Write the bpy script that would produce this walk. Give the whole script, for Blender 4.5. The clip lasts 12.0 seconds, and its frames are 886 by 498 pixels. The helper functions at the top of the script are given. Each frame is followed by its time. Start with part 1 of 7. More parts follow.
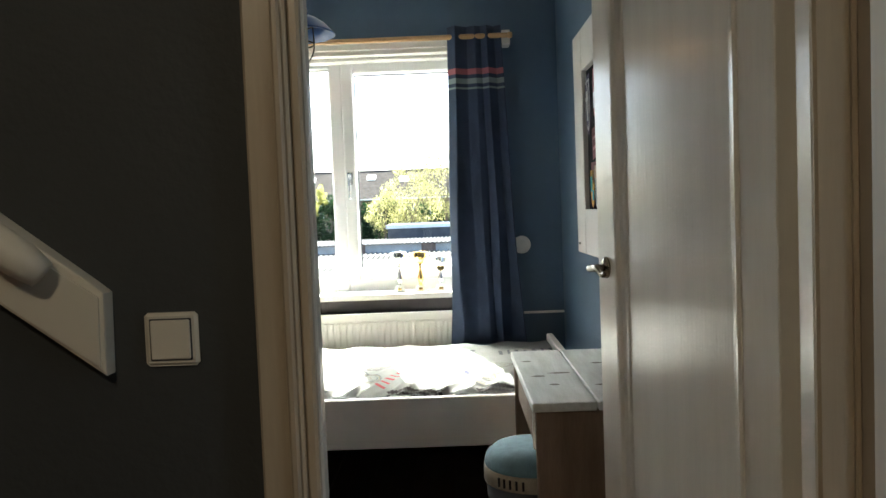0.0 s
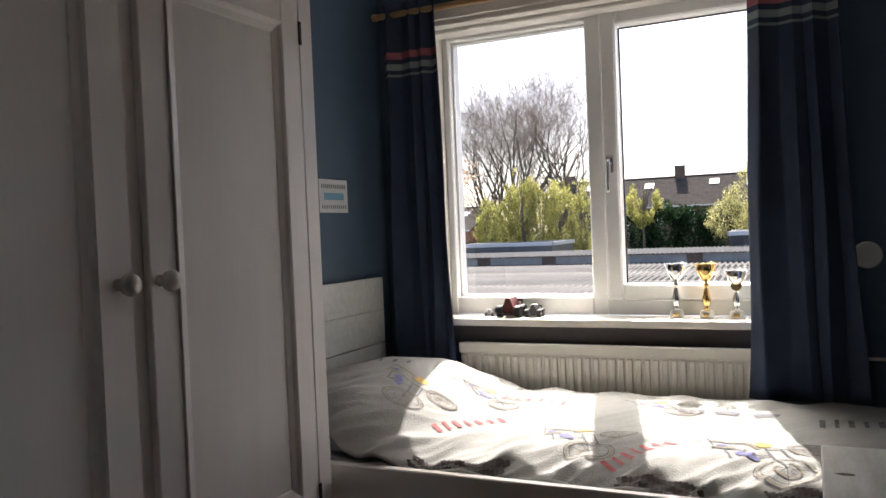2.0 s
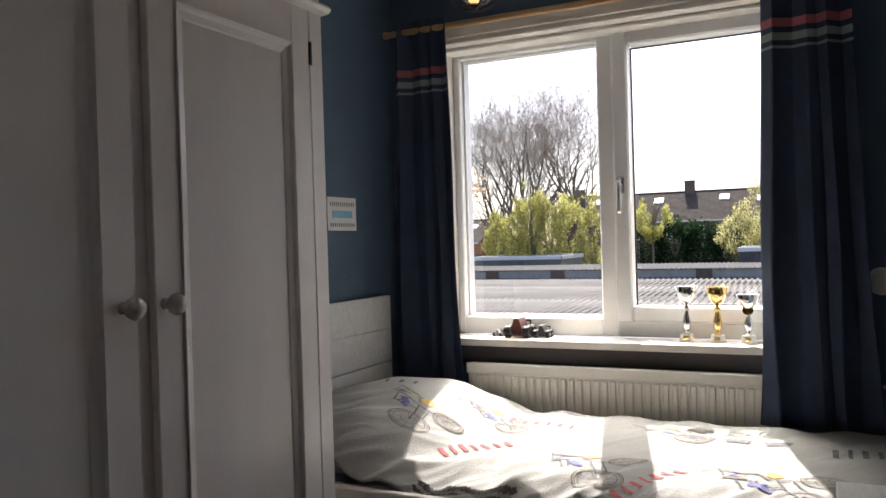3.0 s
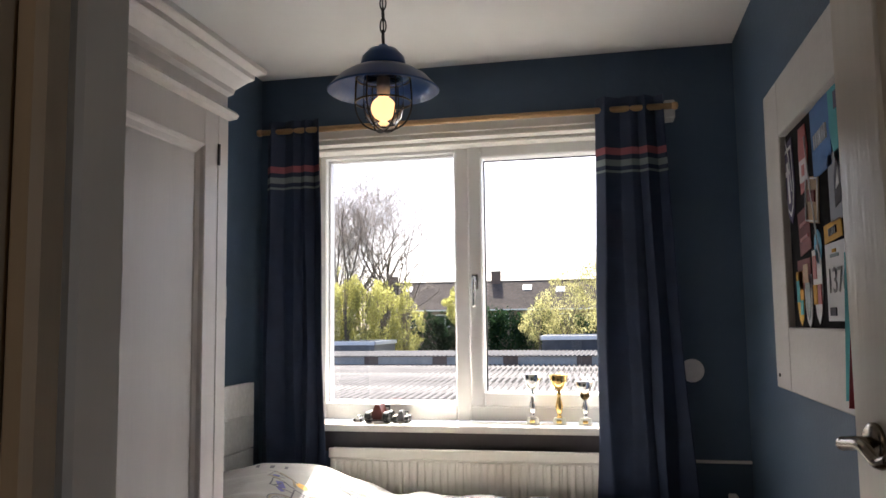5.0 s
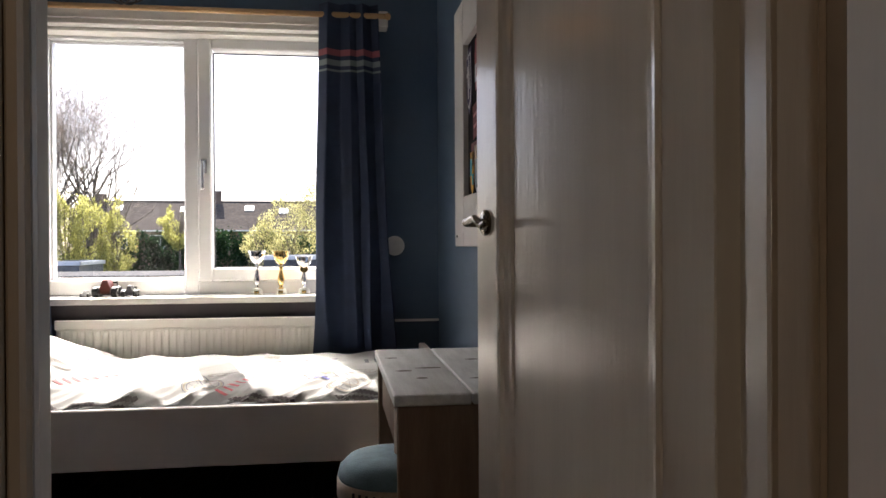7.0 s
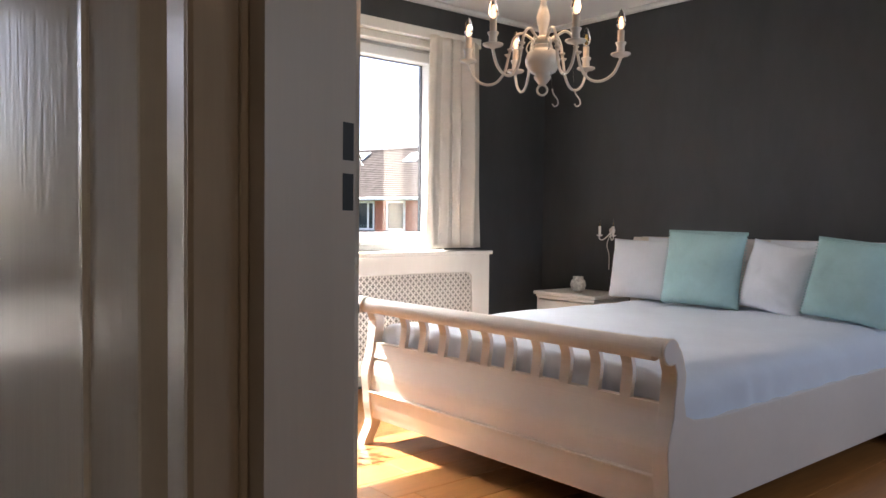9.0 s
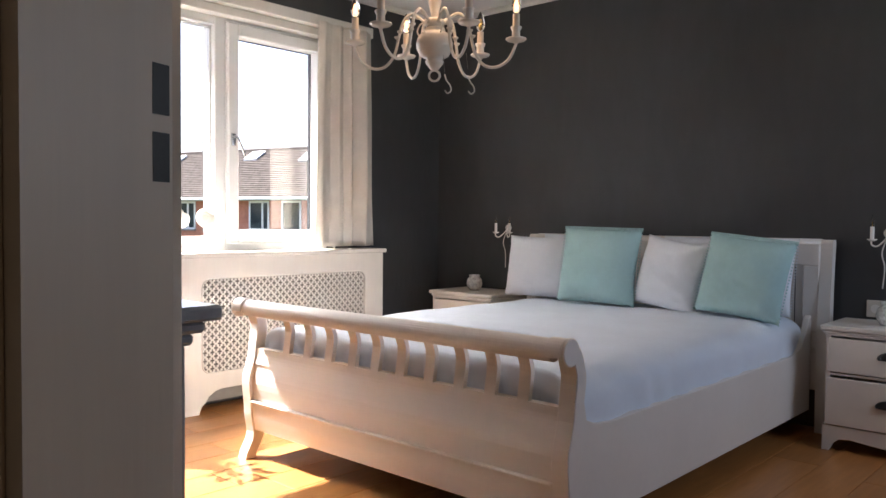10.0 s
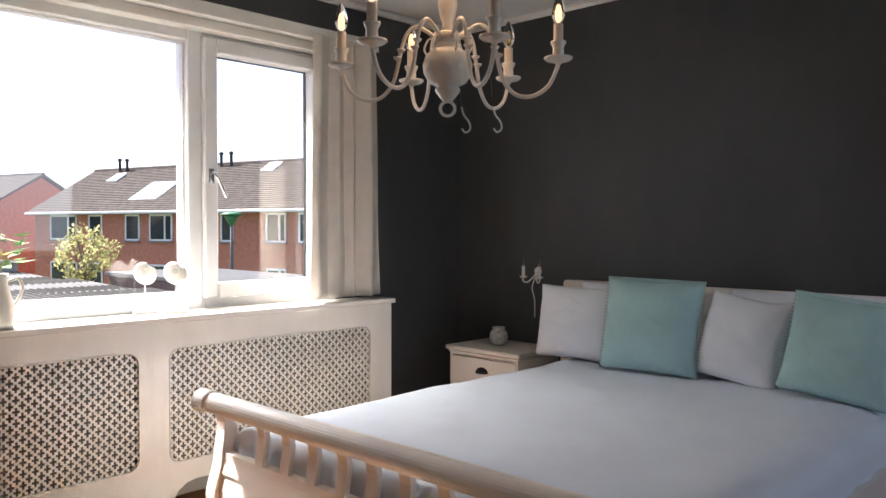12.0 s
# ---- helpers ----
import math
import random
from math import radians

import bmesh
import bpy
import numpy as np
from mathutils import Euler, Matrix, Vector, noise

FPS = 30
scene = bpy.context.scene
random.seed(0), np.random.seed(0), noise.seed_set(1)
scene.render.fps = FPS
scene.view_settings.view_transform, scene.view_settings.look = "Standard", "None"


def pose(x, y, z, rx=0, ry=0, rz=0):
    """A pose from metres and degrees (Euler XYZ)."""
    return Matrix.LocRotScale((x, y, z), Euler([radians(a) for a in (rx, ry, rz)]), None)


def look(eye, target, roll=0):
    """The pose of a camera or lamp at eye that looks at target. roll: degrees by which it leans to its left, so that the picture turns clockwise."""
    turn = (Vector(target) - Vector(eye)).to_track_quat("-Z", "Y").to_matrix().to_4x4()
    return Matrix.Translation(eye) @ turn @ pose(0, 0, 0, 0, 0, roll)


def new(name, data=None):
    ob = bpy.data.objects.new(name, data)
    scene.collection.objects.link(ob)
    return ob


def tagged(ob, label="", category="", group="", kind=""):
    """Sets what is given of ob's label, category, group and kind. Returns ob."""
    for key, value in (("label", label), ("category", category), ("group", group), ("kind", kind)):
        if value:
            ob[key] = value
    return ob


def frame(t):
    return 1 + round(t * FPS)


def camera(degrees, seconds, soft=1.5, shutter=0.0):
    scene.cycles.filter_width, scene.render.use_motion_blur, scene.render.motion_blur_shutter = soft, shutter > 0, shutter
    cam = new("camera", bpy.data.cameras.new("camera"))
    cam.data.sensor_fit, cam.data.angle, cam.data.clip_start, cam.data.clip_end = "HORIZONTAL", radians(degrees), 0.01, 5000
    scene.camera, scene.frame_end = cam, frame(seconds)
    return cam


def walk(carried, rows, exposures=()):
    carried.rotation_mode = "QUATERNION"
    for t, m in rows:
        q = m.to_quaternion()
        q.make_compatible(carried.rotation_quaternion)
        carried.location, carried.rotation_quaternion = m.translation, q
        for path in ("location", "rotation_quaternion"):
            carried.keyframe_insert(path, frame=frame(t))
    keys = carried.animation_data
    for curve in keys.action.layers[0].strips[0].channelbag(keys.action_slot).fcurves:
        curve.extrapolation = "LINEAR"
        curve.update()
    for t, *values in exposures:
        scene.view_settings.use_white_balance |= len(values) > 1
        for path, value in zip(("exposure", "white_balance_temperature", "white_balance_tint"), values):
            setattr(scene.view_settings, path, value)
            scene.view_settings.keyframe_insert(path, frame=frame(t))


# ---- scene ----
cam = camera(59.1, 12.0)
PATH = [
    (0, (0.132, 0.187, 1.235), (0.1066, 2.185, 1.135), -2.2),
    (0.5, (0.19, 0.53, 1.241), (0.032, 2.521, 1.142), -2.4),
    (1, (0.223, 0.848, 1.226), (-0.1261, 2.8155, 1.134), -2.3),
    (1.5, (0.277, 1.104, 1.201), (-0.343, 3.005, 1.136), -2.5),
    (2, (0.325, 1.258, 1.183), (-0.528, 3.066, 1.135), -2.4),
    (2.5, (0.329, 1.29, 1.197), (-0.569, 3.076, 1.15), -2.1),
    (3, (0.316, 1.279, 1.213), (-0.556, 3.079, 1.196), -1.7),
    (4.8, (0.1945, 1.028, 1.261), (-0.2815, 2.9613, 1.451), -0.7),
    (4.9, (0.1855, 1.016, 1.246), (-0.2575, 2.9563, 1.44), -1.0),
    (5, (0.1765, 0.978, 1.238), (-0.2356, 2.9254, 1.428), -0.7),
    (5.5, (0.1705, 0.849, 1.185), (-0.1263, 2.8193, 1.357), -0.7),
    (6, (0.148, 0.726, 1.08), (-0.0379, 2.7125, 1.222), -0.4),
    (6.5, (0.1627, 0.6083, 1.067), (0.1669, 2.6083, 1.111), -0.2),
    (7, (0.1972, 0.5493, 1.036), (0.4784, 2.5295, 1.026), -0.3),
    (7.3, (0.2439, 0.5441, 1.053), (0.7104, 2.4885, 1.007), 0.1),
    (7.5, (0.263, 0.534, 1.046), (0.868, 2.439, 0.996), 0.1),
    (7.7, (0.284, 0.537, 1.037), (1.009, 2.4, 0.979), 0.0),
    (9.3, (0.378, 0.5915, 1.002), (1.7425, 2.052, 0.935), 0.6),
    (9.5, (0.41, 0.615, 0.993), (1.811, 2.041, 0.929), 0.5),
    (10, (0.509, 0.692, 0.994), (1.988, 2.037, 0.925), 0.5),
    (10.5, (0.607, 0.787, 1.02), (2.126, 2.087, 0.952), 0.6),
    (11, (0.726, 0.936, 1.065), (2.273, 2.202, 0.995), 0.5),
    (11.5, (0.887, 1.08, 1.135), (2.437, 2.342, 1.067), 0.5),
    (12, (1.051, 1.179, 1.197), (2.496, 2.561, 1.145), 0.1),
]
EXPOSURES = [(0.0, 3.65, 6050, -3), (0.5, 3.1, 6200, 3), (0.9, 2.45, 6400, 9), (1.5, 2.12, 6400, 11), (3.2, 2.12, 6400, 11), (5.0, 2.6, 6400, 12),
             (6.5, 2.65, 6450, 12), (7.5, 2.8, 6300, 13), (9.5, 3.05, 6150, 13), (10.4, 2.75, 6150, 13), (12.0, 2.45, 6100, 12)]
walk(cam, [(t, look(eye, target, roll)) for t, eye, target, roll in PATH], EXPOSURES)

# ---- light ----
SUN_DIR = Vector((-0.24, 1.0, 1.13)).normalized()   # towards the sun
SUN_ELEV, SUN_AZ = math.asin(SUN_DIR.z), math.atan2(SUN_DIR.x, SUN_DIR.y)
world = bpy.data.worlds.new("sky")
scene.world = world
world.use_nodes = True
_sky = world.node_tree.nodes.new("ShaderNodeTexSky")
_sky.sky_type, _sky.sun_disc = "NISHITA", False
_sky.sun_elevation, _sky.sun_rotation = SUN_ELEV, SUN_AZ
_sky.dust_density, _sky.air_density = 3.0, 0.6
world.node_tree.links.new(_sky.outputs[0], world.node_tree.nodes["Background"].inputs["Color"])
world.node_tree.nodes["Background"].inputs["Strength"].default_value = 0.075
sun = new("sun", bpy.data.lights.new("sun", "SUN"))
sun.data.energy, sun.data.angle, sun.data.color = 3.5, radians(0.5), (1.0, 0.93, 0.82)
sun.matrix_world = look(SUN_DIR * 30, (0, 0, 0))
bedroom_fill = new("bedroom_fill_light", bpy.data.lights.new("bedroom_fill_light", "AREA"))   # added fill for the bedroom, no such source is seen
bedroom_fill.data.shape, bedroom_fill.data.size, bedroom_fill.data.size_y = "RECTANGLE", 1.2, 1.1
bedroom_fill.data.energy, bedroom_fill.data.color = 1.8, (0.90, 0.95, 1.0)
bedroom_fill.matrix_world = look((3.65, -0.45, 1.5), (3.65, 1.0, 1.2))


# ---- materials ----
def material(name, color, rough=0.5, metal=0.0, vary=0.12, scale=6.0, bump=0.0, bump_scale=60.0, rand=0.0, coat=0.0, stretch=(1, 1, 1), spec=0.5):
    """Paint, wood, cloth, stone: a base colour with two scales of variation, and fine relief."""
    m = bpy.data.materials.new(name)
    m.use_nodes = True
    nt = m.node_tree
    n, ln = nt.nodes, nt.links
    b = n["Principled BSDF"]
    b.inputs["Roughness"].default_value, b.inputs["Metallic"].default_value = rough, metal
    b.inputs["Specular IOR Level"].default_value = spec
    b.inputs["Coat Weight"].default_value = coat
    geo = n.new("ShaderNodeTexCoord")
    mp = n.new("ShaderNodeMapping")
    mp.inputs["Scale"].default_value = stretch
    ln.new(geo.outputs["Object"], mp.inputs["Vector"])
    big, fine = n.new("ShaderNodeTexNoise"), n.new("ShaderNodeTexNoise")
    big.inputs["Scale"].default_value, fine.inputs["Scale"].default_value = scale, scale * 9
    big.inputs["Detail"].default_value, fine.inputs["Detail"].default_value = 4, 2
    mix = n.new("ShaderNodeMath")
    mix.operation = "MULTIPLY_ADD"
    mix.inputs[1].default_value = 0.35
    ln.new(mp.outputs[0], big.inputs["Vector"])
    ln.new(mp.outputs[0], fine.inputs["Vector"])
    ln.new(fine.outputs["Fac"], mix.inputs[0])
    ln.new(big.outputs["Fac"], mix.inputs[2])
    ramp = n.new("ShaderNodeMapRange")
    ramp.inputs["From Min"].default_value, ramp.inputs["From Max"].default_value = 0.45, 0.9
    ramp.inputs["To Min"].default_value, ramp.inputs["To Max"].default_value = 1 - vary, 1 + vary
    ln.new(mix.outputs[0], ramp.inputs["Value"])
    last = ramp.outputs[0]
    if rand:
        info, mr, mul = n.new("ShaderNodeObjectInfo"), n.new("ShaderNodeMapRange"), n.new("ShaderNodeMath")
        mr.inputs["To Min"].default_value, mr.inputs["To Max"].default_value = 1 - rand, 1 + rand
        mul.operation = "MULTIPLY"
        ln.new(info.outputs["Random"], mr.inputs["Value"])
        ln.new(mr.outputs[0], mul.inputs[0])
        ln.new(last, mul.inputs[1])
        last = mul.outputs[0]
    col = n.new("ShaderNodeVectorMath")
    col.operation = "SCALE"
    col.inputs[0].default_value = color
    ln.new(last, col.inputs["Scale"])
    ln.new(col.outputs[0], b.inputs["Base Color"])
    if bump:
        bn, bt = n.new("ShaderNodeBump"), n.new("ShaderNodeTexNoise")
        bt.inputs["Scale"].default_value, bt.inputs["Detail"].default_value = bump_scale, 3
        bn.inputs["Strength"].default_value, bn.inputs["Distance"].default_value = bump, 0.004
        ln.new(mp.outputs[0], bt.inputs["Vector"])
        ln.new(bt.outputs["Fac"], bn.inputs["Height"])
        ln.new(bn.outputs[0], b.inputs["Normal"])
    return m


def leaf_material(name, color, through_it=0.5):
    """Thin leaves: they scatter light on both sides."""
    m = bpy.data.materials.new(name)
    m.use_nodes = True
    nt = m.node_tree
    n, ln = nt.nodes, nt.links
    n.remove(n["Principled BSDF"])
    d, t, mix, tex, ramp, co = n.new("ShaderNodeBsdfDiffuse"), n.new("ShaderNodeBsdfTranslucent"), n.new("ShaderNodeMixShader"), n.new("ShaderNodeTexNoise"), n.new("ShaderNodeMapRange"), n.new("ShaderNodeTexCoord")
    geo, mul, rn, vec = n.new("ShaderNodeNewGeometry"), n.new("ShaderNodeMath"), n.new("ShaderNodeMapRange"), n.new("ShaderNodeVectorMath")
    tex.inputs["Scale"].default_value, tex.inputs["Detail"].default_value = 1.1, 3
    ln.new(co.outputs["Object"], tex.inputs["Vector"])
    ramp.inputs["From Min"].default_value, ramp.inputs["From Max"].default_value = 0.3, 0.7
    ramp.inputs["To Min"].default_value, ramp.inputs["To Max"].default_value = 0.65, 1.3
    ln.new(tex.outputs["Fac"], ramp.inputs["Value"])
    rn.inputs["To Min"].default_value, rn.inputs["To Max"].default_value = 0.6, 1.4
    ln.new(geo.outputs["Random Per Island"], rn.inputs["Value"])
    mul.operation, vec.operation = "MULTIPLY", "SCALE"
    ln.new(ramp.outputs[0], mul.inputs[0])
    ln.new(rn.outputs[0], mul.inputs[1])
    vec.inputs[0].default_value = color
    ln.new(mul.outputs[0], vec.inputs["Scale"])
    for s in (d, t):
        ln.new(vec.outputs[0], s.inputs["Color"])
    mix.inputs[0].default_value = through_it
    ln.new(d.outputs[0], mix.inputs[1])
    ln.new(t.outputs[0], mix.inputs[2])
    ln.new(mix.outputs[0], n["Material Output"].inputs["Surface"])
    return m


def glass_material(name, rough=0.0, ior=1.45, color=(1, 1, 1)):
    m = bpy.data.materials.new(name)
    m.use_nodes = True
    b = m.node_tree.nodes["Principled BSDF"]
    b.inputs["Base Color"].default_value = (*color, 1)
    b.inputs["Roughness"].default_value, b.inputs["IOR"].default_value = rough, ior
    b.inputs["Transmission Weight"].default_value = 1.0
    return m


def glow_material(name, color, strength):
    m = bpy.data.materials.new(name)
    m.use_nodes = True
    b = m.node_tree.nodes["Principled BSDF"]
    b.inputs["Base Color"].default_value = (*color, 1)
    b.inputs["Emission Color"].default_value = (*color, 1)
    b.inputs["Emission Strength"].default_value = strength
    return m


BLUE_WALL = material("blue_wall_paint", (0.056, 0.094, 0.148), 0.6, vary=0.06, scale=3, bump=0.25, bump_scale=90)
GREY_WALL = material("anthracite_wall_paint", (0.045, 0.046, 0.047), 0.55, vary=0.16, scale=2.2, bump=0.35, bump_scale=40, stretch=(1, 1, 0.35))
HALL_WALL = material("landing_wall_paint", (0.038, 0.041, 0.042), 0.7, vary=0.08, scale=3, bump=0.3, bump_scale=80)
CEILING = material("ceiling_paint", (0.78, 0.77, 0.75), 0.9, vary=0.02, scale=2, bump=0.15, bump_scale=120)
WHITE = material("white_gloss_paint", (0.74, 0.71, 0.66), 0.24, vary=0.03, scale=4, bump=0.08, bump_scale=25, stretch=(3, 3, 0.5))
DOOR_WHITE = material("door_paint", (0.70, 0.66, 0.59), 0.17, vary=0.05, scale=3, bump=0.12, bump_scale=18, stretch=(6, 6, 0.4))
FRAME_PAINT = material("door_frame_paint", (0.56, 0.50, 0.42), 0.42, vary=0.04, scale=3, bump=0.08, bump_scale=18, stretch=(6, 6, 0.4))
PVC = material("window_plastic", (0.80, 0.80, 0.80), 0.25, vary=0.02, scale=2)
RAD = material("radiator_enamel", (0.74, 0.71, 0.64), 0.35, vary=0.03)
WARD = material("wardrobe_white_stain", (0.83, 0.79, 0.77), 0.36, vary=0.03, scale=2.5, bump=0.10, bump_scale=14, stretch=(5, 5, 0.5))
WHITEWOOD = material("whitewashed_wood", (0.66, 0.67, 0.66), 0.6, vary=0.10, scale=6, bump=0.3, bump_scale=30, stretch=(0.6, 8, 8))
BEDPAINT = material("bed_white_paint", (0.76, 0.71, 0.66), 0.4, vary=0.03, scale=4)
CURTAIN = material("navy_curtain_cloth", (0.026, 0.040, 0.080), 0.85, vary=0.12, scale=12, bump=0.4, bump_scale=500)
CORAL = material("coral_ribbon", (0.34, 0.10, 0.12), 0.8, vary=0.08, bump=0.3, bump_scale=300)
MINT = material("pale_ribbon", (0.22, 0.265, 0.265), 0.8, vary=0.06, bump=0.3, bump_scale=300)
LINEN = material("linen_curtain_cloth", (0.66, 0.60, 0.53), 0.9, vary=0.05, scale=10, bump=0.5, bump_scale=350)
SHEET = material("white_cotton", (0.60, 0.60, 0.63), 0.85, vary=0.02, scale=5, bump=0.35, bump_scale=300)
SPREAD = material("bluish_white_cotton", (0.72, 0.78, 0.87), 0.85, vary=0.03, scale=5, bump=0.4, bump_scale=250)
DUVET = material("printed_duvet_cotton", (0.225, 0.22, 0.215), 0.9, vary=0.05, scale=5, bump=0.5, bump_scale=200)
CASING = material("tan_casing_paint", (0.42, 0.35, 0.26), 0.35, vary=0.08, scale=3, bump=0.12, bump_scale=18, stretch=(6, 6, 0.4))
PILLOW_W = material("white_cushion_cloth", (0.84, 0.87, 0.92), 0.9, vary=0.03, scale=6, bump=0.5, bump_scale=400)
PILLOW_G = material("sea_green_cushion_cloth", (0.42, 0.62, 0.62), 0.95, vary=0.06, scale=6, bump=0.6, bump_scale=400)
PINE = material("bare_pine", (0.50, 0.30, 0.14), 0.5, vary=0.15, scale=5, bump=0.1, stretch=(0.5, 8, 8))
DESKTOP = material("weathered_white_boards", (0.50, 0.51, 0.50), 0.55, vary=0.16, scale=7, bump=0.4, bump_scale=30, stretch=(6, 0.8, 6))
DESKWOOD = material("brown_steigerhout", (0.16, 0.105, 0.07), 0.65, vary=0.22, scale=6, bump=0.4, bump_scale=30, stretch=(5, 5, 0.6))
KNOT = material("wood_knot", (0.09, 0.07, 0.055), 0.6, vary=0.3, scale=40)
OAK = material("oak_laminate", (0.42, 0.185, 0.058), 0.32, vary=0.14, scale=4, bump=0.08, bump_scale=30, rand=0.12, stretch=(1, 10, 10))
OAKDARK = material("dark_floor_boards", (0.10, 0.05, 0.03), 0.4, vary=0.2, scale=4, bump=0.1, rand=0.15, stretch=(10, 1, 10))
DRESSER = material("dresser_top_paint", (0.36, 0.37, 0.38), 0.16, vary=0.1, scale=5, stretch=(5, 1, 5))
DRESSER_BODY = material("dresser_grey_paint", (0.40, 0.39, 0.385), 0.45, vary=0.06, scale=5)
NICKEL = material("satin_nickel", (0.24, 0.21, 0.17), 0.22, metal=1.0, vary=0.05)
CHROME = material("chrome", (0.75, 0.75, 0.75), 0.12, metal=1.0, vary=0.02)
GOLD = material("gold_plating", (0.75, 0.52, 0.20), 0.2, metal=1.0, vary=0.05)
MARBLE = material("white_marble", (0.66, 0.66, 0.62), 0.3, vary=0.15, scale=50)
IRON = material("dark_iron", (0.03, 0.028, 0.026), 0.45, metal=0.6, vary=0.2, scale=30)
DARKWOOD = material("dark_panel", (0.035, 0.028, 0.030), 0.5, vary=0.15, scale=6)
BLUE_ENAMEL = material("blue_enamel", (0.006, 0.055, 0.22), 0.30, vary=0.08, scale=20, spec=0.35)
SWITCH = material("switch_plastic", (0.60, 0.56, 0.48), 0.35, vary=0.02)
BLACK = material("black_plastic", (0.012, 0.012, 0.014), 0.35, vary=0.1)
RED = material("red_plastic", (0.28, 0.025, 0.02), 0.35, vary=0.1)
YELLOW = material("yellow_print", (0.52, 0.28, 0.03), 0.8, vary=0.1, scale=40)
REDPRINT = material("red_print", (0.28, 0.035, 0.045), 0.85, vary=0.15, scale=60)
BLUEPRINT = material("blue_print", (0.07, 0.07, 0.22), 0.85, vary=0.15, scale=60)
GREYPRINT = material("grey_print", (0.055, 0.055, 0.068), 0.85, vary=0.3, scale=60)
DARKPRINT = material("dark_tyre_print", (0.035, 0.022, 0.024), 0.85, vary=0.4, scale=60)
TANPRINT = material("tan_print", (0.17, 0.14, 0.10), 0.85, vary=0.2, scale=60)
PAPER = material("white_paper", (0.55, 0.56, 0.57), 0.8, vary=0.03)
CERAMIC = material("white_ceramic", (0.74, 0.71, 0.66), 0.3, vary=0.06, scale=20)
GLASS = glass_material("window_glass", 0.0, 1.45)
BULB_GLASS = glass_material("lamp_glass", 0.0, 1.3)
WARM_GLOW = glow_material("warm_filament_glow", (1.0, 0.50, 0.20), 0.42)
CANDLE_GLOW = glow_material("candle_bulb_glow", (1.0, 0.45, 0.18), 0.6)
BARK = material("grey_bark", (0.17, 0.14, 0.115), 0.9, vary=0.25, scale=8)
TWIG = material("twig_bark", (0.36, 0.30, 0.26), 0.9, vary=0.25, scale=8)
SPRING_LEAF = leaf_material("spring_leaves", (0.43, 0.42, 0.15), 0.55)
PALE_LEAF = leaf_material("budding_leaves", (0.46, 0.44, 0.21), 0.55)
HEDGE_LEAF = leaf_material("dark_evergreen_leaves", (0.030, 0.060, 0.026), 0.25)
BLOSSOM = leaf_material("blossom", (0.50, 0.38, 0.28), 0.5)
GRASS = material("grass_ground", (0.07, 0.085, 0.035), 0.95, vary=0.3, scale=0.5, spec=0.08)
CORR_DARK = material("dark_cement_sheet", (0.035, 0.034, 0.033), 0.95, vary=0.25, scale=3, spec=0.08)
CORRUGATED = material("fibre_cement_sheet", (0.17, 0.165, 0.165), 0.95, vary=0.18, scale=1.2, spec=0.08)
ROOF_TILE = material("brown_roof_tiles", (0.115, 0.098, 0.088), 0.95, vary=0.25, scale=3, rand=0.1, spec=0.08)
BRICK = material("orange_brick", (0.45, 0.19, 0.13), 0.95, vary=0.18, scale=5, bump=0.5, spec=0.08)
BRICK_BROWN = material("brown_brick", (0.22, 0.16, 0.13), 0.95, vary=0.18, scale=5, bump=0.5, spec=0.08)
RENDER_GREY = material("grey_cement", (0.20, 0.195, 0.19), 0.95, vary=0.12, scale=3, spec=0.08)
BITUMEN = material("bitumen_roofing", (0.10, 0.10, 0.105), 0.95, vary=0.2, scale=2, spec=0.08)
DARK_PANE = material("dark_window_pane", (0.03, 0.04, 0.045), 0.06, vary=0.3, scale=1.0)
SOLAR = material("solar_glass", (0.05, 0.07, 0.12), 0.2, vary=0.1, scale=2, coat=0.5)
LAMP_GREEN = material("lamp_green", (0.05, 0.20, 0.07), 0.4, vary=0.1)


BAND = material("pale_cement_band", (0.50, 0.49, 0.47), 0.9, vary=0.12, scale=3, spec=0.1)
FELT = material("black_felt", (0.012, 0.011, 0.013), 0.95, vary=0.2, scale=30, spec=0.1)
SHADE_BOARD = material("shade_grey_backing", (0.25, 0.24, 0.22), 0.9)


# ---- mesh helpers ----
def obj(name, bm, mat, smooth=False):
    me = bpy.data.meshes.new(name)
    bm.to_mesh(me)
    bm.free()
    if smooth:
        me.polygons.foreach_set("use_smooth", [True] * len(me.polygons))
    me.materials.append(mat)
    return new(name, me)


def origin(ob):
    at = Vector((0, 0, 0))
    while ob:
        at += ob.location
        ob = ob.parent
    return at


def part(name, bm, mat, parent, label="", smooth=False):
    """One mesh under a thing or a part; its points are given in the world (or in the thing's own space if that stands at 0)."""
    bmesh.ops.translate(bm, verts=bm.verts, vec=-origin(parent))
    ob = obj(name, bm, mat, smooth)
    ob.parent = parent
    return tagged(ob, label)


def thing(name, at, label, category, group=""):
    ob = new(name)
    ob.location = at
    return tagged(ob, label, category, group)


def solid(name, bm, mat, label, category, group="", smooth=False, at=None):
    """A thing that is a single mesh, with its origin at its base."""
    if at is None:
        lo = [min(v.co[i] for v in bm.verts) for i in range(3)]
        hi = [max(v.co[i] for v in bm.verts) for i in range(3)]
        at = ((lo[0] + hi[0]) / 2, (lo[1] + hi[1]) / 2, lo[2])
    bmesh.ops.translate(bm, verts=bm.verts, vec=-Vector(at))
    ob = obj(name, bm, mat, smooth)
    ob.location = at
    return tagged(ob, label, category, group)


def setting(name, bm, mat, smooth=False):
    return tagged(obj(name, bm, mat, smooth), kind="structure")


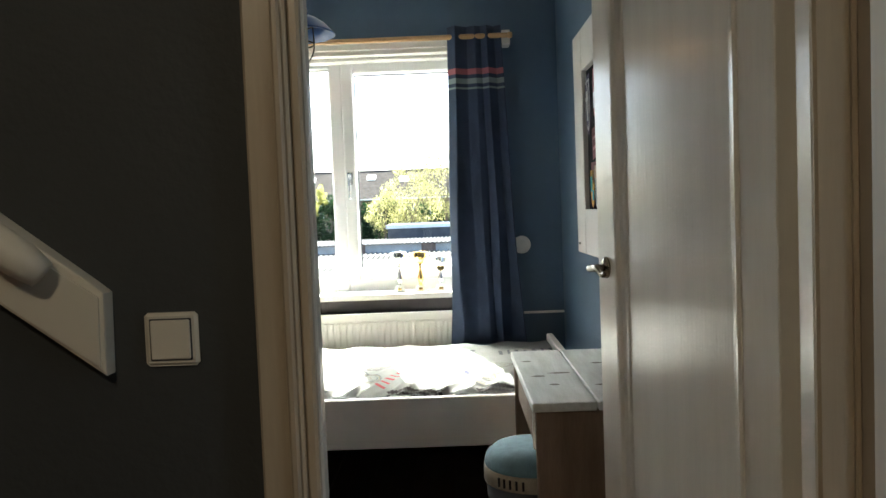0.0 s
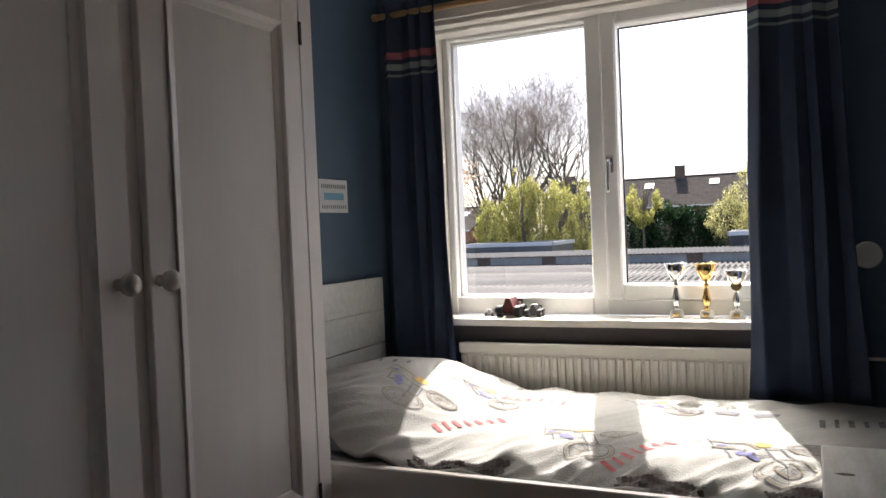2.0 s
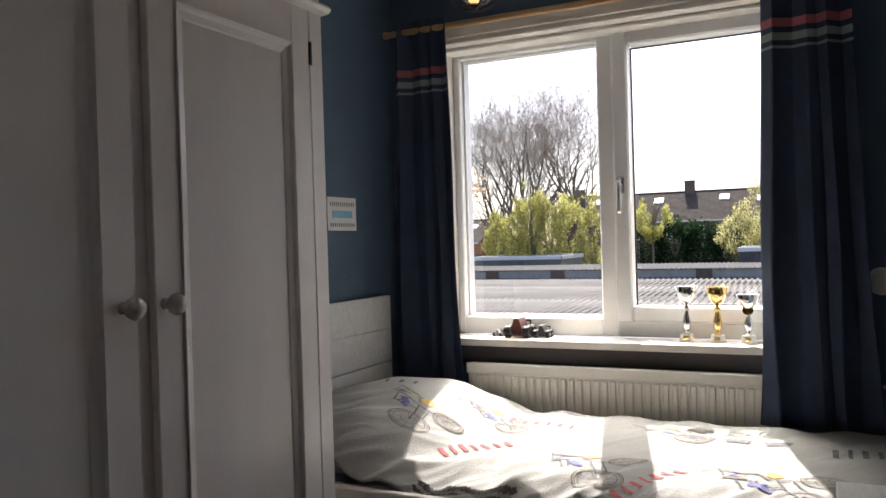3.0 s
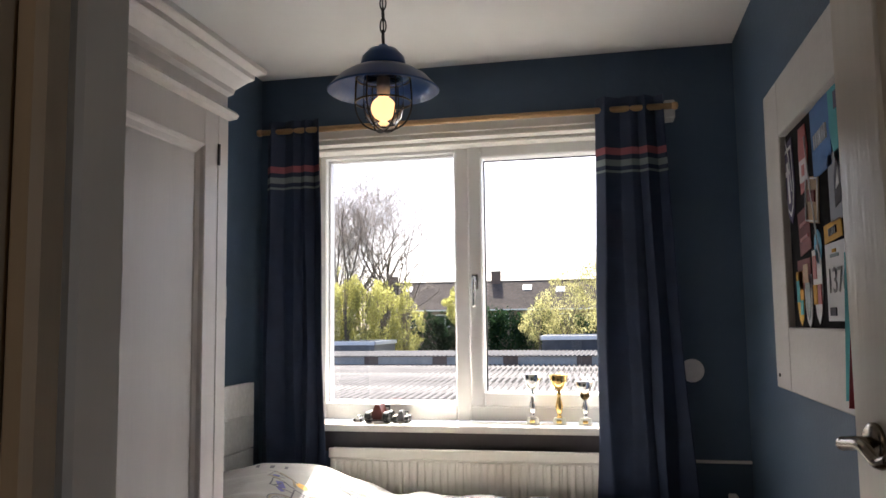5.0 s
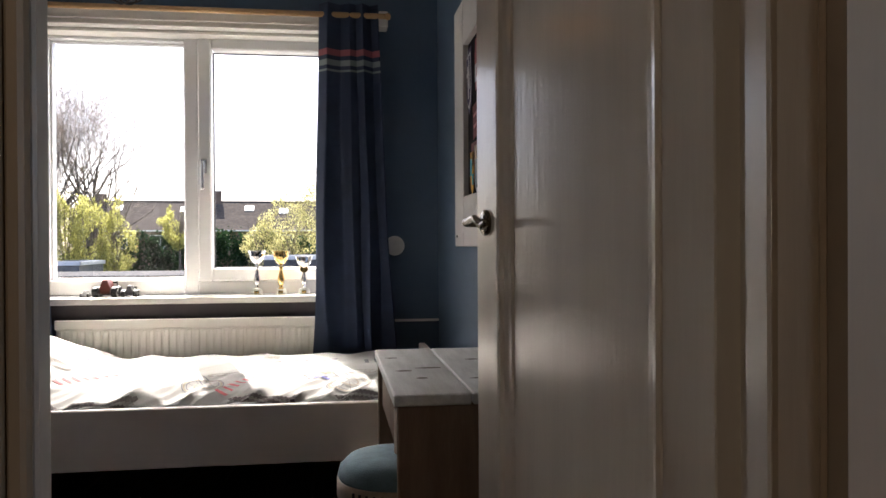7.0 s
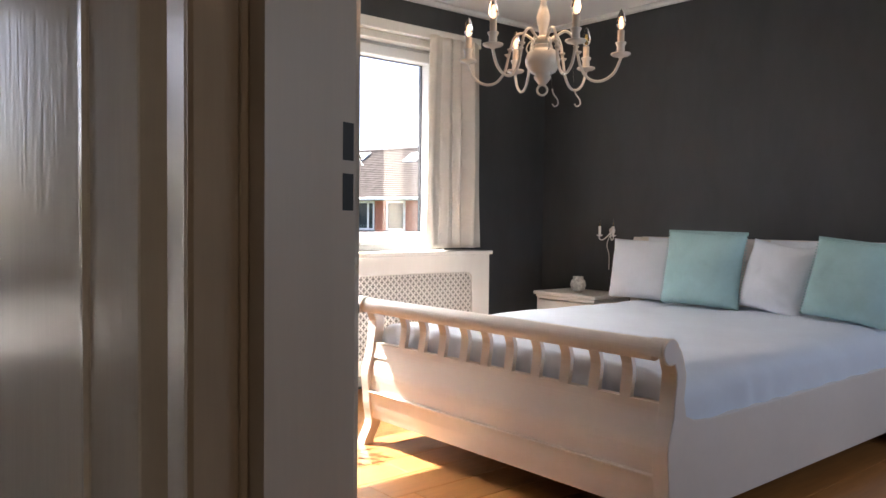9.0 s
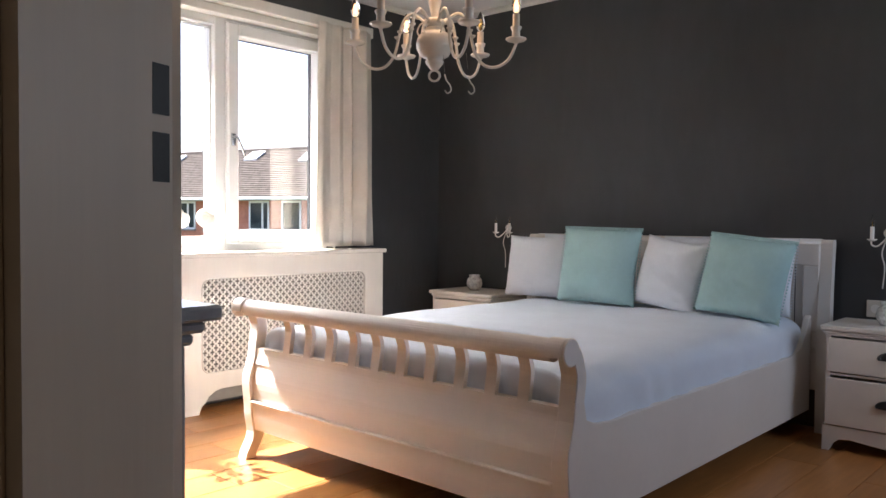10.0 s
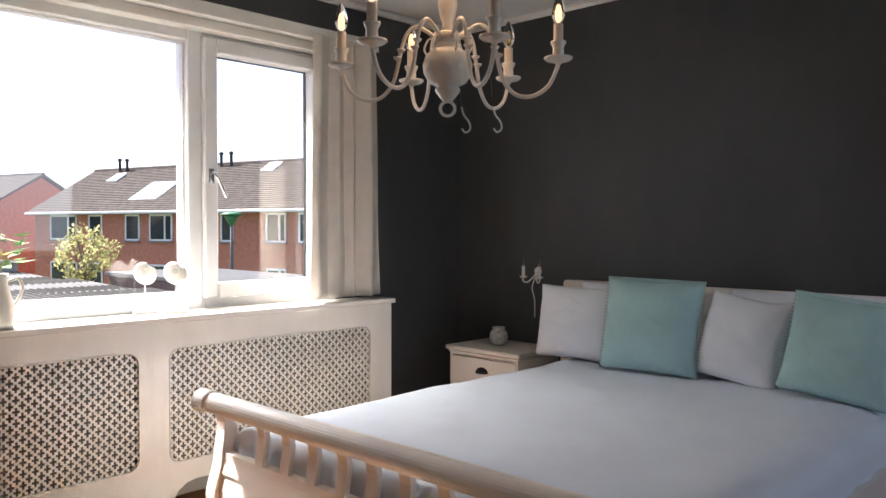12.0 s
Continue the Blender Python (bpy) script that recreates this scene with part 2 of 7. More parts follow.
def box(lo, hi, bev=0.0, bm=None, seg=1):
    bm = bm or bmesh.new()
    made = bmesh.ops.create_cube(bm, size=1.0)["verts"]
    for v in made:
        v.co = Vector([lo[i] if v.co[i] < 0 else hi[i] for i in range(3)])
    if bev:
        edges = {e for v in made for e in v.link_edges}
        bmesh.ops.bevel(bm, geom=list(edges), offset=bev, segments=seg, affect="EDGES", profile=0.6)
    return bm


def boxes(*spans, bev=0.0):
    bm = bmesh.new()
    for lo, hi in spans:
        box(lo, hi, bev, bm)
    return bm


def prism(outline, axis, a, b, bev=0.0, bm=None):
    """A flat outline, a list of (u, v), pushed along an axis from a to b."""
    bm = bm or bmesh.new()
    def at(u, v, w):
        return {"x": (w, u, v), "y": (u, w, v), "z": (u, v, w)}[axis]
    lo = [bm.verts.new(at(u, v, a)) for u, v in outline]
    hi = [bm.verts.new(at(u, v, b)) for u, v in outline]
    faces = [bm.faces.new(lo), bm.faces.new(hi[::-1])]
    n = len(lo)
    faces += [bm.faces.new((lo[i], hi[i], hi[(i + 1) % n], lo[(i + 1) % n])) for i in range(n)]
    bmesh.ops.recalc_face_normals(bm, faces=faces)
    if bev:
        rim = {e for f in faces[:2] for e in f.edges}
        bmesh.ops.bevel(bm, geom=list(rim), offset=bev, segments=2, affect="EDGES", profile=0.6)
    return bm


def lathe(profile, centre=(0, 0, 0), steps=24, bm=None, axis="z"):
    """A profile of (radius, height) turned round an axis."""
    bm = bm or bmesh.new()
    c = Vector(centre)
    rings = []
    for r, h in profile:
        ring = []
        for k in range(steps):
            a = 2 * math.pi * k / steps
            u, v = max(r, 1e-4) * math.cos(a), max(r, 1e-4) * math.sin(a)
            ring.append(bm.verts.new(c + Vector({"z": (u, v, h), "y": (u, h, v), "x": (h, u, v)}[axis])))
        rings.append(ring)
    faces = []
    for lo, hi in zip(rings, rings[1:]):
        faces += [bm.faces.new((lo[k], lo[(k + 1) % steps], hi[(k + 1) % steps], hi[k])) for k in range(steps)]
    faces += [bm.faces.new(rings[0][::-1]), bm.faces.new(rings[-1])]
    bmesh.ops.recalc_face_normals(bm, faces=faces)
    return bm


def tube(points, radius, steps=8, bm=None):
    """A round bar along points; radius: one number or one for each point."""
    bm = bm or bmesh.new()
    pts = [Vector(p) for p in points]
    rad = radius if isinstance(radius, (list, tuple)) else [radius] * len(pts)
    rings, side = [], None
    for i, p in enumerate(pts):
        way = (pts[min(i + 1, len(pts) - 1)] - pts[max(i - 1, 0)]).normalized()
        if side is None:
            side = way.orthogonal().normalized()
        side = (side - way * side.dot(way)).normalized()
        up = way.cross(side)
        rings.append([bm.verts.new(p + rad[i] * (math.cos(2 * math.pi * k / steps) * side + math.sin(2 * math.pi * k / steps) * up)) for k in range(steps)])
    for lo, hi in zip(rings, rings[1:]):
        for k in range(steps):
            bm.faces.new((lo[k], lo[(k + 1) % steps], hi[(k + 1) % steps], hi[k]))
    bm.faces.new(rings[0][::-1])
    bm.faces.new(rings[-1])
    return bm


def smooth_line(points, n=8):
    """A Catmull-Rom line through points."""
    pts = [Vector(p) for p in points]
    pts = [2 * pts[0] - pts[1]] + pts + [2 * pts[-1] - pts[-2]]
    out = []
    for a, b, c, d in zip(pts, pts[1:], pts[2:], pts[3:]):
        for k in range(n):
            t = k / n
            out.append(0.5 * (2 * b + (c - a) * t + (2 * a - 5 * b + 4 * c - d) * t * t + (3 * b - a - 3 * c + d) * t ** 3))
    return out + [pts[-2]]


def sheet(f, nu, nv, bm=None):
    """A surface f(u, v) over the unit square."""
    bm = bm or bmesh.new()
    g = [[bm.verts.new(f(i / nu, j / nv)) for j in range(nv + 1)] for i in range(nu + 1)]
    for i in range(nu):
        for j in range(nv):
            bm.faces.new((g[i][j], g[i + 1][j], g[i + 1][j + 1], g[i][j + 1]))
    return bm


# ---- large structure ----
CEIL, GROUND = 2.40, -2.75
FACE, OUT = 4.44, 4.70        # inner and outer face of the front wall
BX0, BX1 = -1.41, 0.715       # blue room
RX0, RX1 = 0.86, 4.58         # bedroom


def wall_with_hole(name, x0, x1, y0, y1, hx0, hx1, hz0, hz1, mat):
    """A wall in one mesh, with an opening through it."""
    bm = bmesh.new()
    xs, zs = (x0, hx0, hx1, x1), (0, hz0, hz1, CEIL)
    v = [[[bm.verts.new((x, y, z)) for z in zs] for x in xs] for y in (y0, y1)]
    for s in (0, 1):
        for i in range(3):
            for j in range(3):
                if (i, j) != (1, 1):
                    bm.faces.new((v[s][i][j], v[s][i + 1][j], v[s][i + 1][j + 1], v[s][i][j + 1]))
    def rim(path):
        for (i, j), (k, l) in zip(path, path[1:] + path[:1]):
            bm.faces.new((v[0][i][j], v[0][k][l], v[1][k][l], v[1][i][j]))
    rim([(0, 0), (1, 0), (2, 0), (3, 0), (3, 1), (3, 2), (3, 3), (2, 3), (1, 3), (0, 3), (0, 2), (0, 1)])
    rim([(1, 1), (1, 2), (2, 2), (2, 1)])
    bmesh.ops.recalc_face_normals(bm, faces=bm.faces)
    return setting(name, bm, mat)


setting("floor_slab", box((-2.6, -1.6, -0.30), (4.9, OUT, -0.02)), RENDER_GREY)
setting("ceiling", box((-2.6, -1.6, CEIL), (4.9, OUT, CEIL + 0.2)), CEILING)
# front wall, room by room
wall_with_hole("wall_window_blue_room", BX0, BX1, 4.36, OUT, -1.21, 0.27, 0.78, 2.115, BLUE_WALL)
wall_with_hole("wall_window_bedroom", RX0, RX1, FACE, OUT, 1.42, 3.62, 0.79, 2.13, GREY_WALL)
setting("wall_brace", box((BX1, 4.36, -0.3), (RX0, OUT, CEIL)), HALL_WALL)
# blue room
setting("wall_west_blue_room", box((BX0 - 0.12, 1.405, 0), (BX0, OUT, CEIL)), BLUE_WALL)
setting("wall_east_blue_room", box((BX1, 1.405, 0), (BX1 + 0.06, 4.36, CEIL)), BLUE_WALL)
setting("wall_door_blue_room", boxes(((BX0, 1.35, 0), (-0.149, 1.41, CEIL)), ((-0.149, 1.35, 2.12), (0.69, 1.41, CEIL))), BLUE_WALL)
setting("wall_door_landing", boxes(((-2.6, 1.295, 0), (-0.149, 1.35, CEIL)), ((-0.149, 1.295, 2.12), (0.70, 1.35, CEIL))), HALL_WALL)
# bedroom
setting("wall_west_bedroom", boxes(((BX1 + 0.06, 1.44, 0), (RX0, FACE, CEIL)), ((0.80, -0.4, 0), (RX0, 0.44, CEIL)), ((0.80, 0.44, 2.12), (RX0, 1.44, CEIL))), GREY_WALL)
setting("wall_landing_bedroom", boxes(((0.74, -1.6, 0), (0.80, 0.44, CEIL)), ((0.74, 0.44, 2.12), (0.80, 1.30, CEIL))), HALL_WALL)
setting("wall_east_bedroom", box((RX1, -0.4, 0), (RX1 + 0.14, OUT, CEIL)), GREY_WALL)
# this rear opening is unseen, added to let fill light in
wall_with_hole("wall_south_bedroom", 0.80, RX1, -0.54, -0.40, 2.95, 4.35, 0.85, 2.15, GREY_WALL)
setting("added_window", boxes(((2.95, -0.50, 0.85), (3.02, -0.44, 2.15)), ((4.28, -0.50, 0.85), (4.35, -0.44, 2.15)), ((3.02, -0.50, 0.85), (4.28, -0.44, 0.92)), ((3.02, -0.50, 2.08), (4.28, -0.44, 2.15)), bev=0.005), PVC)
# landing
setting("wall_south_landing", box((-2.6, -1.74, 0), (0.80, -1.6, CEIL)), HALL_WALL)
setting("wall_west_landing", box((-2.74, -1.6, 0), (-2.6, 1.41, CEIL)), HALL_WALL)


def floor_boards(name, x0, x1, y0, y1, along, width, length, mat):
    """A floor of boards, each with its own edges."""
    base = setting(name, box((x0, y0, -0.02), (x1, y1, -0.008)), mat)
    shared, bm = {}, None
    rows = int(((y1 - y0) if along == "x" else (x1 - x0)) / width) + 1
    lo, hi = (x0, x1) if along == "x" else (y0, y1)
    for r in range(rows):
        a = lo - random.random() * length
        while a < hi:
            s, e = max(a, lo), min(a + length, hi)
            w0 = (y0 if along == "x" else x0) + r * width
            w1 = min(w0 + width, y1 if along == "x" else x1)
            if e - s > 0.05 and w1 - w0 > 0.01:
                key = (round(e - s, 2), round(w1 - w0, 3))
                if key not in shared:
                    size = (key[0], key[1]) if along == "x" else (key[1], key[0])
                    bm = box((0, 0, 0), (size[0] - 0.002, size[1] - 0.002, 0.008), 0.0012)
                    me = bpy.data.meshes.new("floor_board")
                    bm.to_mesh(me)
                    bm.free()
                    me.materials.append(mat)
                    shared[key] = me
                b = new("floor_board", shared[key])
                b.parent = base
                b.location = (s, w0, -0.008) if along == "x" else (w0, s, -0.008)
            a += length
    return base


def moulding(name, spans, mat, bev=0.006):
    return tagged(setting(name, boxes(*spans, bev=bev), mat))


# door frame of the blue room, its casing on the landing side
frame1 = setting("door_frame_blue_room", boxes(
    ((-0.148, 1.297, 0), (-0.066, 1.332, 2.11)), ((-0.148, 1.333, 0), (-0.118, 1.412, 2.11)), ((0.643, 1.3005, 0), (0.700, 1.349, 2.11)), ((0.662, 1.3495, 0), (0.714, 1.412, 2.11)),
    ((-0.148, 1.297, 2.111), (0.715, 1.412, 2.14)), bev=0.003), WHITE)
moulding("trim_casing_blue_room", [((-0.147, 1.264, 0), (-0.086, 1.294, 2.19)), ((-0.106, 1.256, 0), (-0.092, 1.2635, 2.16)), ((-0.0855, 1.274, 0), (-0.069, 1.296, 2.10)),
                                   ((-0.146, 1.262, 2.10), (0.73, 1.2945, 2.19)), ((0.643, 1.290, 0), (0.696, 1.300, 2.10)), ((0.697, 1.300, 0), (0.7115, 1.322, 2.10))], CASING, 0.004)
# door frame of the bedroom: its north reveal carries the strike plates
frame2 = setting("door_frame_bedroom", boxes(
    ((0.7325, 0.44, 0), (0.870, 0.475, 2.11)), ((0.7325, 0.44, 2.111), (0.870, 1.345, 2.14)), bev=0.003), DOOR_WHITE)
moulding("trim_casing_bedroom", [((0.715, 0.36, 0), (0.739, 0.46, 2.19)), ((0.715, 0.36, 2.10), (0.739, 1.30, 2.19))], WHITE, 0.004)
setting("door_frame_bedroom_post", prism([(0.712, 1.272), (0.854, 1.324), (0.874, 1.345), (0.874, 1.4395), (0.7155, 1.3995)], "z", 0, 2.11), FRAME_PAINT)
for z0, z1 in ((1.026, 1.068), (1.083, 1.126)):
    slot = thing("strike_slot", (0.842, 1.320, z0), "dark plate standing for a mortised strike opening in the white frame", "strike plate", "strike slots in the bedroom door frame")
    # plate just proud of the post, the mortise's shade is its dark colour
    part("recess", prism([(0.8315, 1.3154), (0.8505, 1.3223), (0.8505, 1.3270), (0.8315, 1.3201)], "z", z0, z1), IRON, slot)


def panelled_leaf(name, hinge, angle, width, height, label):
    """A painted door leaf, hinged at its own origin, running along +x in its own space."""
    door = thing(name, (0, 0, 0), "", "")
    door["kind"] = "structure"
    t = 0.020
    x0, x1, z0, z1 = 0.106, width - 0.116, 0.16, height - 0.13
    leaf = bmesh.new()
    box((0, -t, 0), (x0, t, height), 0.002, leaf)
    box((x1, -t, 0), (width, t, height), 0.002, leaf)
    box((x0, -t, 0), (x1, t, z0), 0.002, leaf)
    box((x0, -t, z1), (x1, t, height), 0.002, leaf)
    part("stiles_and_rails", leaf, DOOR_WHITE, door)
    part("panel", box((x0 - 0.005, -0.008, z0 - 0.005), (x1 + 0.005, 0.008, z1 + 0.005)), DOOR_WHITE, door)
    for s in (-1, 1):
        m = bmesh.new()
        prof = [(0, 0.008), (0.046, 0.008), (0.042, 0.012), (0.030, 0.013), (0.018, 0.017), (0.013, 0.024), (0.004, 0.026), (0, 0.022)]
        prism([(x0 + u, s * w) for u, w in prof], "z", z0, z1, bm=m)
        prism([(x1 - u, s * w) for u, w in prof], "z", z0, z1, bm=m)
        prism([(s * w, z0 + u) for u, w in prof], "x", x0, x1, bm=m)
        prism([(s * w, z1 - u) for u, w in prof], "x", x0, x1, bm=m)
        part("panel_moulding", m, DOOR_WHITE, door)
        h = thing("door_handle", (0, 0, 0), "", "")
        hx, hz = width - 0.054, 1.072
        h.parent = door
        part("rose", lathe([(0.0, 0.0), (0.026, 0.0), (0.026, 0.005), (0.020, 0.009), (0.0, 0.0095)], (hx, 0, hz), 24, axis="y") if s > 0 else
             lathe([(0.0, -0.0), (0.026, -0.0), (0.026, -0.005), (0.020, -0.009), (0.0, -0.0095)], (hx, 0, hz), 24, axis="y"), NICKEL, h, smooth=True)
        for o in h.children:
            o.location.y += s * 0.0202
        line = smooth_line([(hx, s * 0.022, hz), (hx, s * 0.060, hz), (hx - 0.020, s * 0.066, hz + 0.002), (hx - 0.06, s * 0.068, hz + 0.006), (hx - 0.095, s * 0.068, hz - 0.008), (hx - 0.118, s * 0.066, hz - 0.002)], 5)
        part("lever", tube(line, [0.009 if i < 8 else 0.0075 for i in range(len(line))], 10), NICKEL, h, smooth=True)
        tagged(h, "satin nickel lever handle on a round rose")
    door.matrix_basis = pose(*hinge, 0, 0, angle)
    return door


door_1 = panelled_leaf("door_1", (0.6477, 1.3885, 0.008), 100.12, 0.763, 2.07, "open white panelled door")


def thick(ob, metres, offset=-1.0):
    m = ob.modifiers.new("thickness", "SOLIDIFY")
    m.thickness, m.offset = metres, offset
    return ob


# ---- windows ----
def pane_frame(x0, x1, z0, z1, w, y0, y1, bev=0.006):
    return boxes(((x0, y0, z0), (x0 + w, y1, z1)), ((x1 - w, y0, z0), (x1, y1, z1)),
                 ((x0 + w, y0, z1 - w), (x1 - w, y1, z1)), ((x0 + w, y0, z0), (x1 - w, y1, z0 + w)), bev=bev)


def window(name, x0, x1, z0, z1, fixed, sash, w_sash, handle_z, handle_to):
    """A white plastic window: a fixed pane and an opening sash. fixed, sash: (glass x0, x1, z0, z1)."""
    win = tagged(new(name), kind="structure")
    win.location = ((x0 + x1) / 2, 4.57, z0)
    fx0, fx1, fz0, fz1 = fixed
    sx0, sx1, sz0, sz1 = sash
    part("window_frame", boxes(((x0, 4.50, z0), (fx0, 4.62, z1)), ((sx1 + w_sash, 4.50, z0), (x1, 4.62, z1)),
                               ((fx0, 4.50, fz1), (fx1, 4.62, z1)), ((fx0, 4.50, z0), (fx1, 4.62, fz0)),
                               ((fx1, 4.50, z0), (sx0 - w_sash, 4.62, z1)), ((sx0 - w_sash, 4.50, sz1 + w_sash), (sx1 + w_sash, 4.62, z1)),
                               ((sx0 - w_sash, 4.50, z0), (sx1 + w_sash, 4.62, sz0 - w_sash)), bev=0.005), PVC, win)
    part("glazing_bead", pane_frame(fx0 - 0.002, fx1 + 0.002, fz0 - 0.002, fz1 + 0.002, 0.012, 4.535, 4.552, 0.003), PVC, win)
    part("sash", pane_frame(sx0 - w_sash, sx1 + w_sash, sz0 - w_sash, sz1 + w_sash, w_sash, 4.478, 4.56, 0.008), PVC, win)
    part("seal", boxes(((fx0, 4.552, fz0), (fx0 + 0.005, 4.560, fz1)), ((fx1 - 0.005, 4.552, fz0), (fx1, 4.560, fz1)), ((fx0, 4.552, fz1 - 0.005), (fx1, 4.560, fz1)),
                       ((sx0, 4.55, sz0), (sx0 + 0.005, 4.560, sz1)), ((sx1 - 0.005, 4.55, sz0), (sx1, 4.560, sz1)), ((sx0, 4.55, sz1 - 0.005), (sx1, 4.560, sz1)), ((sx0, 4.55, sz0), (sx1, 4.56, sz0 + 0.004))), BLACK, win)
    for gx0, gx1, gz0, gz1 in (fixed, sash):
        g = part("pane", box((gx0 - 0.004, 4.562, gz0 - 0.004), (gx1 + 0.004, 4.568, gz1 + 0.004)), GLASS, win)
        g.visible_shadow = False
    h = new("window_handle")
    h.parent = win
    hx = sx0 - w_sash * 0.55
    part("rose", box((hx - 0.014, 4.470, handle_z - 0.035), (hx + 0.014, 4.4785, handle_z + 0.035), 0.005, seg=2), CHROME, h)
    line = smooth_line([(hx, 4.478, handle_z + 0.012), (hx, 4.440, handle_z + 0.012), (hx + handle_to[0] * 0.5, 4.434, handle_z + 0.004 + handle_to[1] * 0.45), (hx + handle_to[0], 4.436, handle_z + handle_to[1])], 5)
    part("lever", tube(line, [0.008] * 8 + [0.0075] * (len(line) - 8), 10), CHROME, h, smooth=True)
    tagged(h, "metal window handle on the white sash")
    return win


window("window_1", -1.17, 0.262, 0.80, 2.115, (-1.139, -0.512, 0.876, 2.030), (-0.381, 0.165, 0.930, 1.994), 0.066, 1.425, (0.0, -0.115))
window("window_2", 1.42, 3.62, 0.81, 2.130, (1.50, 2.836, 0.896, 2.055), (2.977, 3.530, 0.940, 2.013), 0.072, 1.440, (0.055, -0.10))
# linings of the openings, sills and head boards
setting("trim_reveal_blue_room", boxes(((-1.21, 4.335, 0.80), (-1.17, 4.62, 2.115)), ((0.262, 4.335, 0.80), (0.27, 4.62, 2.115)), ((-1.21, 4.335, 2.062), (0.27, 4.499, 2.115)), bev=0.004), WHITE)
setting("trim_head_board_blue_room", boxes(((-1.23, 4.325, 2.085), (0.29, 4.359, 2.135)), ((-1.21, 4.400, 2.045), (0.27, 4.499, 2.062)), bev=0.004), WHITE)
setting("window_sill_blue_room", box((-1.25, 4.325, 0.768), (0.31, 4.50, 0.799), 0.006, seg=2), WHITE)
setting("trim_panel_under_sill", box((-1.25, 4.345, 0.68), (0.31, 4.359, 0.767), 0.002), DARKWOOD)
setting("trim_reveal_bedroom", boxes(((3.62, 4.43, 0.81), (3.63, 4.62, 2.13)), ((1.41, 4.43, 0.81), (1.42, 4.62, 2.13))), WHITE)
setting("trim_head_board_bedroom", boxes(((1.2, 4.385, 2.150), (3.90, 4.439, 2.215)), ((1.2, 4.425, 2.10), (3.7, 4.50, 2.149)), bev=0.005), WHITE)
setting("trim_cornice_bedroom", boxes(((RX0, 4.40, CEIL - 0.035), (RX1, FACE, CEIL)), ((RX1 - 0.035, -0.4, CEIL - 0.035), (RX1, 4.40, CEIL)), bev=0.01), CEILING)


# unseen box, placed so its lower edge cuts the sun in the bedroom
awning = thing("unseen_sun_blocker", (2.60, 4.83, 2.23), "unseen white cassette added outside above the bedroom window to block sun", "awning")
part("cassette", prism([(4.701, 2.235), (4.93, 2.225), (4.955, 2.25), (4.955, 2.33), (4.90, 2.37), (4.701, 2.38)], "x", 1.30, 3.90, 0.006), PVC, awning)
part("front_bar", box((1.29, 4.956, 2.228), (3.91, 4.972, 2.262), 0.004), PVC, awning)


# ---- blue room ----
def curtain(name, top, bottom, z0, z1, y, depth, folds, mat, label, group, stripes=(), phase=0.0, thickness=0.004):
    """A hung curtain: top and bottom are its (x0, x1); stripes are (z0, z1, material)."""
    th = thing(name, ((bottom[0] + bottom[1]) / 2, y, z0), label, "curtain", group)
    def surface(u, v, off=0.0):
        k = 1 - v
        x0 = bottom[0] + (top[0] - bottom[0]) * v ** 0.8
        x1 = bottom[1] + (top[1] - bottom[1]) * v ** 0.8
        a = 2 * math.pi * folds * (u + 0.05 * math.sin(8 * u + phase)) + phase + 0.5 * math.sin(5 * u + 3 * k) * k
        wob = 0.006 * math.sin(9 * v + 14 * u)
        d = depth * (0.7 + 0.3 * math.sin(7 * u + phase) + 0.25 * k * math.sin(11 * u))
        return Vector((x0 + (x1 - x0) * u + 0.006 * math.sin(2 * a) + wob * k, y + d * math.sin(a) + 0.3 * wob - off, z0 + (z1 - z0) * v))
    cloth = part("cloth", sheet(lambda u, v: surface(u, v), int(folds * 18), 36), mat, th, smooth=True)
    thick(cloth, thickness, 0.0)
    for a, b, m in stripes:
        va, vb = (a - z0) / (z1 - z0), (b - z0) / (z1 - z0)
        part("ribbon", sheet(lambda u, v: surface(u, va + (vb - va) * v, 0.0065), int(folds * 18), 2), m, th, smooth=True)
    return th


RIBBONS = ((1.925, 1.955, CORAL), (1.878, 1.905, MINT), (1.850, 1.860, MINT))
c1 = curtain("curtain", (-1.335, -1.085), (-1.36, -1.045), 0.56, 2.165, 4.250, 0.024, 3.4, CURTAIN, "navy blue cloth curtain with coral and pale ribbon bands", "curtains at the blue room window", RIBBONS, 0.6)
c2 = curtain("curtain", (0.150, 0.415), (0.112, 0.490), 0.53, 2.170, 4.250, 0.028, 3.3, CURTAIN, "navy blue cloth curtain with coral and pale ribbon bands", "curtains at the blue room window", RIBBONS, 1.4)
rod = thing("curtain_rod", (-0.42, 4.27, 2.11), "bare pine curtain pole on small white wooden brackets", "curtain rod")
part("pole", tube([(-1.365, 4.250, 2.118), (0.455, 4.250, 2.118)], 0.013, 12), PINE, rod, smooth=True)
for x in (-1.355, 0.445):
    if x > 0:
        part("bracket", box((x - 0.022, 4.270, 2.075), (x + 0.022, 4.361, 2.150), 0.004), WHITE, rod)
    part("finial", lathe([(0.0, -0.014), (0.014, -0.012), (0.017, 0.0), (0.014, 0.010), (0.0, 0.014)], (x + (0.020 if x > 0 else -0.012), 4.250, 2.118), 12, axis="x"), PINE, rod, smooth=True)

vent = thing("wall_vent", (0.50, 4.36, 0.98), "round white vent disc on the blue wall", "vent")
part("disc", lathe([(0.0, 0.0), (0.046, 0.0), (0.048, -0.004), (0.044, -0.012), (0.020, -0.016), (0.0, -0.016)], (0.50, 4.36, 1.034), 28, axis="y"), CERAMIC, vent, smooth=False)
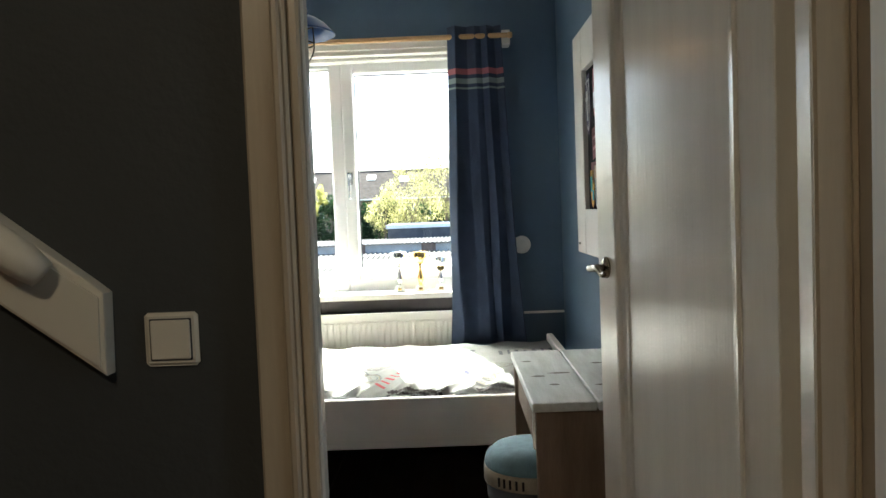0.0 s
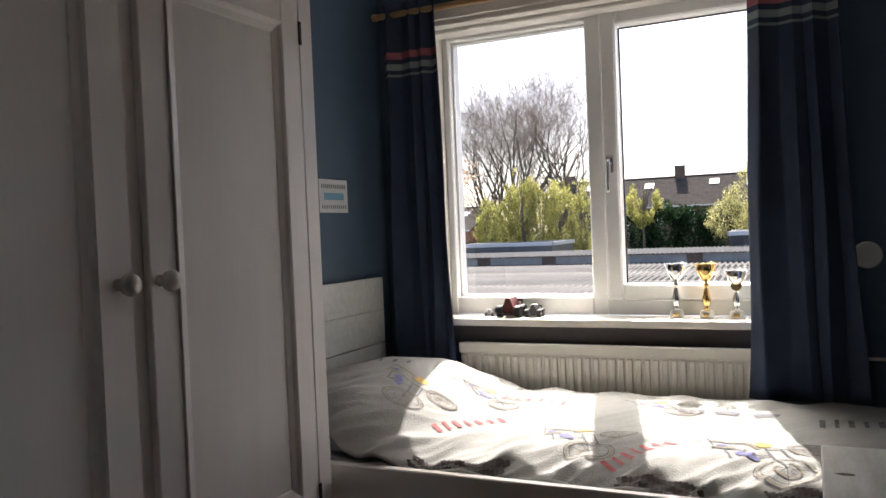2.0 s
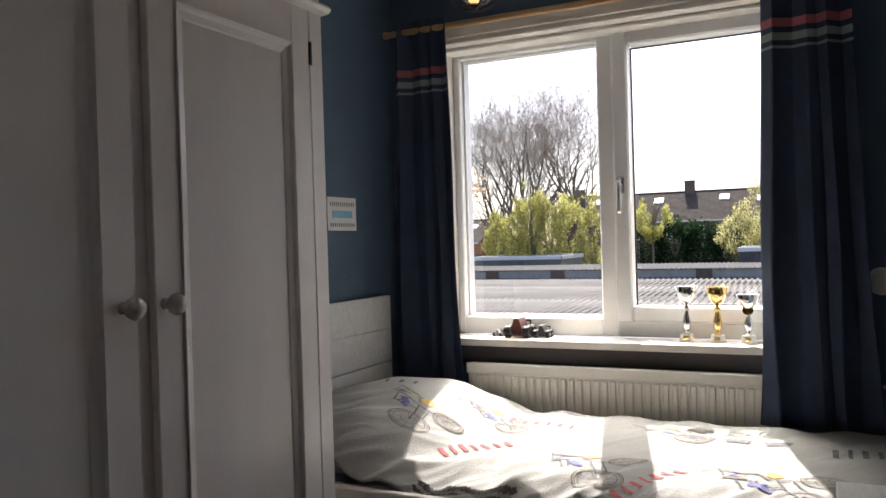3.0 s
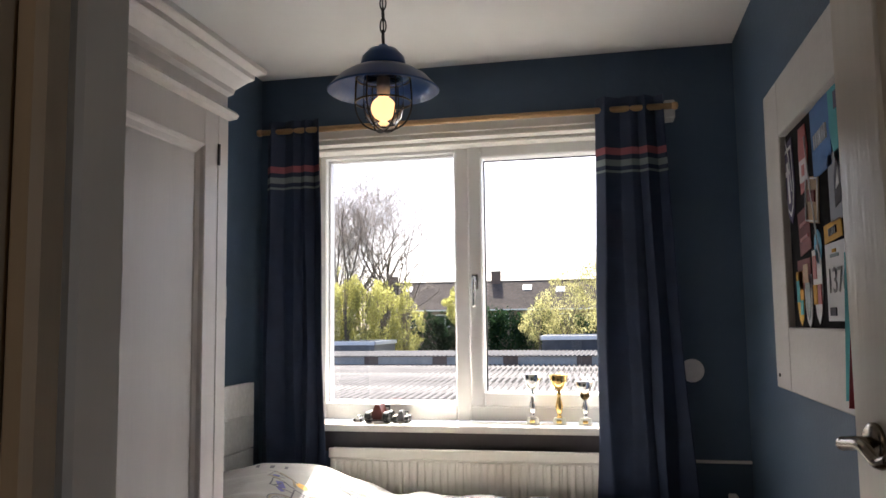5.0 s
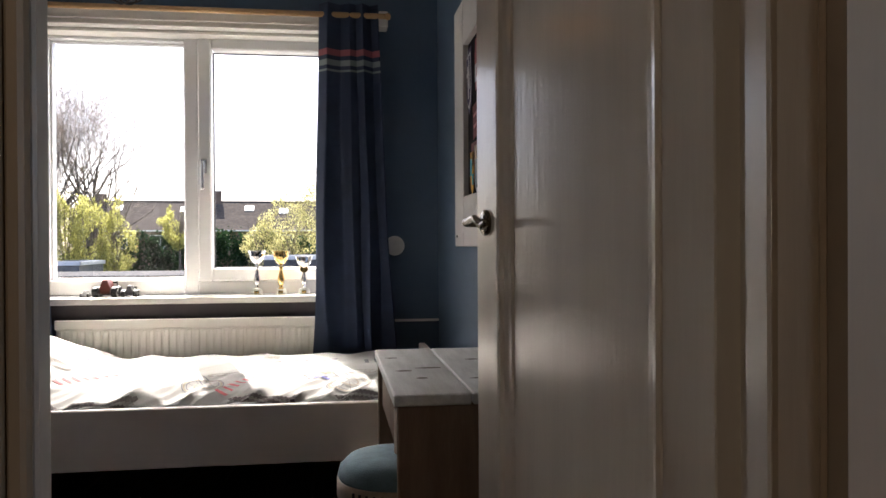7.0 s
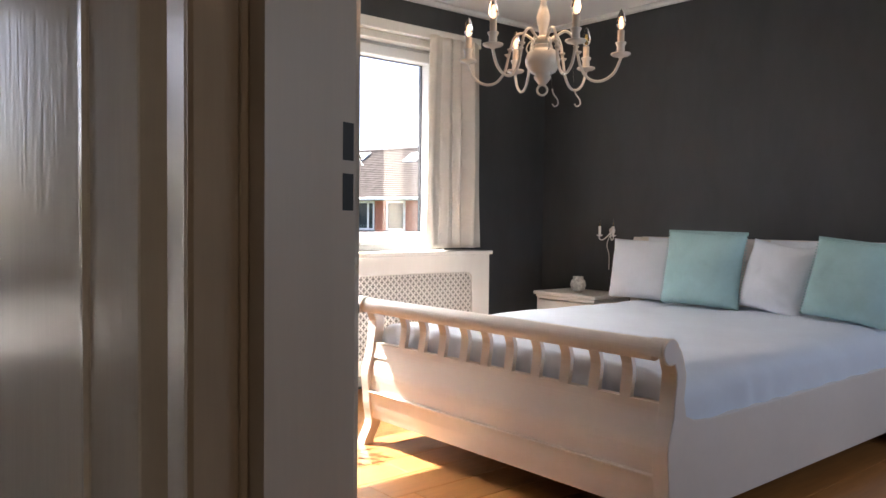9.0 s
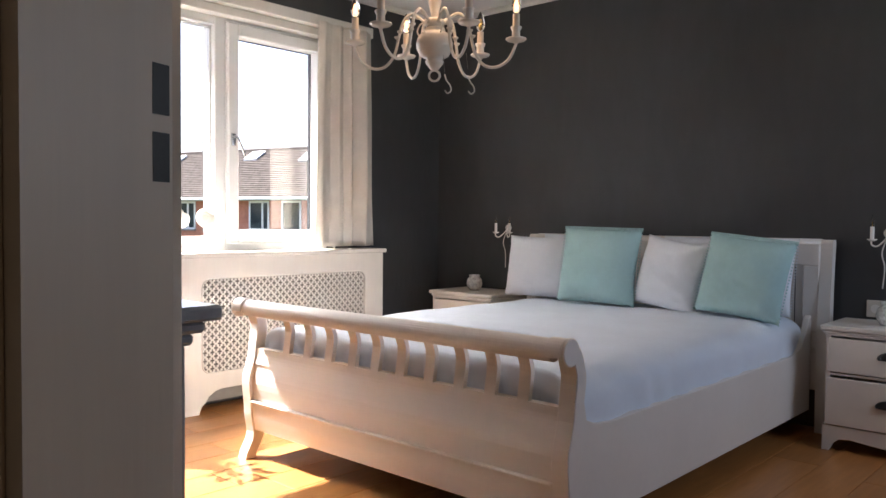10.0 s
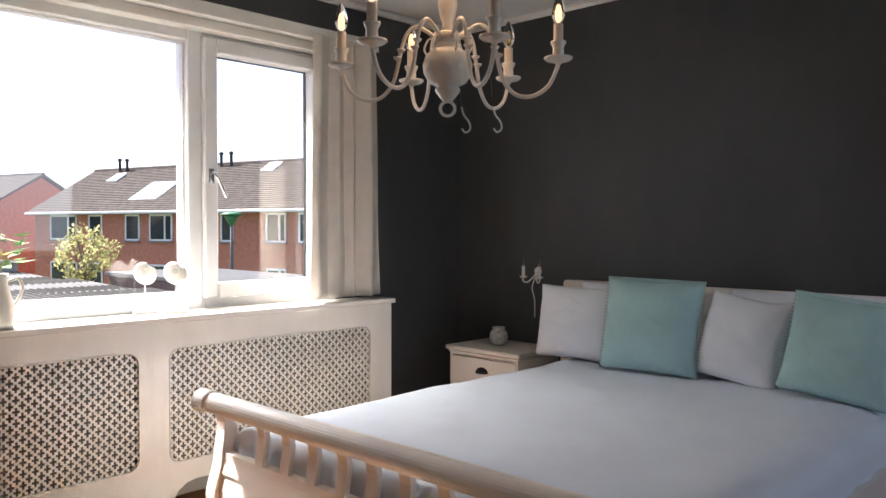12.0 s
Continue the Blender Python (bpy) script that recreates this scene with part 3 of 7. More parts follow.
duct = solid("cable_duct", box((0.30, 4.347, 0.664), (0.715, 4.361, 0.676), 0.002), WHITE, "thin white cable duct along the blue wall", "cable duct")

rad = thing("radiator", (-0.45, 4.30, 0.12), "cream enamelled panel radiator with upright grooves under the window", "radiator")
part("body", boxes(((-1.04, 4.286, 0.14), (0.13, 4.335, 0.700)), bev=0.004), RAD, rad)
ribs = bmesh.new()
x = -1.035
while x < 0.10:
    box((x, 4.278, 0.175), (x + 0.024, 4.2865, 0.655), 0.004, ribs)
    x += 0.0333
part("ribs", ribs, RAD, rad)
part("top_rail", box((-1.045, 4.278, 0.660), (0.135, 4.290, 0.704), 0.004), RAD, rad)
for x in (-0.9, 0.05):
    part("bracket", box((x, 4.33, 0.2), (x + 0.04, 4.361, 0.6)), RAD, rad)


def duvet_z(x, y):
    """Height of the single bed's duvet."""
    p = Vector((x * 2.2, y * 2.2, 0.3))
    z = 0.548 + 0.010 * noise.noise(p) + 0.006 * noise.noise(Vector((x * 9, y * 5, 1.0)))
    t = max(0.0, min(1.0, (-0.66 - x) / 0.42))
    head = t * t * (3 - 2 * t)
    z += 0.155 * head * (1 - 0.25 * max(0, (-1.18 - x) / 0.18)) * math.cos(min(1.0, abs(y - 3.70) / 0.62) * 1.15)
    w = math.sin(34 * x + 7 * y + 3 * noise.noise(Vector((x * 3, y * 3, 4))))
    near = max(0.0, 1 - (y - 3.20) / 0.40)
    z += (0.006 * w + 0.004 * math.sin(62 * x - 30 * y + 4 * noise.noise(Vector((x * 5, y * 5, 7))))) * near ** 0.9 + 0.026 * math.sin(24 * x - 17 * y) * max(0.0, 1 - (y - 3.2) / 0.75) * noise.noise(Vector((x * 4, y * 4, 8)))
    d = (x * 0.80 - y * 0.60, x * 0.60 + y * 0.80)
    for fq, am, sd in ((10, 0.022, 3.0), (21, 0.014, 9.0)):
        z += am * (0.35 - abs(noise.noise(Vector((d[0] * fq, d[1] * fq * 0.16, sd))))) * (0.25 + 1.3 * near)
    z -= 0.07 * near ** 3 + 0.03 * max(0.0, (y - 4.14) / 0.1) ** 2
    z += 0.010 * math.sin(26 * x + 4) * max(0, (y - 3.9) / 0.3) * 0.5
    return z


bed = thing("single_bed", (-0.38, 3.72, 0), "white painted single bed with a planked headboard beside the window", "bed")
hb = tagged(new("headboard"), "whitewashed planked headboard")
hb.parent = bed
for z0, z1 in ((0.02, 0.42), (0.4215, 0.563), (0.5645, 0.706), (0.711, 0.850), (0.8512, 0.990)):
    part("plank", box((-1.400, 3.195, z0), (-1.372, 4.225, z1), 0.0012), WHITEWOOD, hb)
part("footboard", boxes(((0.600, 3.215, 0.0), (0.632, 4.22, 0.575)), bev=0.004), BEDPAINT, bed)
part("side_rail", box((-1.371, 3.175, 0.317), (0.640, 3.205, 0.512), 0.004), BEDPAINT, bed)
part("back_rail", box((-1.371, 4.215, 0.317), (0.599, 4.24, 0.512), 0.004), BEDPAINT, bed)
part("slatted_base", boxes(*[((-1.34 + 0.12 * k, 3.206, 0.325), (-1.27 + 0.12 * k, 4.214, 0.345)) for k in range(16)]), PINE, bed)
matt = solid("mattress", box((-1.365, 3.21, 0.346), (0.595, 4.21, 0.475), 0.03, seg=3), SHEET, "white mattress on the single bed", "mattress")
pil = solid("pillow", box((-1.36, 3.36, 0.476), (-0.90, 4.10, 0.60), 0.05, seg=4), SHEET, "white pillow at the head of the single bed, under the duvet", "pillow")
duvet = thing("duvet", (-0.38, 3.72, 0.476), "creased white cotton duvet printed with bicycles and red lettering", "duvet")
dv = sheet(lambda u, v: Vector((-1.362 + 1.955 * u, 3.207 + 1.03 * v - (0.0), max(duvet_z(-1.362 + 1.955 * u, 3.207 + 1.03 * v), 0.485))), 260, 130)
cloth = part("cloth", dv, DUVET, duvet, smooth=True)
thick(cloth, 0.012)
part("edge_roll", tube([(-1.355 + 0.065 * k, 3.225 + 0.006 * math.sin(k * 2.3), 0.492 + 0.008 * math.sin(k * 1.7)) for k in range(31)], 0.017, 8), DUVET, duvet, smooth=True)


def stroke(bm, pts, width):
    """A flat printed line on the duvet."""
    pts = [Vector((x, y)) for x, y in pts]
    row = []
    for i, p in enumerate(pts):
        d = (pts[min(i + 1, len(pts) - 1)] - pts[max(i - 1, 0)])
        d = d.normalized() if d.length else Vector((1, 0))
        n = Vector((-d.y, d.x)) * width / 2
        row.append([bm.verts.new((*(p + s * n), duvet_z(*(p + s * n)) + 0.0030)) for s in (-1, 1)])
    for a, b in zip(row, row[1:]):
        bm.faces.new((a[0], b[0], b[1], a[1]))


def fine_line(pts, n=6):
    out = []
    for a, b in zip(pts, pts[1:]):
        out += [(a[0] + (b[0] - a[0]) * k / n, a[1] + (b[1] - a[1]) * k / n) for k in range(n)]
    return out + [pts[-1]]


def ring(cx, cy, r, n=22):
    return [(cx + r * math.cos(2 * math.pi * k / n), cy + r * 0.85 * math.sin(2 * math.pi * k / n)) for k in range(n + 1)]


def bicycle_print(cx, cy, s, turn):
    """A sketched cross-country bicycle with its rider's gear: two wheels, thin frame lines, small blots."""
    c, q = math.cos(turn), math.sin(turn)
    def at(u, v):
        return (cx + s * (u * c - v * q), cy + s * (u * q + v * c))
    dark, tan, yel, blu = bmesh.new(), bmesh.new(), bmesh.new(), bmesh.new()
    rnd = random.Random(int(cx * 100))
    for u, v, r in ((0.50, -0.30, 0.26), (0.55, 0.34, 0.20)):
        stroke(tan, ring(*at(u, v), s * r), 0.006)
        stroke(tan, ring(*at(u, v), s * r * 0.45), 0.005)
        stroke(dark, ring(*at(u, v), s * r * 1.10), 0.0035)
        stroke(dark, ring(*at(u, v), s * r * 0.86), 0.0025)
        for k in range(9):
            a = k * 0.70 + cx
            stroke(dark, fine_line([at(u + r * 0.15 * math.cos(a), v + r * 0.15 * math.sin(a)), at(u + r * 0.84 * math.cos(a), v + r * 0.84 * math.sin(a))], 3), 0.0018)
    for a, b in (((0.5, -0.3), (0.18, 0.12)), ((0.18, 0.12), (-0.2, 0.05)), ((-0.02, -0.18), (0.28, 0.02)), ((0.18, 0.12), (0.55, 0.34)), ((-0.2, 0.05), (-0.02, -0.18)), ((-0.6, 0.3), (-0.2, 0.24)),
                 ((-0.2, 0.24), (0.1, 0.34)), ((-0.45, 0.12), (-0.6, 0.02)), ((-0.3, 0.0), (-0.12, 0.2)), ((0.0, 0.1), (0.02, -0.14)), ((0.3, 0.2), (0.5, -0.08)), ((-0.45, 0.3), (-0.3, 0.05))):
        wob = [(u + 0.006 * s * rnd.uniform(-1, 1), v + 0.02 * s * rnd.uniform(-1, 1)) for u, v in fine_line([at(*a), at(*b)], 4)]
        stroke(dark, wob, 0.005)
    for a, b, w in (((-0.05, 0.02), (0.12, -0.06), 0.035), ((0.06, -0.1), (0.2, -0.12), 0.022), ((-0.28, 0.10), (-0.2, 0.16), 0.020)):
        stroke(blu, fine_line([at(*a), at(*b)], 4), w * 0.7)
    stroke(tan, fine_line([at(-0.40, 0.25), at(-0.05, 0.30), at(0.12, 0.18)], 4), 0.011)
    stroke(tan, fine_line([at(-0.30, 0.02), at(-0.10, 0.10)], 4), 0.009)
    stroke(yel, ring(*at(0.10, 0.34), 0.014, 10), 0.018)
    for bm, m in ((dark, GREYPRINT), (tan, TANPRINT), (yel, YELLOW), (blu, BLUEPRINT)):
        part("print", bm, m, duvet)


def lettering(cx, cy, length, turn, mat, rows=1):
    """Bars of the size of printed letters, on a slight arc; each letter is a part."""
    n = int(length / 0.034)
    for r in range(rows):
        for k in range(n):
            u = (k / (n - 1) - 0.5) * length
            v = -0.25 * u * u / length - r * 0.05
            c, q = math.cos(turn), math.sin(turn)
            h = 0.024
            a = (cx + u * c - (v - h) * q, cy + u * q + (v - h) * c)
            b = (cx + u * c - (v + h) * q, cy + u * q + (v + h) * c)
            bm = bmesh.new()
            stroke(bm, fine_line([a, b], 5), 0.012 if k % 2 else 0.017)
            part("letter", bm, mat, duvet)


def dark_patch(cx, cy, lx, ly, track=True):
    """A dark tyre track made of blocks with gaps; without track, one blot painted as a shadow."""
    bm = bmesh.new()
    rnd = random.Random(int(cx * 77))
    if not track:
        # single grey blot, a cast shadow laid on as colour
        stroke(bm, fine_line([(cx - lx / 2, cy), (cx - lx / 4, cy + 0.006), (cx + lx / 4, cy + 0.006), (cx + lx / 2, cy)], 4), ly)
        part("print", bm, GREYPRINT, duvet)
        return
    for r in range(3):
        u = -lx / 2
        while u < lx / 2:
            w = rnd.uniform(0.007, 0.015)
            stroke(bm, [(cx + u, cy + (r - 1) * ly * 0.55), (cx + u + w, cy + (r - 1) * ly * 0.55 + 0.006)], ly * 0.40)
            u += w + 0.003
    part("print", bm, DARKPRINT, duvet)


bicycle_print(-0.36, 3.50, 0.25, -0.25)
bicycle_print(0.14, 3.48, 0.28, -0.25)
bicycle_print(-0.98, 3.62, 0.24, -0.45)
bicycle_print(-0.78, 3.88, 0.20, 0.1)
bicycle_print(-0.18, 3.98, 0.20, 0.0)
lettering(-0.70, 3.56, 0.24, 0.95, REDPRINT)
lettering(-0.13, 3.42, 0.24, 1.0, REDPRINT)
lettering(-0.60, 3.95, 0.22, 0.0, REDPRINT)
lettering(-1.12, 3.80, 0.16, 0.3, GREYPRINT)
lettering(0.46, 3.92, 0.24, 0.0, GREYPRINT, 2)
dark_patch(-0.60, 3.235, 0.30, 0.06)
dark_patch(0.36, 3.235, 0.30, 0.06)
dark_patch(-0.04, 3.235, 0.22, 0.05)
# shadows of the three sill trophies, painted on the cloth
for cx in (-0.05, 0.06, 0.18):
    dark_patch(cx, 3.93, 0.075, 0.045, False)


# wardrobe
def cupboard_door(name, y0, y1, z0, z1, py0, py1, pz0, pz1, knob_y, parent):
    """A frame-and-panel door facing +x."""
    x = -0.944
    d = tagged(new(name), "white stained wardrobe door with a recessed panel")
    d.parent = parent
    part("frame", boxes(((x - 0.022, y0, z0), (x, py0, z1)), ((x - 0.022, py1, z0), (x, y1, z1)),
                        ((x - 0.022, py0, z0), (x, py1, pz0)), ((x - 0.022, py0, pz1), (x, py1, z1)), bev=0.0025), WARD, d)
    part("panel", boxes(((x - 0.020, py0 - 0.001, pz0 - 0.001), (x - 0.012, py1 + 0.001, pz1 + 0.001))), WARD, d)
    m = bmesh.new()
    prof = [(0, -0.012), (0.034, -0.012), (0.030, -0.009), (0.016, -0.004), (0.009, 0.002), (0.003, 0.005), (0, 0.005)]
    prism([(x + w, py0 + u) for u, w in prof], "z", pz0, pz1, bm=m)
    prism([(x + w, py1 - u) for u, w in prof], "z", pz0, pz1, bm=m)
    def flat(sign, z):
        lo = [m.verts.new((x + w, py0, z + sign * u)) for u, w in prof]
        hi = [m.verts.new((x + w, py1, z + sign * u)) for u, w in prof]
        for i in range(len(prof)):
            j = (i + 1) % len(prof)
            m.faces.new((lo[i], hi[i], hi[j], lo[j]))
    flat(1, pz0)
    flat(-1, pz1)
    part("moulding", m, WARD, d)
    part("knob", lathe([(0.0, -0.002), (0.013, -0.002), (0.010, 0.012), (0.012, 0.018), (0.021, 0.026), (0.024, 0.036), (0.020, 0.045), (0.010, 0.050), (0.0, 0.051)], (x, knob_y, 1.100), 20, axis="x"), WHITE, d, "turned white wooden knob", smooth=True)
    return d


ward = thing("wardrobe", (-1.17, 2.49, 0), "tall white stained wardrobe with panelled doors and a moulded cornice", "wardrobe")
for lo, hi, name in (((-1.400, 1.865, 0.0), (-0.968, 1.890, 1.93), "side"), ((-1.400, 3.100, 0.0), (-0.968, 3.132, 1.93), "side"), ((-1.402, 1.891, 0.05), (-1.39, 3.099, 1.93), "back"),
                     ((-0.968, 1.865, 0.0), (-0.946, 1.889, 1.875), "stile"), ((-0.968, 3.072, 0.0), (-0.944, 3.132, 1.875), "stile"), ((-0.968, 1.8895, 0.0), (-0.946, 3.0715, 0.12), "plinth"),
                     ((-0.968, 1.865, 1.876), (-0.944, 3.126, 1.945), "frieze"), ((-1.389, 1.891, 1.90), (-0.969, 3.099, 1.92), "top")):
    part(name, box(lo, hi, 0.002), WARD, ward)
cor = bmesh.new()
prism([(-0.944, 1.862), (-0.918, 1.866), (-0.910, 1.876), (-0.918, 1.886), (-0.936, 1.890), (-0.944, 1.900)], "y", 1.85, 3.135, bm=cor)
part("frieze_moulding", cor, WARD, ward)
cor = bmesh.new()
levels = ((0.000, 1.935), (0.012, 1.945), (0.016, 1.960), (0.045, 1.990), (0.058, 2.000), (0.060, 2.014), (0.085, 2.024), (0.088, 2.038))
ringv = []
for o, z in levels:
    ringv.append([cor.verts.new(p) for p in ((-1.402, 1.865 - o, z), (-0.944 + o, 1.865 - o, z), (-0.944 + o, 3.126 + o, z), (-1.402, 3.126 + o, z))])
for a, b in zip(ringv, ringv[1:]):
    for i in range(4):
        cor.faces.new((a[i], a[(i + 1) % 4], b[(i + 1) % 4], b[i]))
cor.faces.new(ringv[-1])
cor.faces.new(ringv[0][::-1])
part("cornice", cor, WARD, ward)
cupboard_door("door", 1.892, 2.441, 0.125, 1.868, 1.978, 2.356, 0.47, 1.760, 2.403, ward)
part("meeting_stile", box((-0.972, 2.4415, 0.125), (-0.963, 2.4895, 1.868), 0.002), WARD, ward)
cupboard_door("door", 2.490, 3.070, 0.125, 1.868, 2.569, 2.990, 0.47, 1.760, 2.515, ward)
for z in (0.455, 1.745):
    part("hinge", box((-0.9445, 3.066, z - 0.032), (-0.9395, 3.077, z + 0.032), 0.001), IRON, ward)
basket = thing("storage_basket", (-1.15, 2.35, 2.038), "dark speckled woven storage basket on top of the wardrobe", "basket")
part("body", lathe([(0.0, 2.039), (0.13, 2.039), (0.15, 2.10), (0.16, 2.19), (0.15, 2.19), (0.12, 2.06), (0.0, 2.055)], (-1.15, 2.35, 0), 28), material("speckled_weave", (0.30, 0.29, 0.27), 0.8, vary=0.9, scale=60), basket)

sign = thing("wall_sign", (-1.405, 3.91, 1.27), "small white wall sign with a blue banner and grey lettering", "wall sign")
part("plate", box((-1.409, 3.806, 1.271), (-1.399, 4.012, 1.404), 0.001), PAPER, sign)
part("banner", box((-1.3995, 3.84, 1.322), (-1.3975, 3.98, 1.350)), material("banner_blue", (0.16, 0.34, 0.50), 0.7), sign)
bm = bmesh.new()
for z, n, h in ((1.376, 13, 0.016), (1.294, 12, 0.014)):
    for k in range(n):
        y = 3.825 + 0.165 * k / (n - 1)
        box((-1.3995, y, z - h / 2), (-1.3980, y + 0.0045, z + h / 2), bm=bm)
tagged(part("print_lettering", bm, GREYPRINT, sign), kind="stuff")


# notice board on the east wall
board = thing("notice_board", (0.69, 2.85, 1.03), "large white wooden notice board with a dark inset of mementos", "notice board")
part("frame", boxes(((0.680, 3.405, 1.030), (0.705, 3.600, 1.945)), ((0.680, 2.10, 1.030), (0.705, 2.32, 1.945)), ((0.680, 2.32, 1.030), (0.705, 3.405, 1.215)), ((0.680, 2.32, 1.775), (0.705, 3.405, 1.945)), bev=0.003), material("board_white_paint", (0.47, 0.45, 0.43), 0.6, vary=0.05, scale=4, bump=0.2), board)
part("inset", box((0.700, 2.32, 1.215), (0.7045, 3.405, 1.775)), FELT, board)
for z in (1.06, 1.86):
    part("batten", box((0.705, 2.3, z), (0.7148, 3.3, z + 0.04)), PINE, board)
part("fixing", lathe([(0.0, 0.0), (0.014, 0.0), (0.012, -0.02), (0.0, -0.022)], (0.7145, 3.625, 1.93), 12, axis="x"), IRON, board)
part("fixing", lathe([(0.0, 0.0), (0.006, 0.0), (0.005, -0.003), (0.0, -0.004)], (0.680, 3.55, 1.07), 10, axis="x"), IRON, board)


def pinned(name, y, z, outline, mat, label, cat, turn=0.0, at=0.698, extra=()):
    """A flat thing pinned on the notice board; outline is in metres (towards -y, up)."""
    th = thing(name, (at, y, z), label, cat, "things pinned to the notice board")
    c, s = math.cos(turn), math.sin(turn)
    def place(o):
        return [(y - (u * c - v * s), z + u * s + v * c) for u, v in o]
    part("sheet", prism(place(outline), "x", at - 0.0015, at), mat, th)
    for k, (o, m) in enumerate(extra):
        part("print", prism(place(o), "x", at - 0.003 - 0.0006 * k, at - 0.0016), m, th)
    return th


def rect(u, v, w, h):
    return [(u - w / 2, v - h / 2), (u + w / 2, v - h / 2), (u + w / 2, v + h / 2), (u - w / 2, v + h / 2)]


def shield(w, h):
    return [(-w / 2, h / 2), (-w / 2, -h * 0.1), (-w * 0.3, -h * 0.38), (0, -h / 2), (w * 0.3, -h * 0.38), (w / 2, -h * 0.1), (w / 2, h / 2)]


TEAL = material("teal_cloth", (0.05, 0.30, 0.33), 0.8, vary=0.1)
FLAGBLUE = material("blue_cloth", (0.03, 0.12, 0.32), 0.7, vary=0.15)
TANP = material("parchment", (0.30, 0.20, 0.12), 0.7, vary=0.2)
DARKRED = material("dark_red_cloth", (0.12, 0.02, 0.02), 0.7, vary=0.3)
PURPLE = material("purple_cloth", (0.04, 0.03, 0.08), 0.7, vary=0.3)
pinned("pennant", 3.37, 1.63, shield(0.12, 0.24), PURPLE, "dark purple shield pennant with a white outline", "pennant", 0.1, extra=[(shield(0.10, 0.20), PAPER), (shield(0.09, 0.18), PURPLE), (rect(0, 0.0, 0.02, 0.12), PAPER), (rect(0, 0.03, 0.05, 0.015), PAPER)])
pinned("pennant", 3.20, 1.665, [(-0.04, 0.09), (-0.05, 0.03), (-0.04, -0.09), (0.03, -0.08), (0.05, 0.02), (0.03, 0.09)], RED, "red and white folded pennant", "pennant", extra=[(rect(0, -0.03, 0.08, 0.06), PAPER), (rect(0, -0.03, 0.03, 0.03), RED)])
flag = pinned("flag", 3.02, 1.685, rect(0, 0, 0.17, 0.18), FLAGBLUE, "blue cloth flag with white lettering", "flag", 0.06, extra=[(rect(-0.055 + 0.022 * k, 0.0, 0.010, 0.036), PAPER) for k in range(6)])
pinned("pennant", 2.86, 1.70, shield(0.16, 0.24), TEAL, "teal cloth pennant on the notice board", "pennant", extra=[(rect(0, 0.04, 0.06, 0.04), PURPLE)])
pinned("certificate", 3.13, 1.545, rect(0, 0, 0.13, 0.12), TANP, "tan certificate with a pale outline", "certificate", -0.15, extra=[(rect(0, 0.055, 0.12, 0.004), PAPER), (rect(0, -0.055, 0.12, 0.004), PAPER), (rect(-0.06, 0, 0.004, 0.11), PAPER), (rect(0.06, 0, 0.004, 0.11), PAPER), (rect(0, 0.01, 0.07, 0.03), DARKRED)])
pinned("certificate", 2.90, 1.545, rect(0, 0, 0.14, 0.16), BLACK, "black poster card with a pale figureless drawing", "poster", extra=[([(-0.02, -0.05), (0.03, -0.04), (0.04, 0.03), (0.0, 0.06), (-0.02, 0.02)], GREYPRINT), ([(-0.01, -0.01), (0.02, 0.0), (0.015, 0.04)], PAPER)])
pinned("pennant", 3.23, 1.475, rect(0, 0, 0.12, 0.12), DARKRED, "dark red cloth badge", "badge", 0.1, extra=[(rect(0, 0.02, 0.08, 0.01), RED), (rect(0, -0.02, 0.08, 0.01), RED)])
pinned("ticket", 2.96, 1.445, rect(0, 0, 0.15, 0.045), YELLOW, "yellow ticket with dark lettering", "ticket", 0.05, extra=[(rect(-0.03 + 0.015 * k, 0, 0.008, 0.018), BLACK) for k in range(5)])
pinned("badge", 3.10, 1.42, [(0.035 * math.cos(a * 0.785), 0.045 * math.sin(a * 0.785)) for a in range(8)], material("sky_badge", (0.10, 0.36, 0.55), 0.5), "blue and white patterned badge", "badge", extra=[(rect(0, 0, 0.03, 0.012), PAPER)])
pinned("badge", 3.255, 1.36, rect(0, 0, 0.14, 0.08), DARKRED, "dark red and brown cloth badge", "badge", extra=[(rect(0.02, 0, 0.05, 0.05), TANP)])
pinned("pennant", 3.31, 1.295, shield(0.075, 0.15), YELLOW, "small yellow and blue shield pennant", "pennant", extra=[(rect(-0.018, 0.02, 0.03, 0.06), TEAL), (rect(0.018, -0.025, 0.03, 0.04), TEAL)])
pinned("pennant", 3.22, 1.285, shield(0.075, 0.14), PAPER, "small white shield pennant with a pale blue field", "pennant", extra=[(shield(0.05, 0.10), MINT)])
pinned("pennant", 3.12, 1.32, shield(0.085, 0.19), PAPER, "white, red and yellow quartered shield pennant", "pennant", extra=[(rect(-0.02, 0.05, 0.035, 0.06), RED), (rect(0.02, -0.02, 0.035, 0.05), RED), (rect(-0.02, -0.02, 0.035, 0.05), YELLOW)])
bib = pinned("race_number", 2.935, 1.325, rect(0, 0, 0.20, 0.185), PAPER, "white paper race number 1376", "race number", 0.0, extra=[(rect(-0.02, 0.062, 0.07, 0.008), MINT), (rect(-0.02, 0.073, 0.03, 0.008), YELLOW), (rect(-0.05, -0.07, 0.05, 0.02), GREYPRINT)])
txt = bpy.data.curves.new("number", "FONT")
txt.body, txt.size, txt.extrude, txt.align_x, txt.align_y = "1376", 0.085, 0.0005, "CENTER", "CENTER"
num = new("number", txt)
txt.materials.append(BLACK)
num.parent = bib
num.matrix_basis = Matrix.Translation((-0.0035, 0, 0.0)) @ pose(0, 0, 0, 90, 0, -90)
lan = thing("lanyard", (0.695, 3.09, 1.40), "white cord lanyard hanging on the notice board", "lanyard", "things pinned to the notice board")
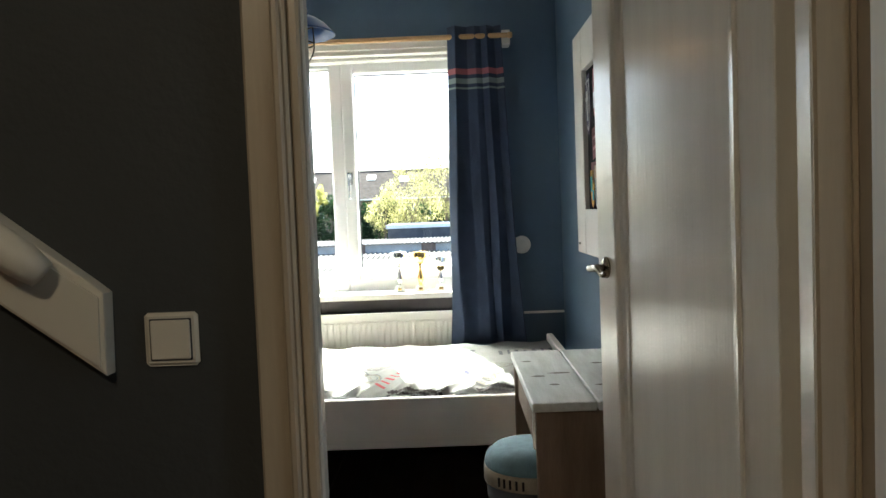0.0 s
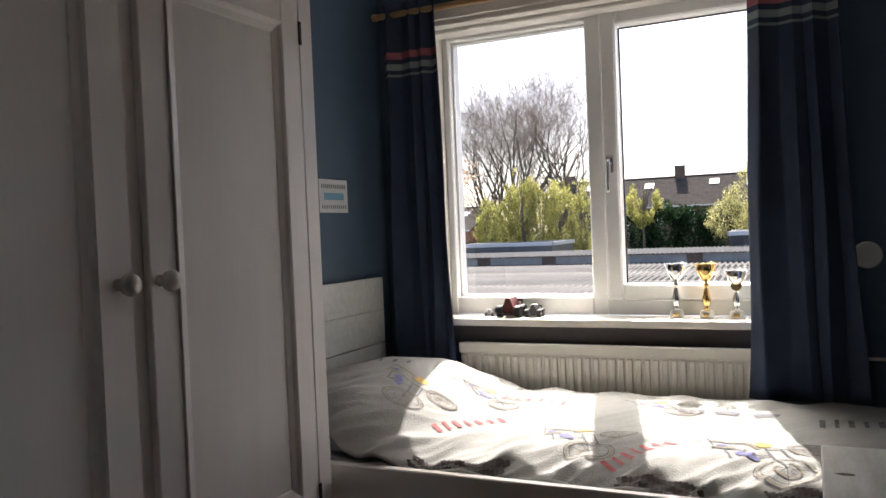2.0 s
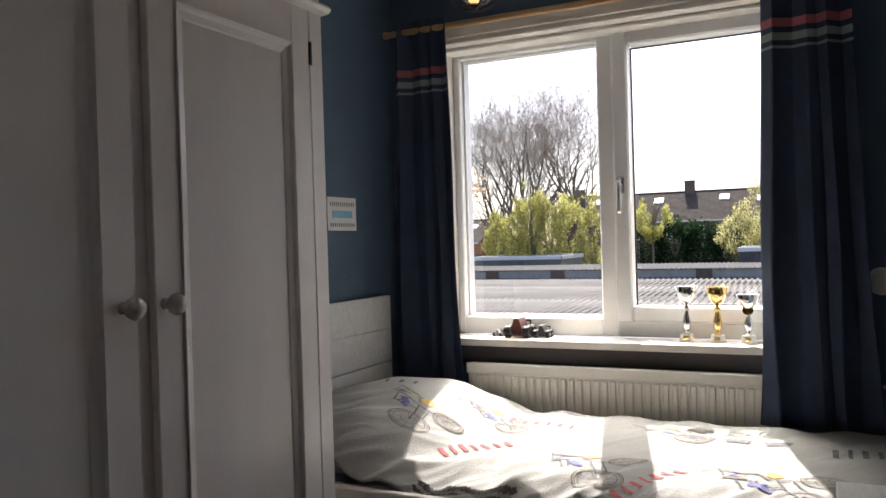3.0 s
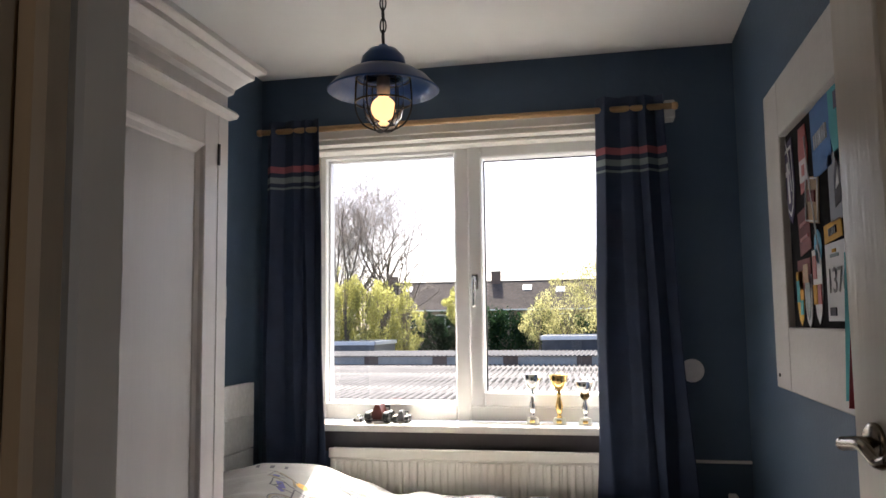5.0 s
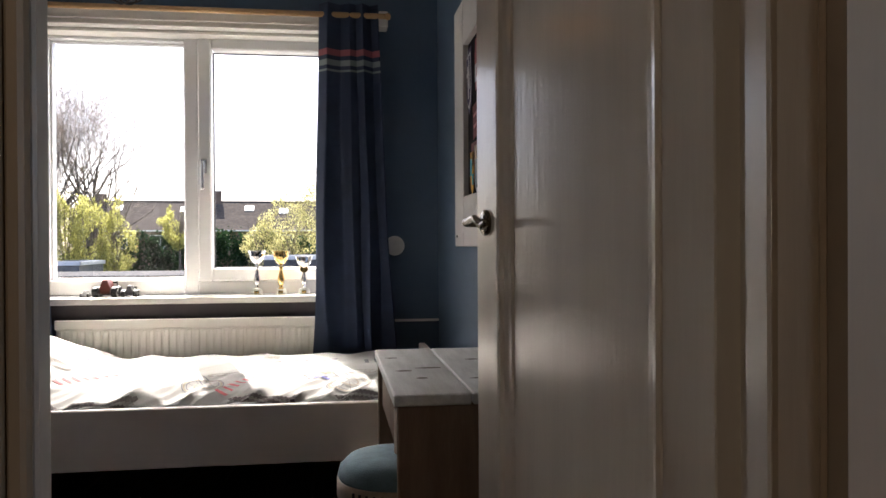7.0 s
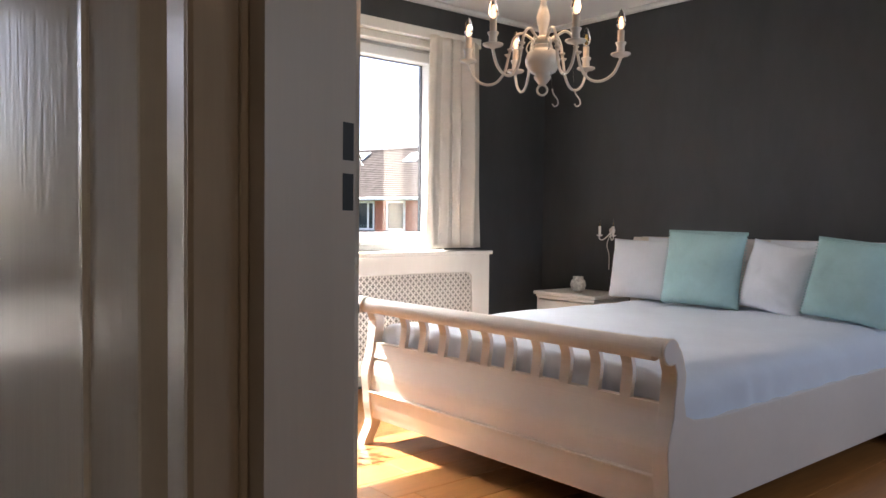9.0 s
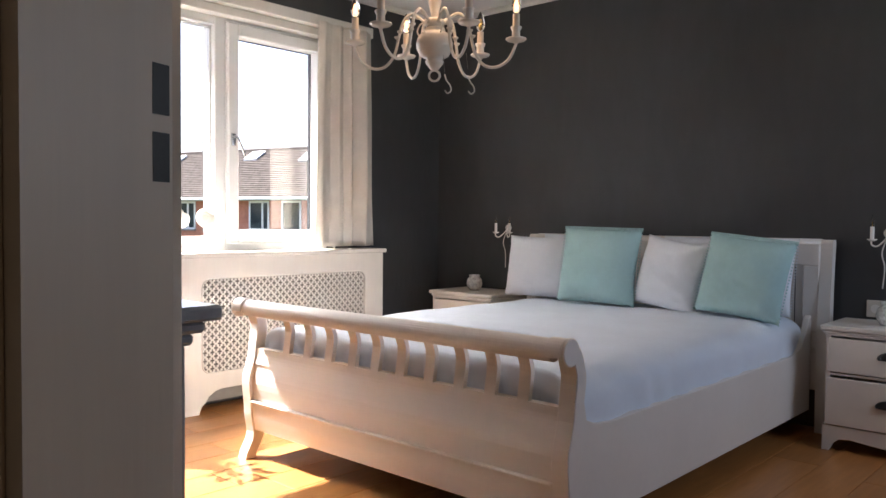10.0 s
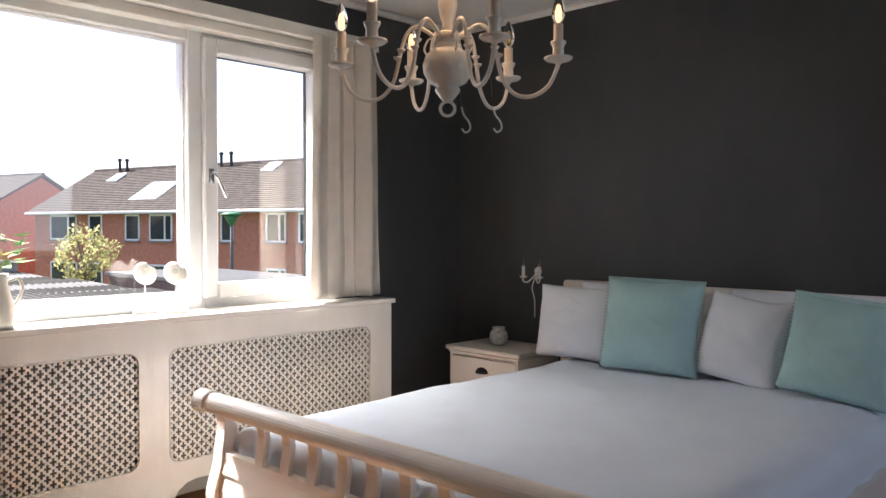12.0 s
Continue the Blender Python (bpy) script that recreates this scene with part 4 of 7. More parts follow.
part("cord", tube([(0.694, 3.17, 1.72), (0.693, 3.14, 1.60), (0.692, 3.10, 1.48), (0.693, 3.07, 1.375)], 0.002, 6), PAPER, lan)
part("cord", tube([(0.694, 3.39, 1.76), (0.693, 3.35, 1.70), (0.693, 3.33, 1.60)], 0.0015, 6), PAPER, lan)
scarf = thing("scarf", (0.675, 2.72, 1.05), "teal and pink scarf hanging over the board's edge", "scarf", "things pinned to the notice board")
thick(part("cloth", sheet(lambda u, v: Vector((0.672 + 0.006 * math.sin(9 * u), 2.84 - 0.20 * u - 0.05 * v, 1.06 + 0.32 * v + 0.02 * u)), 12, 10), TEAL, scarf), 0.003)
thick(part("stripe", sheet(lambda u, v: Vector((0.668 + 0.006 * math.sin(9 * u), 2.80 - 0.03 * u - 0.05 * v, 1.05 + 0.20 * v)), 4, 10), REDPRINT, scarf), 0.002)


# desk
desk = thing("desk", (0.52, 2.67, 0), "narrow desk with worn whitewashed boards on brown plank sides", "desk")
for x0, x1 in ((0.331, 0.507), (0.511, 0.712)):
    part("board", box((x0, 2.283, 0.676), (x1, 3.058, 0.702), 0.003), DESKTOP, desk)
part("side", box((0.340, 2.287, 0.0), (0.655, 2.316, 0.675), 0.003), DESKWOOD, desk)
part("side", box((0.340, 3.024, 0.0), (0.655, 3.053, 0.675), 0.003), DESKWOOD, desk)
# dark strips fill the gap beside each side, shade as colour
part("gap_shade_strip", box((0.660, 2.290, 0.0), (0.708, 2.316, 0.675), 0.002), DARKWOOD, desk)
part("gap_shade_strip", box((0.660, 3.024, 0.0), (0.708, 3.050, 0.675), 0.002), DARKWOOD, desk)
part("drawer", box((0.352, 2.318, 0.53), (0.370, 2.66, 0.672), 0.003), DESKWOOD, desk)
part("drawer", box((0.352, 2.666, 0.53), (0.370, 3.022, 0.672), 0.003), DESKWOOD, desk)
for y in (2.36,):
    part("pull", box((0.338, y, 0.55), (0.3515, y + 0.016, 0.655), 0.003), WHITE, desk, "white upright drawer pull")
for kx, ky, lx, ly in ((0.385, 2.62, 0.020, 0.012), (0.455, 2.66, 0.034, 0.010), (0.42, 2.50, 0.014, 0.010), (0.56, 2.48, 0.02, 0.009), (0.60, 2.80, 0.018, 0.010), (0.37, 2.86, 0.016, 0.008), (0.64, 2.60, 0.012, 0.010)):
    part("knot", prism([(kx + lx * math.cos(a * 0.628) * (1 + 0.25 * math.sin(3 * a)), ky + ly * math.sin(a * 0.628)) for a in range(10)], "z", 0.7015, 0.7026), KNOT, desk)

stool = thing("stool", (0.375, 2.70, 0), "round low stool with a blue denim seat and splayed wooden legs", "stool")
sx, sy = 0.372, 2.715
part("seat", lathe([(0.0, 0.465), (0.08, 0.463), (0.135, 0.452), (0.158, 0.430), (0.163, 0.405), (0.158, 0.395)], (sx, sy, 0), 36), material("denim", (0.12, 0.20, 0.25), 0.85, vary=0.15, scale=30, bump=0.5, bump_scale=300), stool, "worn blue denim seat", smooth=True)
part("band", lathe([(0.158, 0.400), (0.1655, 0.397), (0.1655, 0.350), (0.158, 0.347)], (sx, sy, 0), 36), material("pale_leather", (0.30, 0.25, 0.19), 0.6, vary=0.2, scale=20), stool, smooth=True)
part("base", lathe([(0.0, 0.275), (0.13, 0.278), (0.155, 0.295), (0.160, 0.352), (0.0, 0.352)], (sx, sy, 0), 36), material("grey_felt", (0.08, 0.085, 0.10), 0.9, vary=0.15), stool, smooth=True)
bm = bmesh.new()
for k in range(5):
    a = math.radians(222 + 7.5 * k)
    p = Vector((sx + 0.1662 * math.cos(a), sy + 0.1662 * math.sin(a), 0.374))
    box(p - Vector((0.0035, 0.0035, 0.014)), p + Vector((0.0035, 0.0035, 0.014)), bm=bm)
part("print_lettering", bm, BLACK, stool)
for k in range(4):
    a = math.radians(45 + 90 * k)
    part("leg", tube([(sx + 0.10 * math.cos(a), sy + 0.10 * math.sin(a), 0.285), (sx + 0.15 * math.cos(a), sy + 0.15 * math.sin(a), 0.0)], [0.022, 0.014], 12), PINE, stool, smooth=True)


# pendant lamp
LX, LY = -0.412, 2.994
lamp = thing("pendant_lamp", (LX, LY, 1.76), "blue enamelled ship's pendant lamp with a wire cage, lit", "pendant lamp")
part("cap", lathe([(0.012, 2.005), (0.016, 1.998), (0.040, 1.990), (0.058, 1.970), (0.063, 1.948), (0.063, 1.938)], (LX, LY, 0), 32), BLUE_ENAMEL, lamp, smooth=True)
sh = lathe([(0.060, 1.940), (0.090, 1.931), (0.120, 1.912), (0.150, 1.880), (0.154, 1.876), (0.150, 1.873), (0.118, 1.905), (0.088, 1.924), (0.050, 1.932)], (LX, LY, 0), 48)
part("shade", sh, BLUE_ENAMEL, lamp, smooth=True)
part("collar", lathe([(0.0, 1.932), (0.070, 1.930), (0.072, 1.915), (0.055, 1.912), (0.0, 1.912)], (LX, LY, 0), 32), BLUE_ENAMEL, lamp, smooth=True)
part("glass_jar", lathe([(0.054, 1.912), (0.056, 1.880), (0.056, 1.83), (0.050, 1.80), (0.034, 1.782), (0.012, 1.775), (0.011, 1.777), (0.033, 1.784), (0.048, 1.802), (0.054, 1.832), (0.054, 1.88), (0.052, 1.912)], (LX, LY, 0), 32), BULB_GLASS, lamp, smooth=True)
part("socket", lathe([(0.0, 1.912), (0.018, 1.912), (0.018, 1.862), (0.0, 1.862)], (LX, LY, 0), 16), CERAMIC, lamp, smooth=True)
part("bulb", lathe([(0.012, 1.868), (0.014, 1.860)] + [(0.034 * math.sin(radians(a)), 1.826 + 0.034 * math.cos(radians(a))) for a in range(24, 181, 12)], (LX, LY, 0), 32), WARM_GLOW, lamp, "lit warm bulb", smooth=True)
for z, r in ((1.908, 0.074), (1.842, 0.077)):
    part("cage_ring", tube([(LX + r * math.cos(k * math.pi / 16), LY + r * math.sin(k * math.pi / 16), z) for k in range(33)], 0.0028, 6), IRON, lamp, smooth=True)
for k in range(3):
    a = k * math.pi / 3 + 0.2
    line = smooth_line([(-0.074, 1.912, 0), (-0.077, 1.86, 0), (-0.075, 1.82, 0), (-0.058, 1.785, 0), (-0.03, 1.768, 0), (0.0, 1.763, 0), (0.03, 1.768, 0), (0.058, 1.785, 0), (0.075, 1.82, 0), (0.077, 1.86, 0), (0.074, 1.912, 0)], 4)
    part("cage_wire", tube([(LX + p.x * math.cos(a), LY + p.x * math.sin(a), p.y - 0.0005 * k) for p in line], 0.0024, 6), IRON, lamp, smooth=True)
chain = bmesh.new()
for k in range(12):
    z = 2.012 + 0.0325 * k
    u = Vector((1, 0, 0)) if k % 2 else Vector((0, 1, 0))
    tube([Vector((LX, LY, z + 0.016 + 0.021 * math.sin(a * math.pi / 6))) + u * 0.0085 * math.cos(a * math.pi / 6) for a in range(13)], 0.0022, 5, chain)
part("chain", chain, IRON, lamp)
part("cable", tube([(LX + 0.003, LY, 2.0), (LX - 0.004, LY, 2.2), (LX + 0.002, LY, CEIL)], 0.0022, 6), BLACK, lamp)
glow = new("pendant_bulb_light", bpy.data.lights.new("pendant_bulb_light", "POINT"))
glow.data.energy, glow.data.color, glow.data.shadow_soft_size = 2.6, (1.0, 0.62, 0.32), 0.033
glow.location = (LX, LY, 1.825)


# trophies and model cars on the sill
def trophy(x, y, h, metal, label):
    t = thing("trophy", (x, y, 0.799), label, "trophy", "trophies on the window sill")
    z = 0.799
    part("base", lathe([(0.0, z), (0.027, z), (0.028, z + 0.003), (0.024, z + 0.028), (0.0, z + 0.028)], (x, y, 0), 16), MARBLE, t)
    part("stem", lathe([(0.014, z + 0.028), (0.008, z + 0.04), (0.013, z + 0.055), (0.017, z + 0.075), (0.010, z + h * 0.50), (0.006, z + h * 0.58), (0.014, z + h * 0.61), (0.006, z + h * 0.65), (0.008, z + h * 0.68)], (x, y, 0), 16), metal, t, smooth=True)
    part("cup", lathe([(0.006, z + h * 0.68), (0.018, z + h * 0.72), (0.031, z + h * 0.82), (0.043, z + h), (0.041, z + h), (0.029, z + h * 0.83), (0.014, z + h * 0.75), (0.0, z + h * 0.73)], (x, y, 0), 20), metal, t, smooth=True)
    part("plate", box((x - 0.011, y - 0.0275, z + 0.007), (x + 0.011, y - 0.0245, z + 0.021)), GOLD, t)
    return t


trophy(-0.165, 4.44, 0.215, CHROME, "slim silver trophy cup on a marble base")
trophy(-0.050, 4.435, 0.212, GOLD, "gold trophy cup with a red stem on a marble base")
t3 = trophy(0.061, 4.43, 0.185, CHROME, "small silver trophy cup with a round medallion")
part("medallion", lathe([(0.0, 0.0), (0.020, 0.0), (0.020, -0.004), (0.0, -0.005)], (0.061, 4.42, 0.925), 18, axis="y"), GOLD, t3)


def model_car(x, y, s, mat, label):
    c = thing("model_car", (x, y, 0.799), label, "model car", "model cars on the window sill")
    z = 0.799
    part("body", prism([(x - 0.016 * s, z + 0.012 * s), (x + 0.016 * s, z + 0.012 * s), (x + 0.020 * s, z + 0.034 * s), (x + 0.008 * s, z + 0.066 * s), (x - 0.008 * s, z + 0.066 * s), (x - 0.020 * s, z + 0.034 * s)], "y", y - 0.034 * s, y + 0.034 * s, 0.003), mat, c)
    part("front_wing", box((x - 0.035 * s, y - 0.050 * s, z + 0.010 * s), (x + 0.035 * s, y - 0.042 * s, z + 0.014 * s)), BLACK, c)
    part("rear_wing", prism([(x - 0.028 * s, z + 0.03 * s), (x - 0.025 * s, z + 0.03 * s), (x - 0.025 * s, z + 0.05 * s), (x + 0.025 * s, z + 0.05 * s), (x + 0.025 * s, z + 0.03 * s), (x + 0.028 * s, z + 0.03 * s), (x + 0.028 * s, z + 0.058 * s), (x - 0.028 * s, z + 0.058 * s)], "y", y + 0.034 * s, y + 0.044 * s), BLACK, c)
    for dx in (-0.034, 0.034):
        for dy in (-0.024, 0.024):
            w = (x + dx * s, y + dy * s, z + 0.0205 * s)
            part("wheel", lathe([(0.0, -0.011 * s), (0.018 * s, -0.011 * s), (0.020 * s, -0.008 * s), (0.020 * s, 0.008 * s), (0.018 * s, 0.011 * s), (0.0, 0.011 * s)], w, 16, axis="x"), BLACK, c, "black rubber wheel")
            part("hub", lathe([(0.0, -0.012 * s), (0.009 * s, -0.012 * s), (0.009 * s, 0.012 * s), (0.0, 0.012 * s)], w, 12, axis="x"), CHROME, c)
    part("axle", boxes(((x - 0.034 * s, y - 0.026 * s, z + 0.019 * s), (x + 0.034 * s, y - 0.022 * s, z + 0.023 * s)), ((x - 0.034 * s, y + 0.022 * s, z + 0.019 * s), (x + 0.034 * s, y + 0.026 * s, z + 0.023 * s))), CHROME, c)
    return c


model_car(-0.955, 4.43, 0.45, material("grey_model_paint", (0.25, 0.25, 0.26), 0.4), "tiny grey model racing car on the sill")
model_car(-0.855, 4.425, 1.25, material("dark_red_model_paint", (0.10, 0.018, 0.012), 0.35), "red and black model racing car on the sill")
model_car(-0.752, 4.43, 0.80, material("dark_model_paint", (0.06, 0.06, 0.07), 0.3), "black model racing car on the sill")


# ---- landing ----
sw = thing("light_switch", (-0.28, 1.29, 1.02), "cream plastic light switch on the dark landing wall", "light switch")
sc = (-0.273, 1.066)
part("frame", boxes(((sc[0] - 0.0385, 1.286, sc[1] - 0.0385), (sc[0] + 0.0385, 1.2945, sc[1] + 0.0385)), bev=0.005), SWITCH, sw)
part("inner_frame", boxes(((sc[0] - 0.030, 1.2835, sc[1] - 0.030), (sc[0] + 0.030, 1.2862, sc[1] + 0.030)), bev=0.001), BLACK, sw)
part("rocker", boxes(((sc[0] - 0.028, 1.281, sc[1] - 0.028), (sc[0] + 0.028, 1.287, sc[1] + 0.028)), bev=0.0015), SWITCH, sw)
rail = thing("handrail", (-0.6, 1.27, 1.1), "cream painted handrail on a sloping wall plank", "handrail")
part("plank", prism([(-0.358, 1.021), (-0.356, 1.137), (-0.374, 1.152), (-1.20, 1.785), (-1.20, 1.640)], "y", 1.262, 1.2955, 0.004), SWITCH, rail)
part("plank_face", prism([(-0.364, 1.034), (-0.362, 1.132), (-0.50, 1.230), (-0.50, 1.132)], "y", 1.258, 1.263, 0.001), SWITCH, rail)
part("rail", tube([(-0.425, 1.236, 1.168), (-0.45, 1.230, 1.190), (-1.18, 1.230, 1.745)], [0.020, 0.026, 0.026], 16), SWITCH, rail, smooth=True)
part("bracket", tube([(-0.56, 1.232, 1.25), (-0.56, 1.236, 1.215), (-0.545, 1.262, 1.20)], 0.006, 8), CHROME, rail, smooth=True)


# ---- bedroom ----
cover = thing("radiator_cover", (2.45, 4.35, 0), "white painted radiator cover with pierced lattice panels under the window", "radiator cover")
CY = 4.262
def rounded_hole(x0, x1, z0, z1, r, n=6):
    """The corner fillers that round off a rectangular hole."""
    out = []
    for cx, cz, a0 in ((x0, z0, 180), (x1, z0, 270), (x1, z1, 0), (x0, z1, 90)):
        ix, iz = cx + (r if cx == x0 else -r), cz + (r if cz == z0 else -r)
        arc = [(ix + r * math.cos(radians(a0 + 90 * k / n)), iz + r * math.sin(radians(a0 + 90 * k / n))) for k in range(n + 1)]
        out.append([(cx, cz)] + arc)
    return out


GR = ((1.24, 2.485), (2.618, 3.728))
GZ0, GZ1 = 0.205, 0.692
front = boxes(((1.05, CY, GZ1), (3.875, CY + 0.018, 0.800)), ((1.05, CY, GZ0), (1.24, CY + 0.018, GZ1)), ((2.485, CY, GZ0), (2.618, CY + 0.018, GZ1)), ((3.728, CY, GZ0), (3.875, CY + 0.018, GZ1)))
def foot_curve(x, s):
    return [(x, 0.0), (x + s * 0.012, 0.035), (x + s * 0.040, 0.060), (x + s * 0.055, 0.085), (x + s * 0.095, 0.110), (x + s * 0.135, 0.118)]
outline = [(1.05, GZ0), (1.05, 0.0), (1.12, 0.0)] + foot_curve(1.13, 1) + foot_curve(2.485, -1)[::-1] + foot_curve(2.60, 1) + foot_curve(3.79, -1)[::-1] + [(3.875, 0.0), (3.875, GZ0)]
prism(outline, "y", CY, CY + 0.018, bm=front)
for x0, x1 in GR:
    for o in rounded_hole(x0, x1, GZ0, GZ1, 0.055):
        prism(o, "y", CY, CY + 0.018, bm=front)
part("front_panel", front, WHITE, cover)
part("side_panel", boxes(((3.857, CY + 0.018, 0.0), (3.875, 4.439, 0.80)), bev=0.002), WHITE, cover)
part("top_board", box((1.02, CY - 0.020, 0.801), (3.890, 4.499, 0.826), 0.006, seg=2), WHITE, cover)
bead = bmesh.new()
for x0, x1 in GR:
    pts = []
    for cx, cz, a0 in ((x0, GZ0, 180), (x1, GZ0, 270), (x1, GZ1, 0), (x0, GZ1, 90)):
        ix, iz = cx + (0.05 if cx == x0 else -0.05), cz + (0.05 if cz == GZ0 else -0.05)
        pts += [(ix + 0.05 * math.cos(radians(a0 + 15 * k)), CY - 0.001, iz + 0.05 * math.sin(radians(a0 + 15 * k))) for k in range(7)]
    tube(pts + [pts[0]], 0.004, 6, bead)
part("bead", bead, WHITE, cover)


def lattice(x0, x1, z0, z1, y, pitch):
    """A board pierced with small cross-shaped holes, row by staggered row."""
    verts, faces, seen = [], [], {}
    def vert(x, z):
        key = (round(x, 4), round(z, 4))
        if key not in seen:
            seen[key] = len(verts)
            verts.append((x, y, z))
        return seen[key]
    h = pitch / 2
    w, arm, inner = 0.0044, 0.0158, 0.0046
    for j in range(int((z1 - z0) / h)):
        for i in range(int((x1 - x0) / pitch)):
            cx = x0 + h + i * pitch + (h if j % 2 else 0)
            cz = z0 + h + j * h
            if cx + h > x1 + h or cz + h > z1 + 0.001:
                continue
            corner = [vert(cx + h * a, cz + h * b) for a, b in ((1, 0), (0, 1), (-1, 0), (0, -1))]
            tips = []
            for k, (a, b) in enumerate(((1, 0), (0, 1), (-1, 0), (0, -1))):
                e = arm * (0.78 if k in (0, 2) else (1.05 if k == 1 else 0.95))
                wide = w * (1.25 if k in (0, 2) else 1.0)
                tips.append((vert(cx + a * e + b * wide, cz + b * e - a * wide), vert(cx + a * e - b * wide, cz + b * e + a * wide)))
            ins = [vert(cx + inner * a, cz + inner * b) for a, b in ((1, 1), (-1, 1), (-1, -1), (1, -1))]
            for k in range(4):
                n = (k + 1) % 4
                faces.append((corner[k], tips[k][1], tips[k][0]))
                faces.append((corner[k], corner[n], tips[n][0], ins[k], tips[k][1]))
    bm = bmesh.new()
    vs = [bm.verts.new(v) for v in verts]
    for f in faces:
        try:
            bm.faces.new([vs[i] for i in f])
        except ValueError:
            pass
    bmesh.ops.recalc_face_normals(bm, faces=bm.faces)
    return bm


for x0, x1 in GR:
    g = part("lattice_panel", lattice(x0 - 0.022, x1 + 0.022, GZ0 - 0.022, GZ1 + 0.022, CY + 0.010, 0.0425), WHITE, cover)
    tagged(g, kind="stuff")
    thick(g, 0.005, 0.0)
# stands in for the cream radiator, its shade put into the grey
part("shade_backing", box((1.10, 4.30, 0.05), (3.84, 4.315, 0.79)), SHADE_BOARD, cover)

c3 = curtain("curtain", (3.425, 3.850), (3.385, 3.880), 0.842, 2.165, 4.345, 0.030, 4.0, LINEN, "heavy off-white linen curtain gathered at the side of the window", "bedroom window curtain", phase=2.4, thickness=0.006)


def heart_ornament(x, y, turn):
    o = thing("ornament", (0, 0, 0), "white ceramic flower ornament on a thin stick and oblong foot", "ornament", "flower ornaments on the bedroom sill")
    part("foot", box((-0.050, -0.022, 0.0), (0.050, 0.022, 0.020), 0.006, seg=2), CERAMIC, o)
    part("stick", tube([(0, 0, 0.02), (0.0, 0, 0.13)], 0.003, 6), CERAMIC, o, smooth=True)
    bm = bmesh.new()
    n = 28
    rim = []
    for k in range(n):
        a = 2 * math.pi * k / n
        r = 0.046 * (1 + 0.10 * math.cos(2 * a + 0.6) - 0.24 * math.exp(-((a - 0.9) / 0.35) ** 2))
        rim.append((r * math.cos(a), r * 1.18 * math.sin(a) + 0.175))
    cf, cb = bm.verts.new((0.002, -0.002, 0.180)), bm.verts.new((0, 0.012, 0.178))
    mid = [bm.verts.new((u * 0.6, -0.010, 0.176 + (v - 0.175) * 0.6)) for u, v in rim]
    out = [bm.verts.new((u, -0.004, v)) for u, v in rim]
    back = [bm.verts.new((u * 0.9, 0.010, 0.175 + (v - 0.175) * 0.9)) for u, v in rim]
    for k in range(n):
        j = (k + 1) % n
        bm.faces.new((cf, mid[j], mid[k]))
        bm.faces.new((mid[k], mid[j], out[j], out[k]))
        bm.faces.new((out[k], out[j], back[j], back[k]))
        bm.faces.new((cb, back[k], back[j]))
    part("flower", bm, CERAMIC, o, smooth=True)
    part("swirl", tube([(0.022 * math.cos(t) * (1 - t / 9), -0.010, 0.180 + 0.024 * math.sin(t) * (1 - t / 9)) for t in [0.5 * k for k in range(15)]], 0.003, 6), CERAMIC, o, smooth=True)
    o.matrix_basis = pose(x, y, 0.8265, 0, 0, turn)
    return o


heart_ornament(2.60, 4.445, -8)
heart_ornament(2.70, 4.365, -38)
jug = thing("vase", (1.985, 4.32, 0.8265), "white ceramic jug with a handle holding a green plant", "vase")
part("body", lathe([(0.0, 0.827), (0.050, 0.827), (0.058, 0.86), (0.052, 0.92), (0.034, 0.985), (0.030, 1.01), (0.036, 1.03), (0.032, 1.03), (0.026, 1.01), (0.0, 1.0)], (1.985, 4.32, 0), 28), CERAMIC, jug, smooth=True)
part("handle", tube(smooth_line([(2.02, 4.32, 1.0), (2.055, 4.32, 1.01), (2.068, 4.32, 0.965), (2.035, 4.32, 0.90)], 5), 0.006, 8), CERAMIC, jug, smooth=True)
def leaf_into(bm, p, way, length, width):
    way = Vector(way).normalized()
    s = way.cross(Vector((0.3, 0.2, 1))).normalized() * width / 2
    up = way.cross(s).normalized() * width * 0.15
    a, b, c, d, e = (bm.verts.new(q) for q in (p, p + way * length * 0.4 + s + up, p + way * length, p + way * length * 0.4 - s + up, p + way * length * 0.45))
    for f in ((a, b, e), (b, c, e), (c, d, e), (d, a, e)):
        bm.faces.new(f)
plant = bmesh.new()
rnd = random.Random(5)
for k in range(26):
    a = rnd.uniform(0, 6.28)
    p = Vector((1.985 + 0.05 * math.cos(a), 4.32 + 0.05 * math.sin(a), 1.04 + rnd.uniform(0, 0.14)))
    leaf_into(plant, p, (math.cos(a), math.sin(a), rnd.uniform(-0.2, 0.8)), rnd.uniform(0.05, 0.10), 0.035)
part("leaves", plant, material("plant_green", (0.12, 0.24, 0.05), 0.5, vary=0.3, scale=20), jug)
part("stems", tube([(1.985, 4.32, 1.0), (1.99, 4.32, 1.17)], 0.004, 6), HEDGE_LEAF, jug)


# sleigh bed
BY0, BY1 = 1.890, 3.510
def sleigh_line(z):
    """Where the curved footboard stands at a height (smaller is further out)."""
    ks = ((0.0, 2.345), (0.10, 2.385), (0.20, 2.372), (0.32, 2.362), (0.45, 2.392), (0.55, 2.405), (0.62, 2.385), (0.66, 2.355))
    for (za, xa), (zb, xb) in zip(ks, ks[1:]):
        if z <= zb:
            t = (z - za) / (zb - za)
            t = t * t * (3 - 2 * t)
            return xa + (xb - xa) * t
    return ks[-1][1]


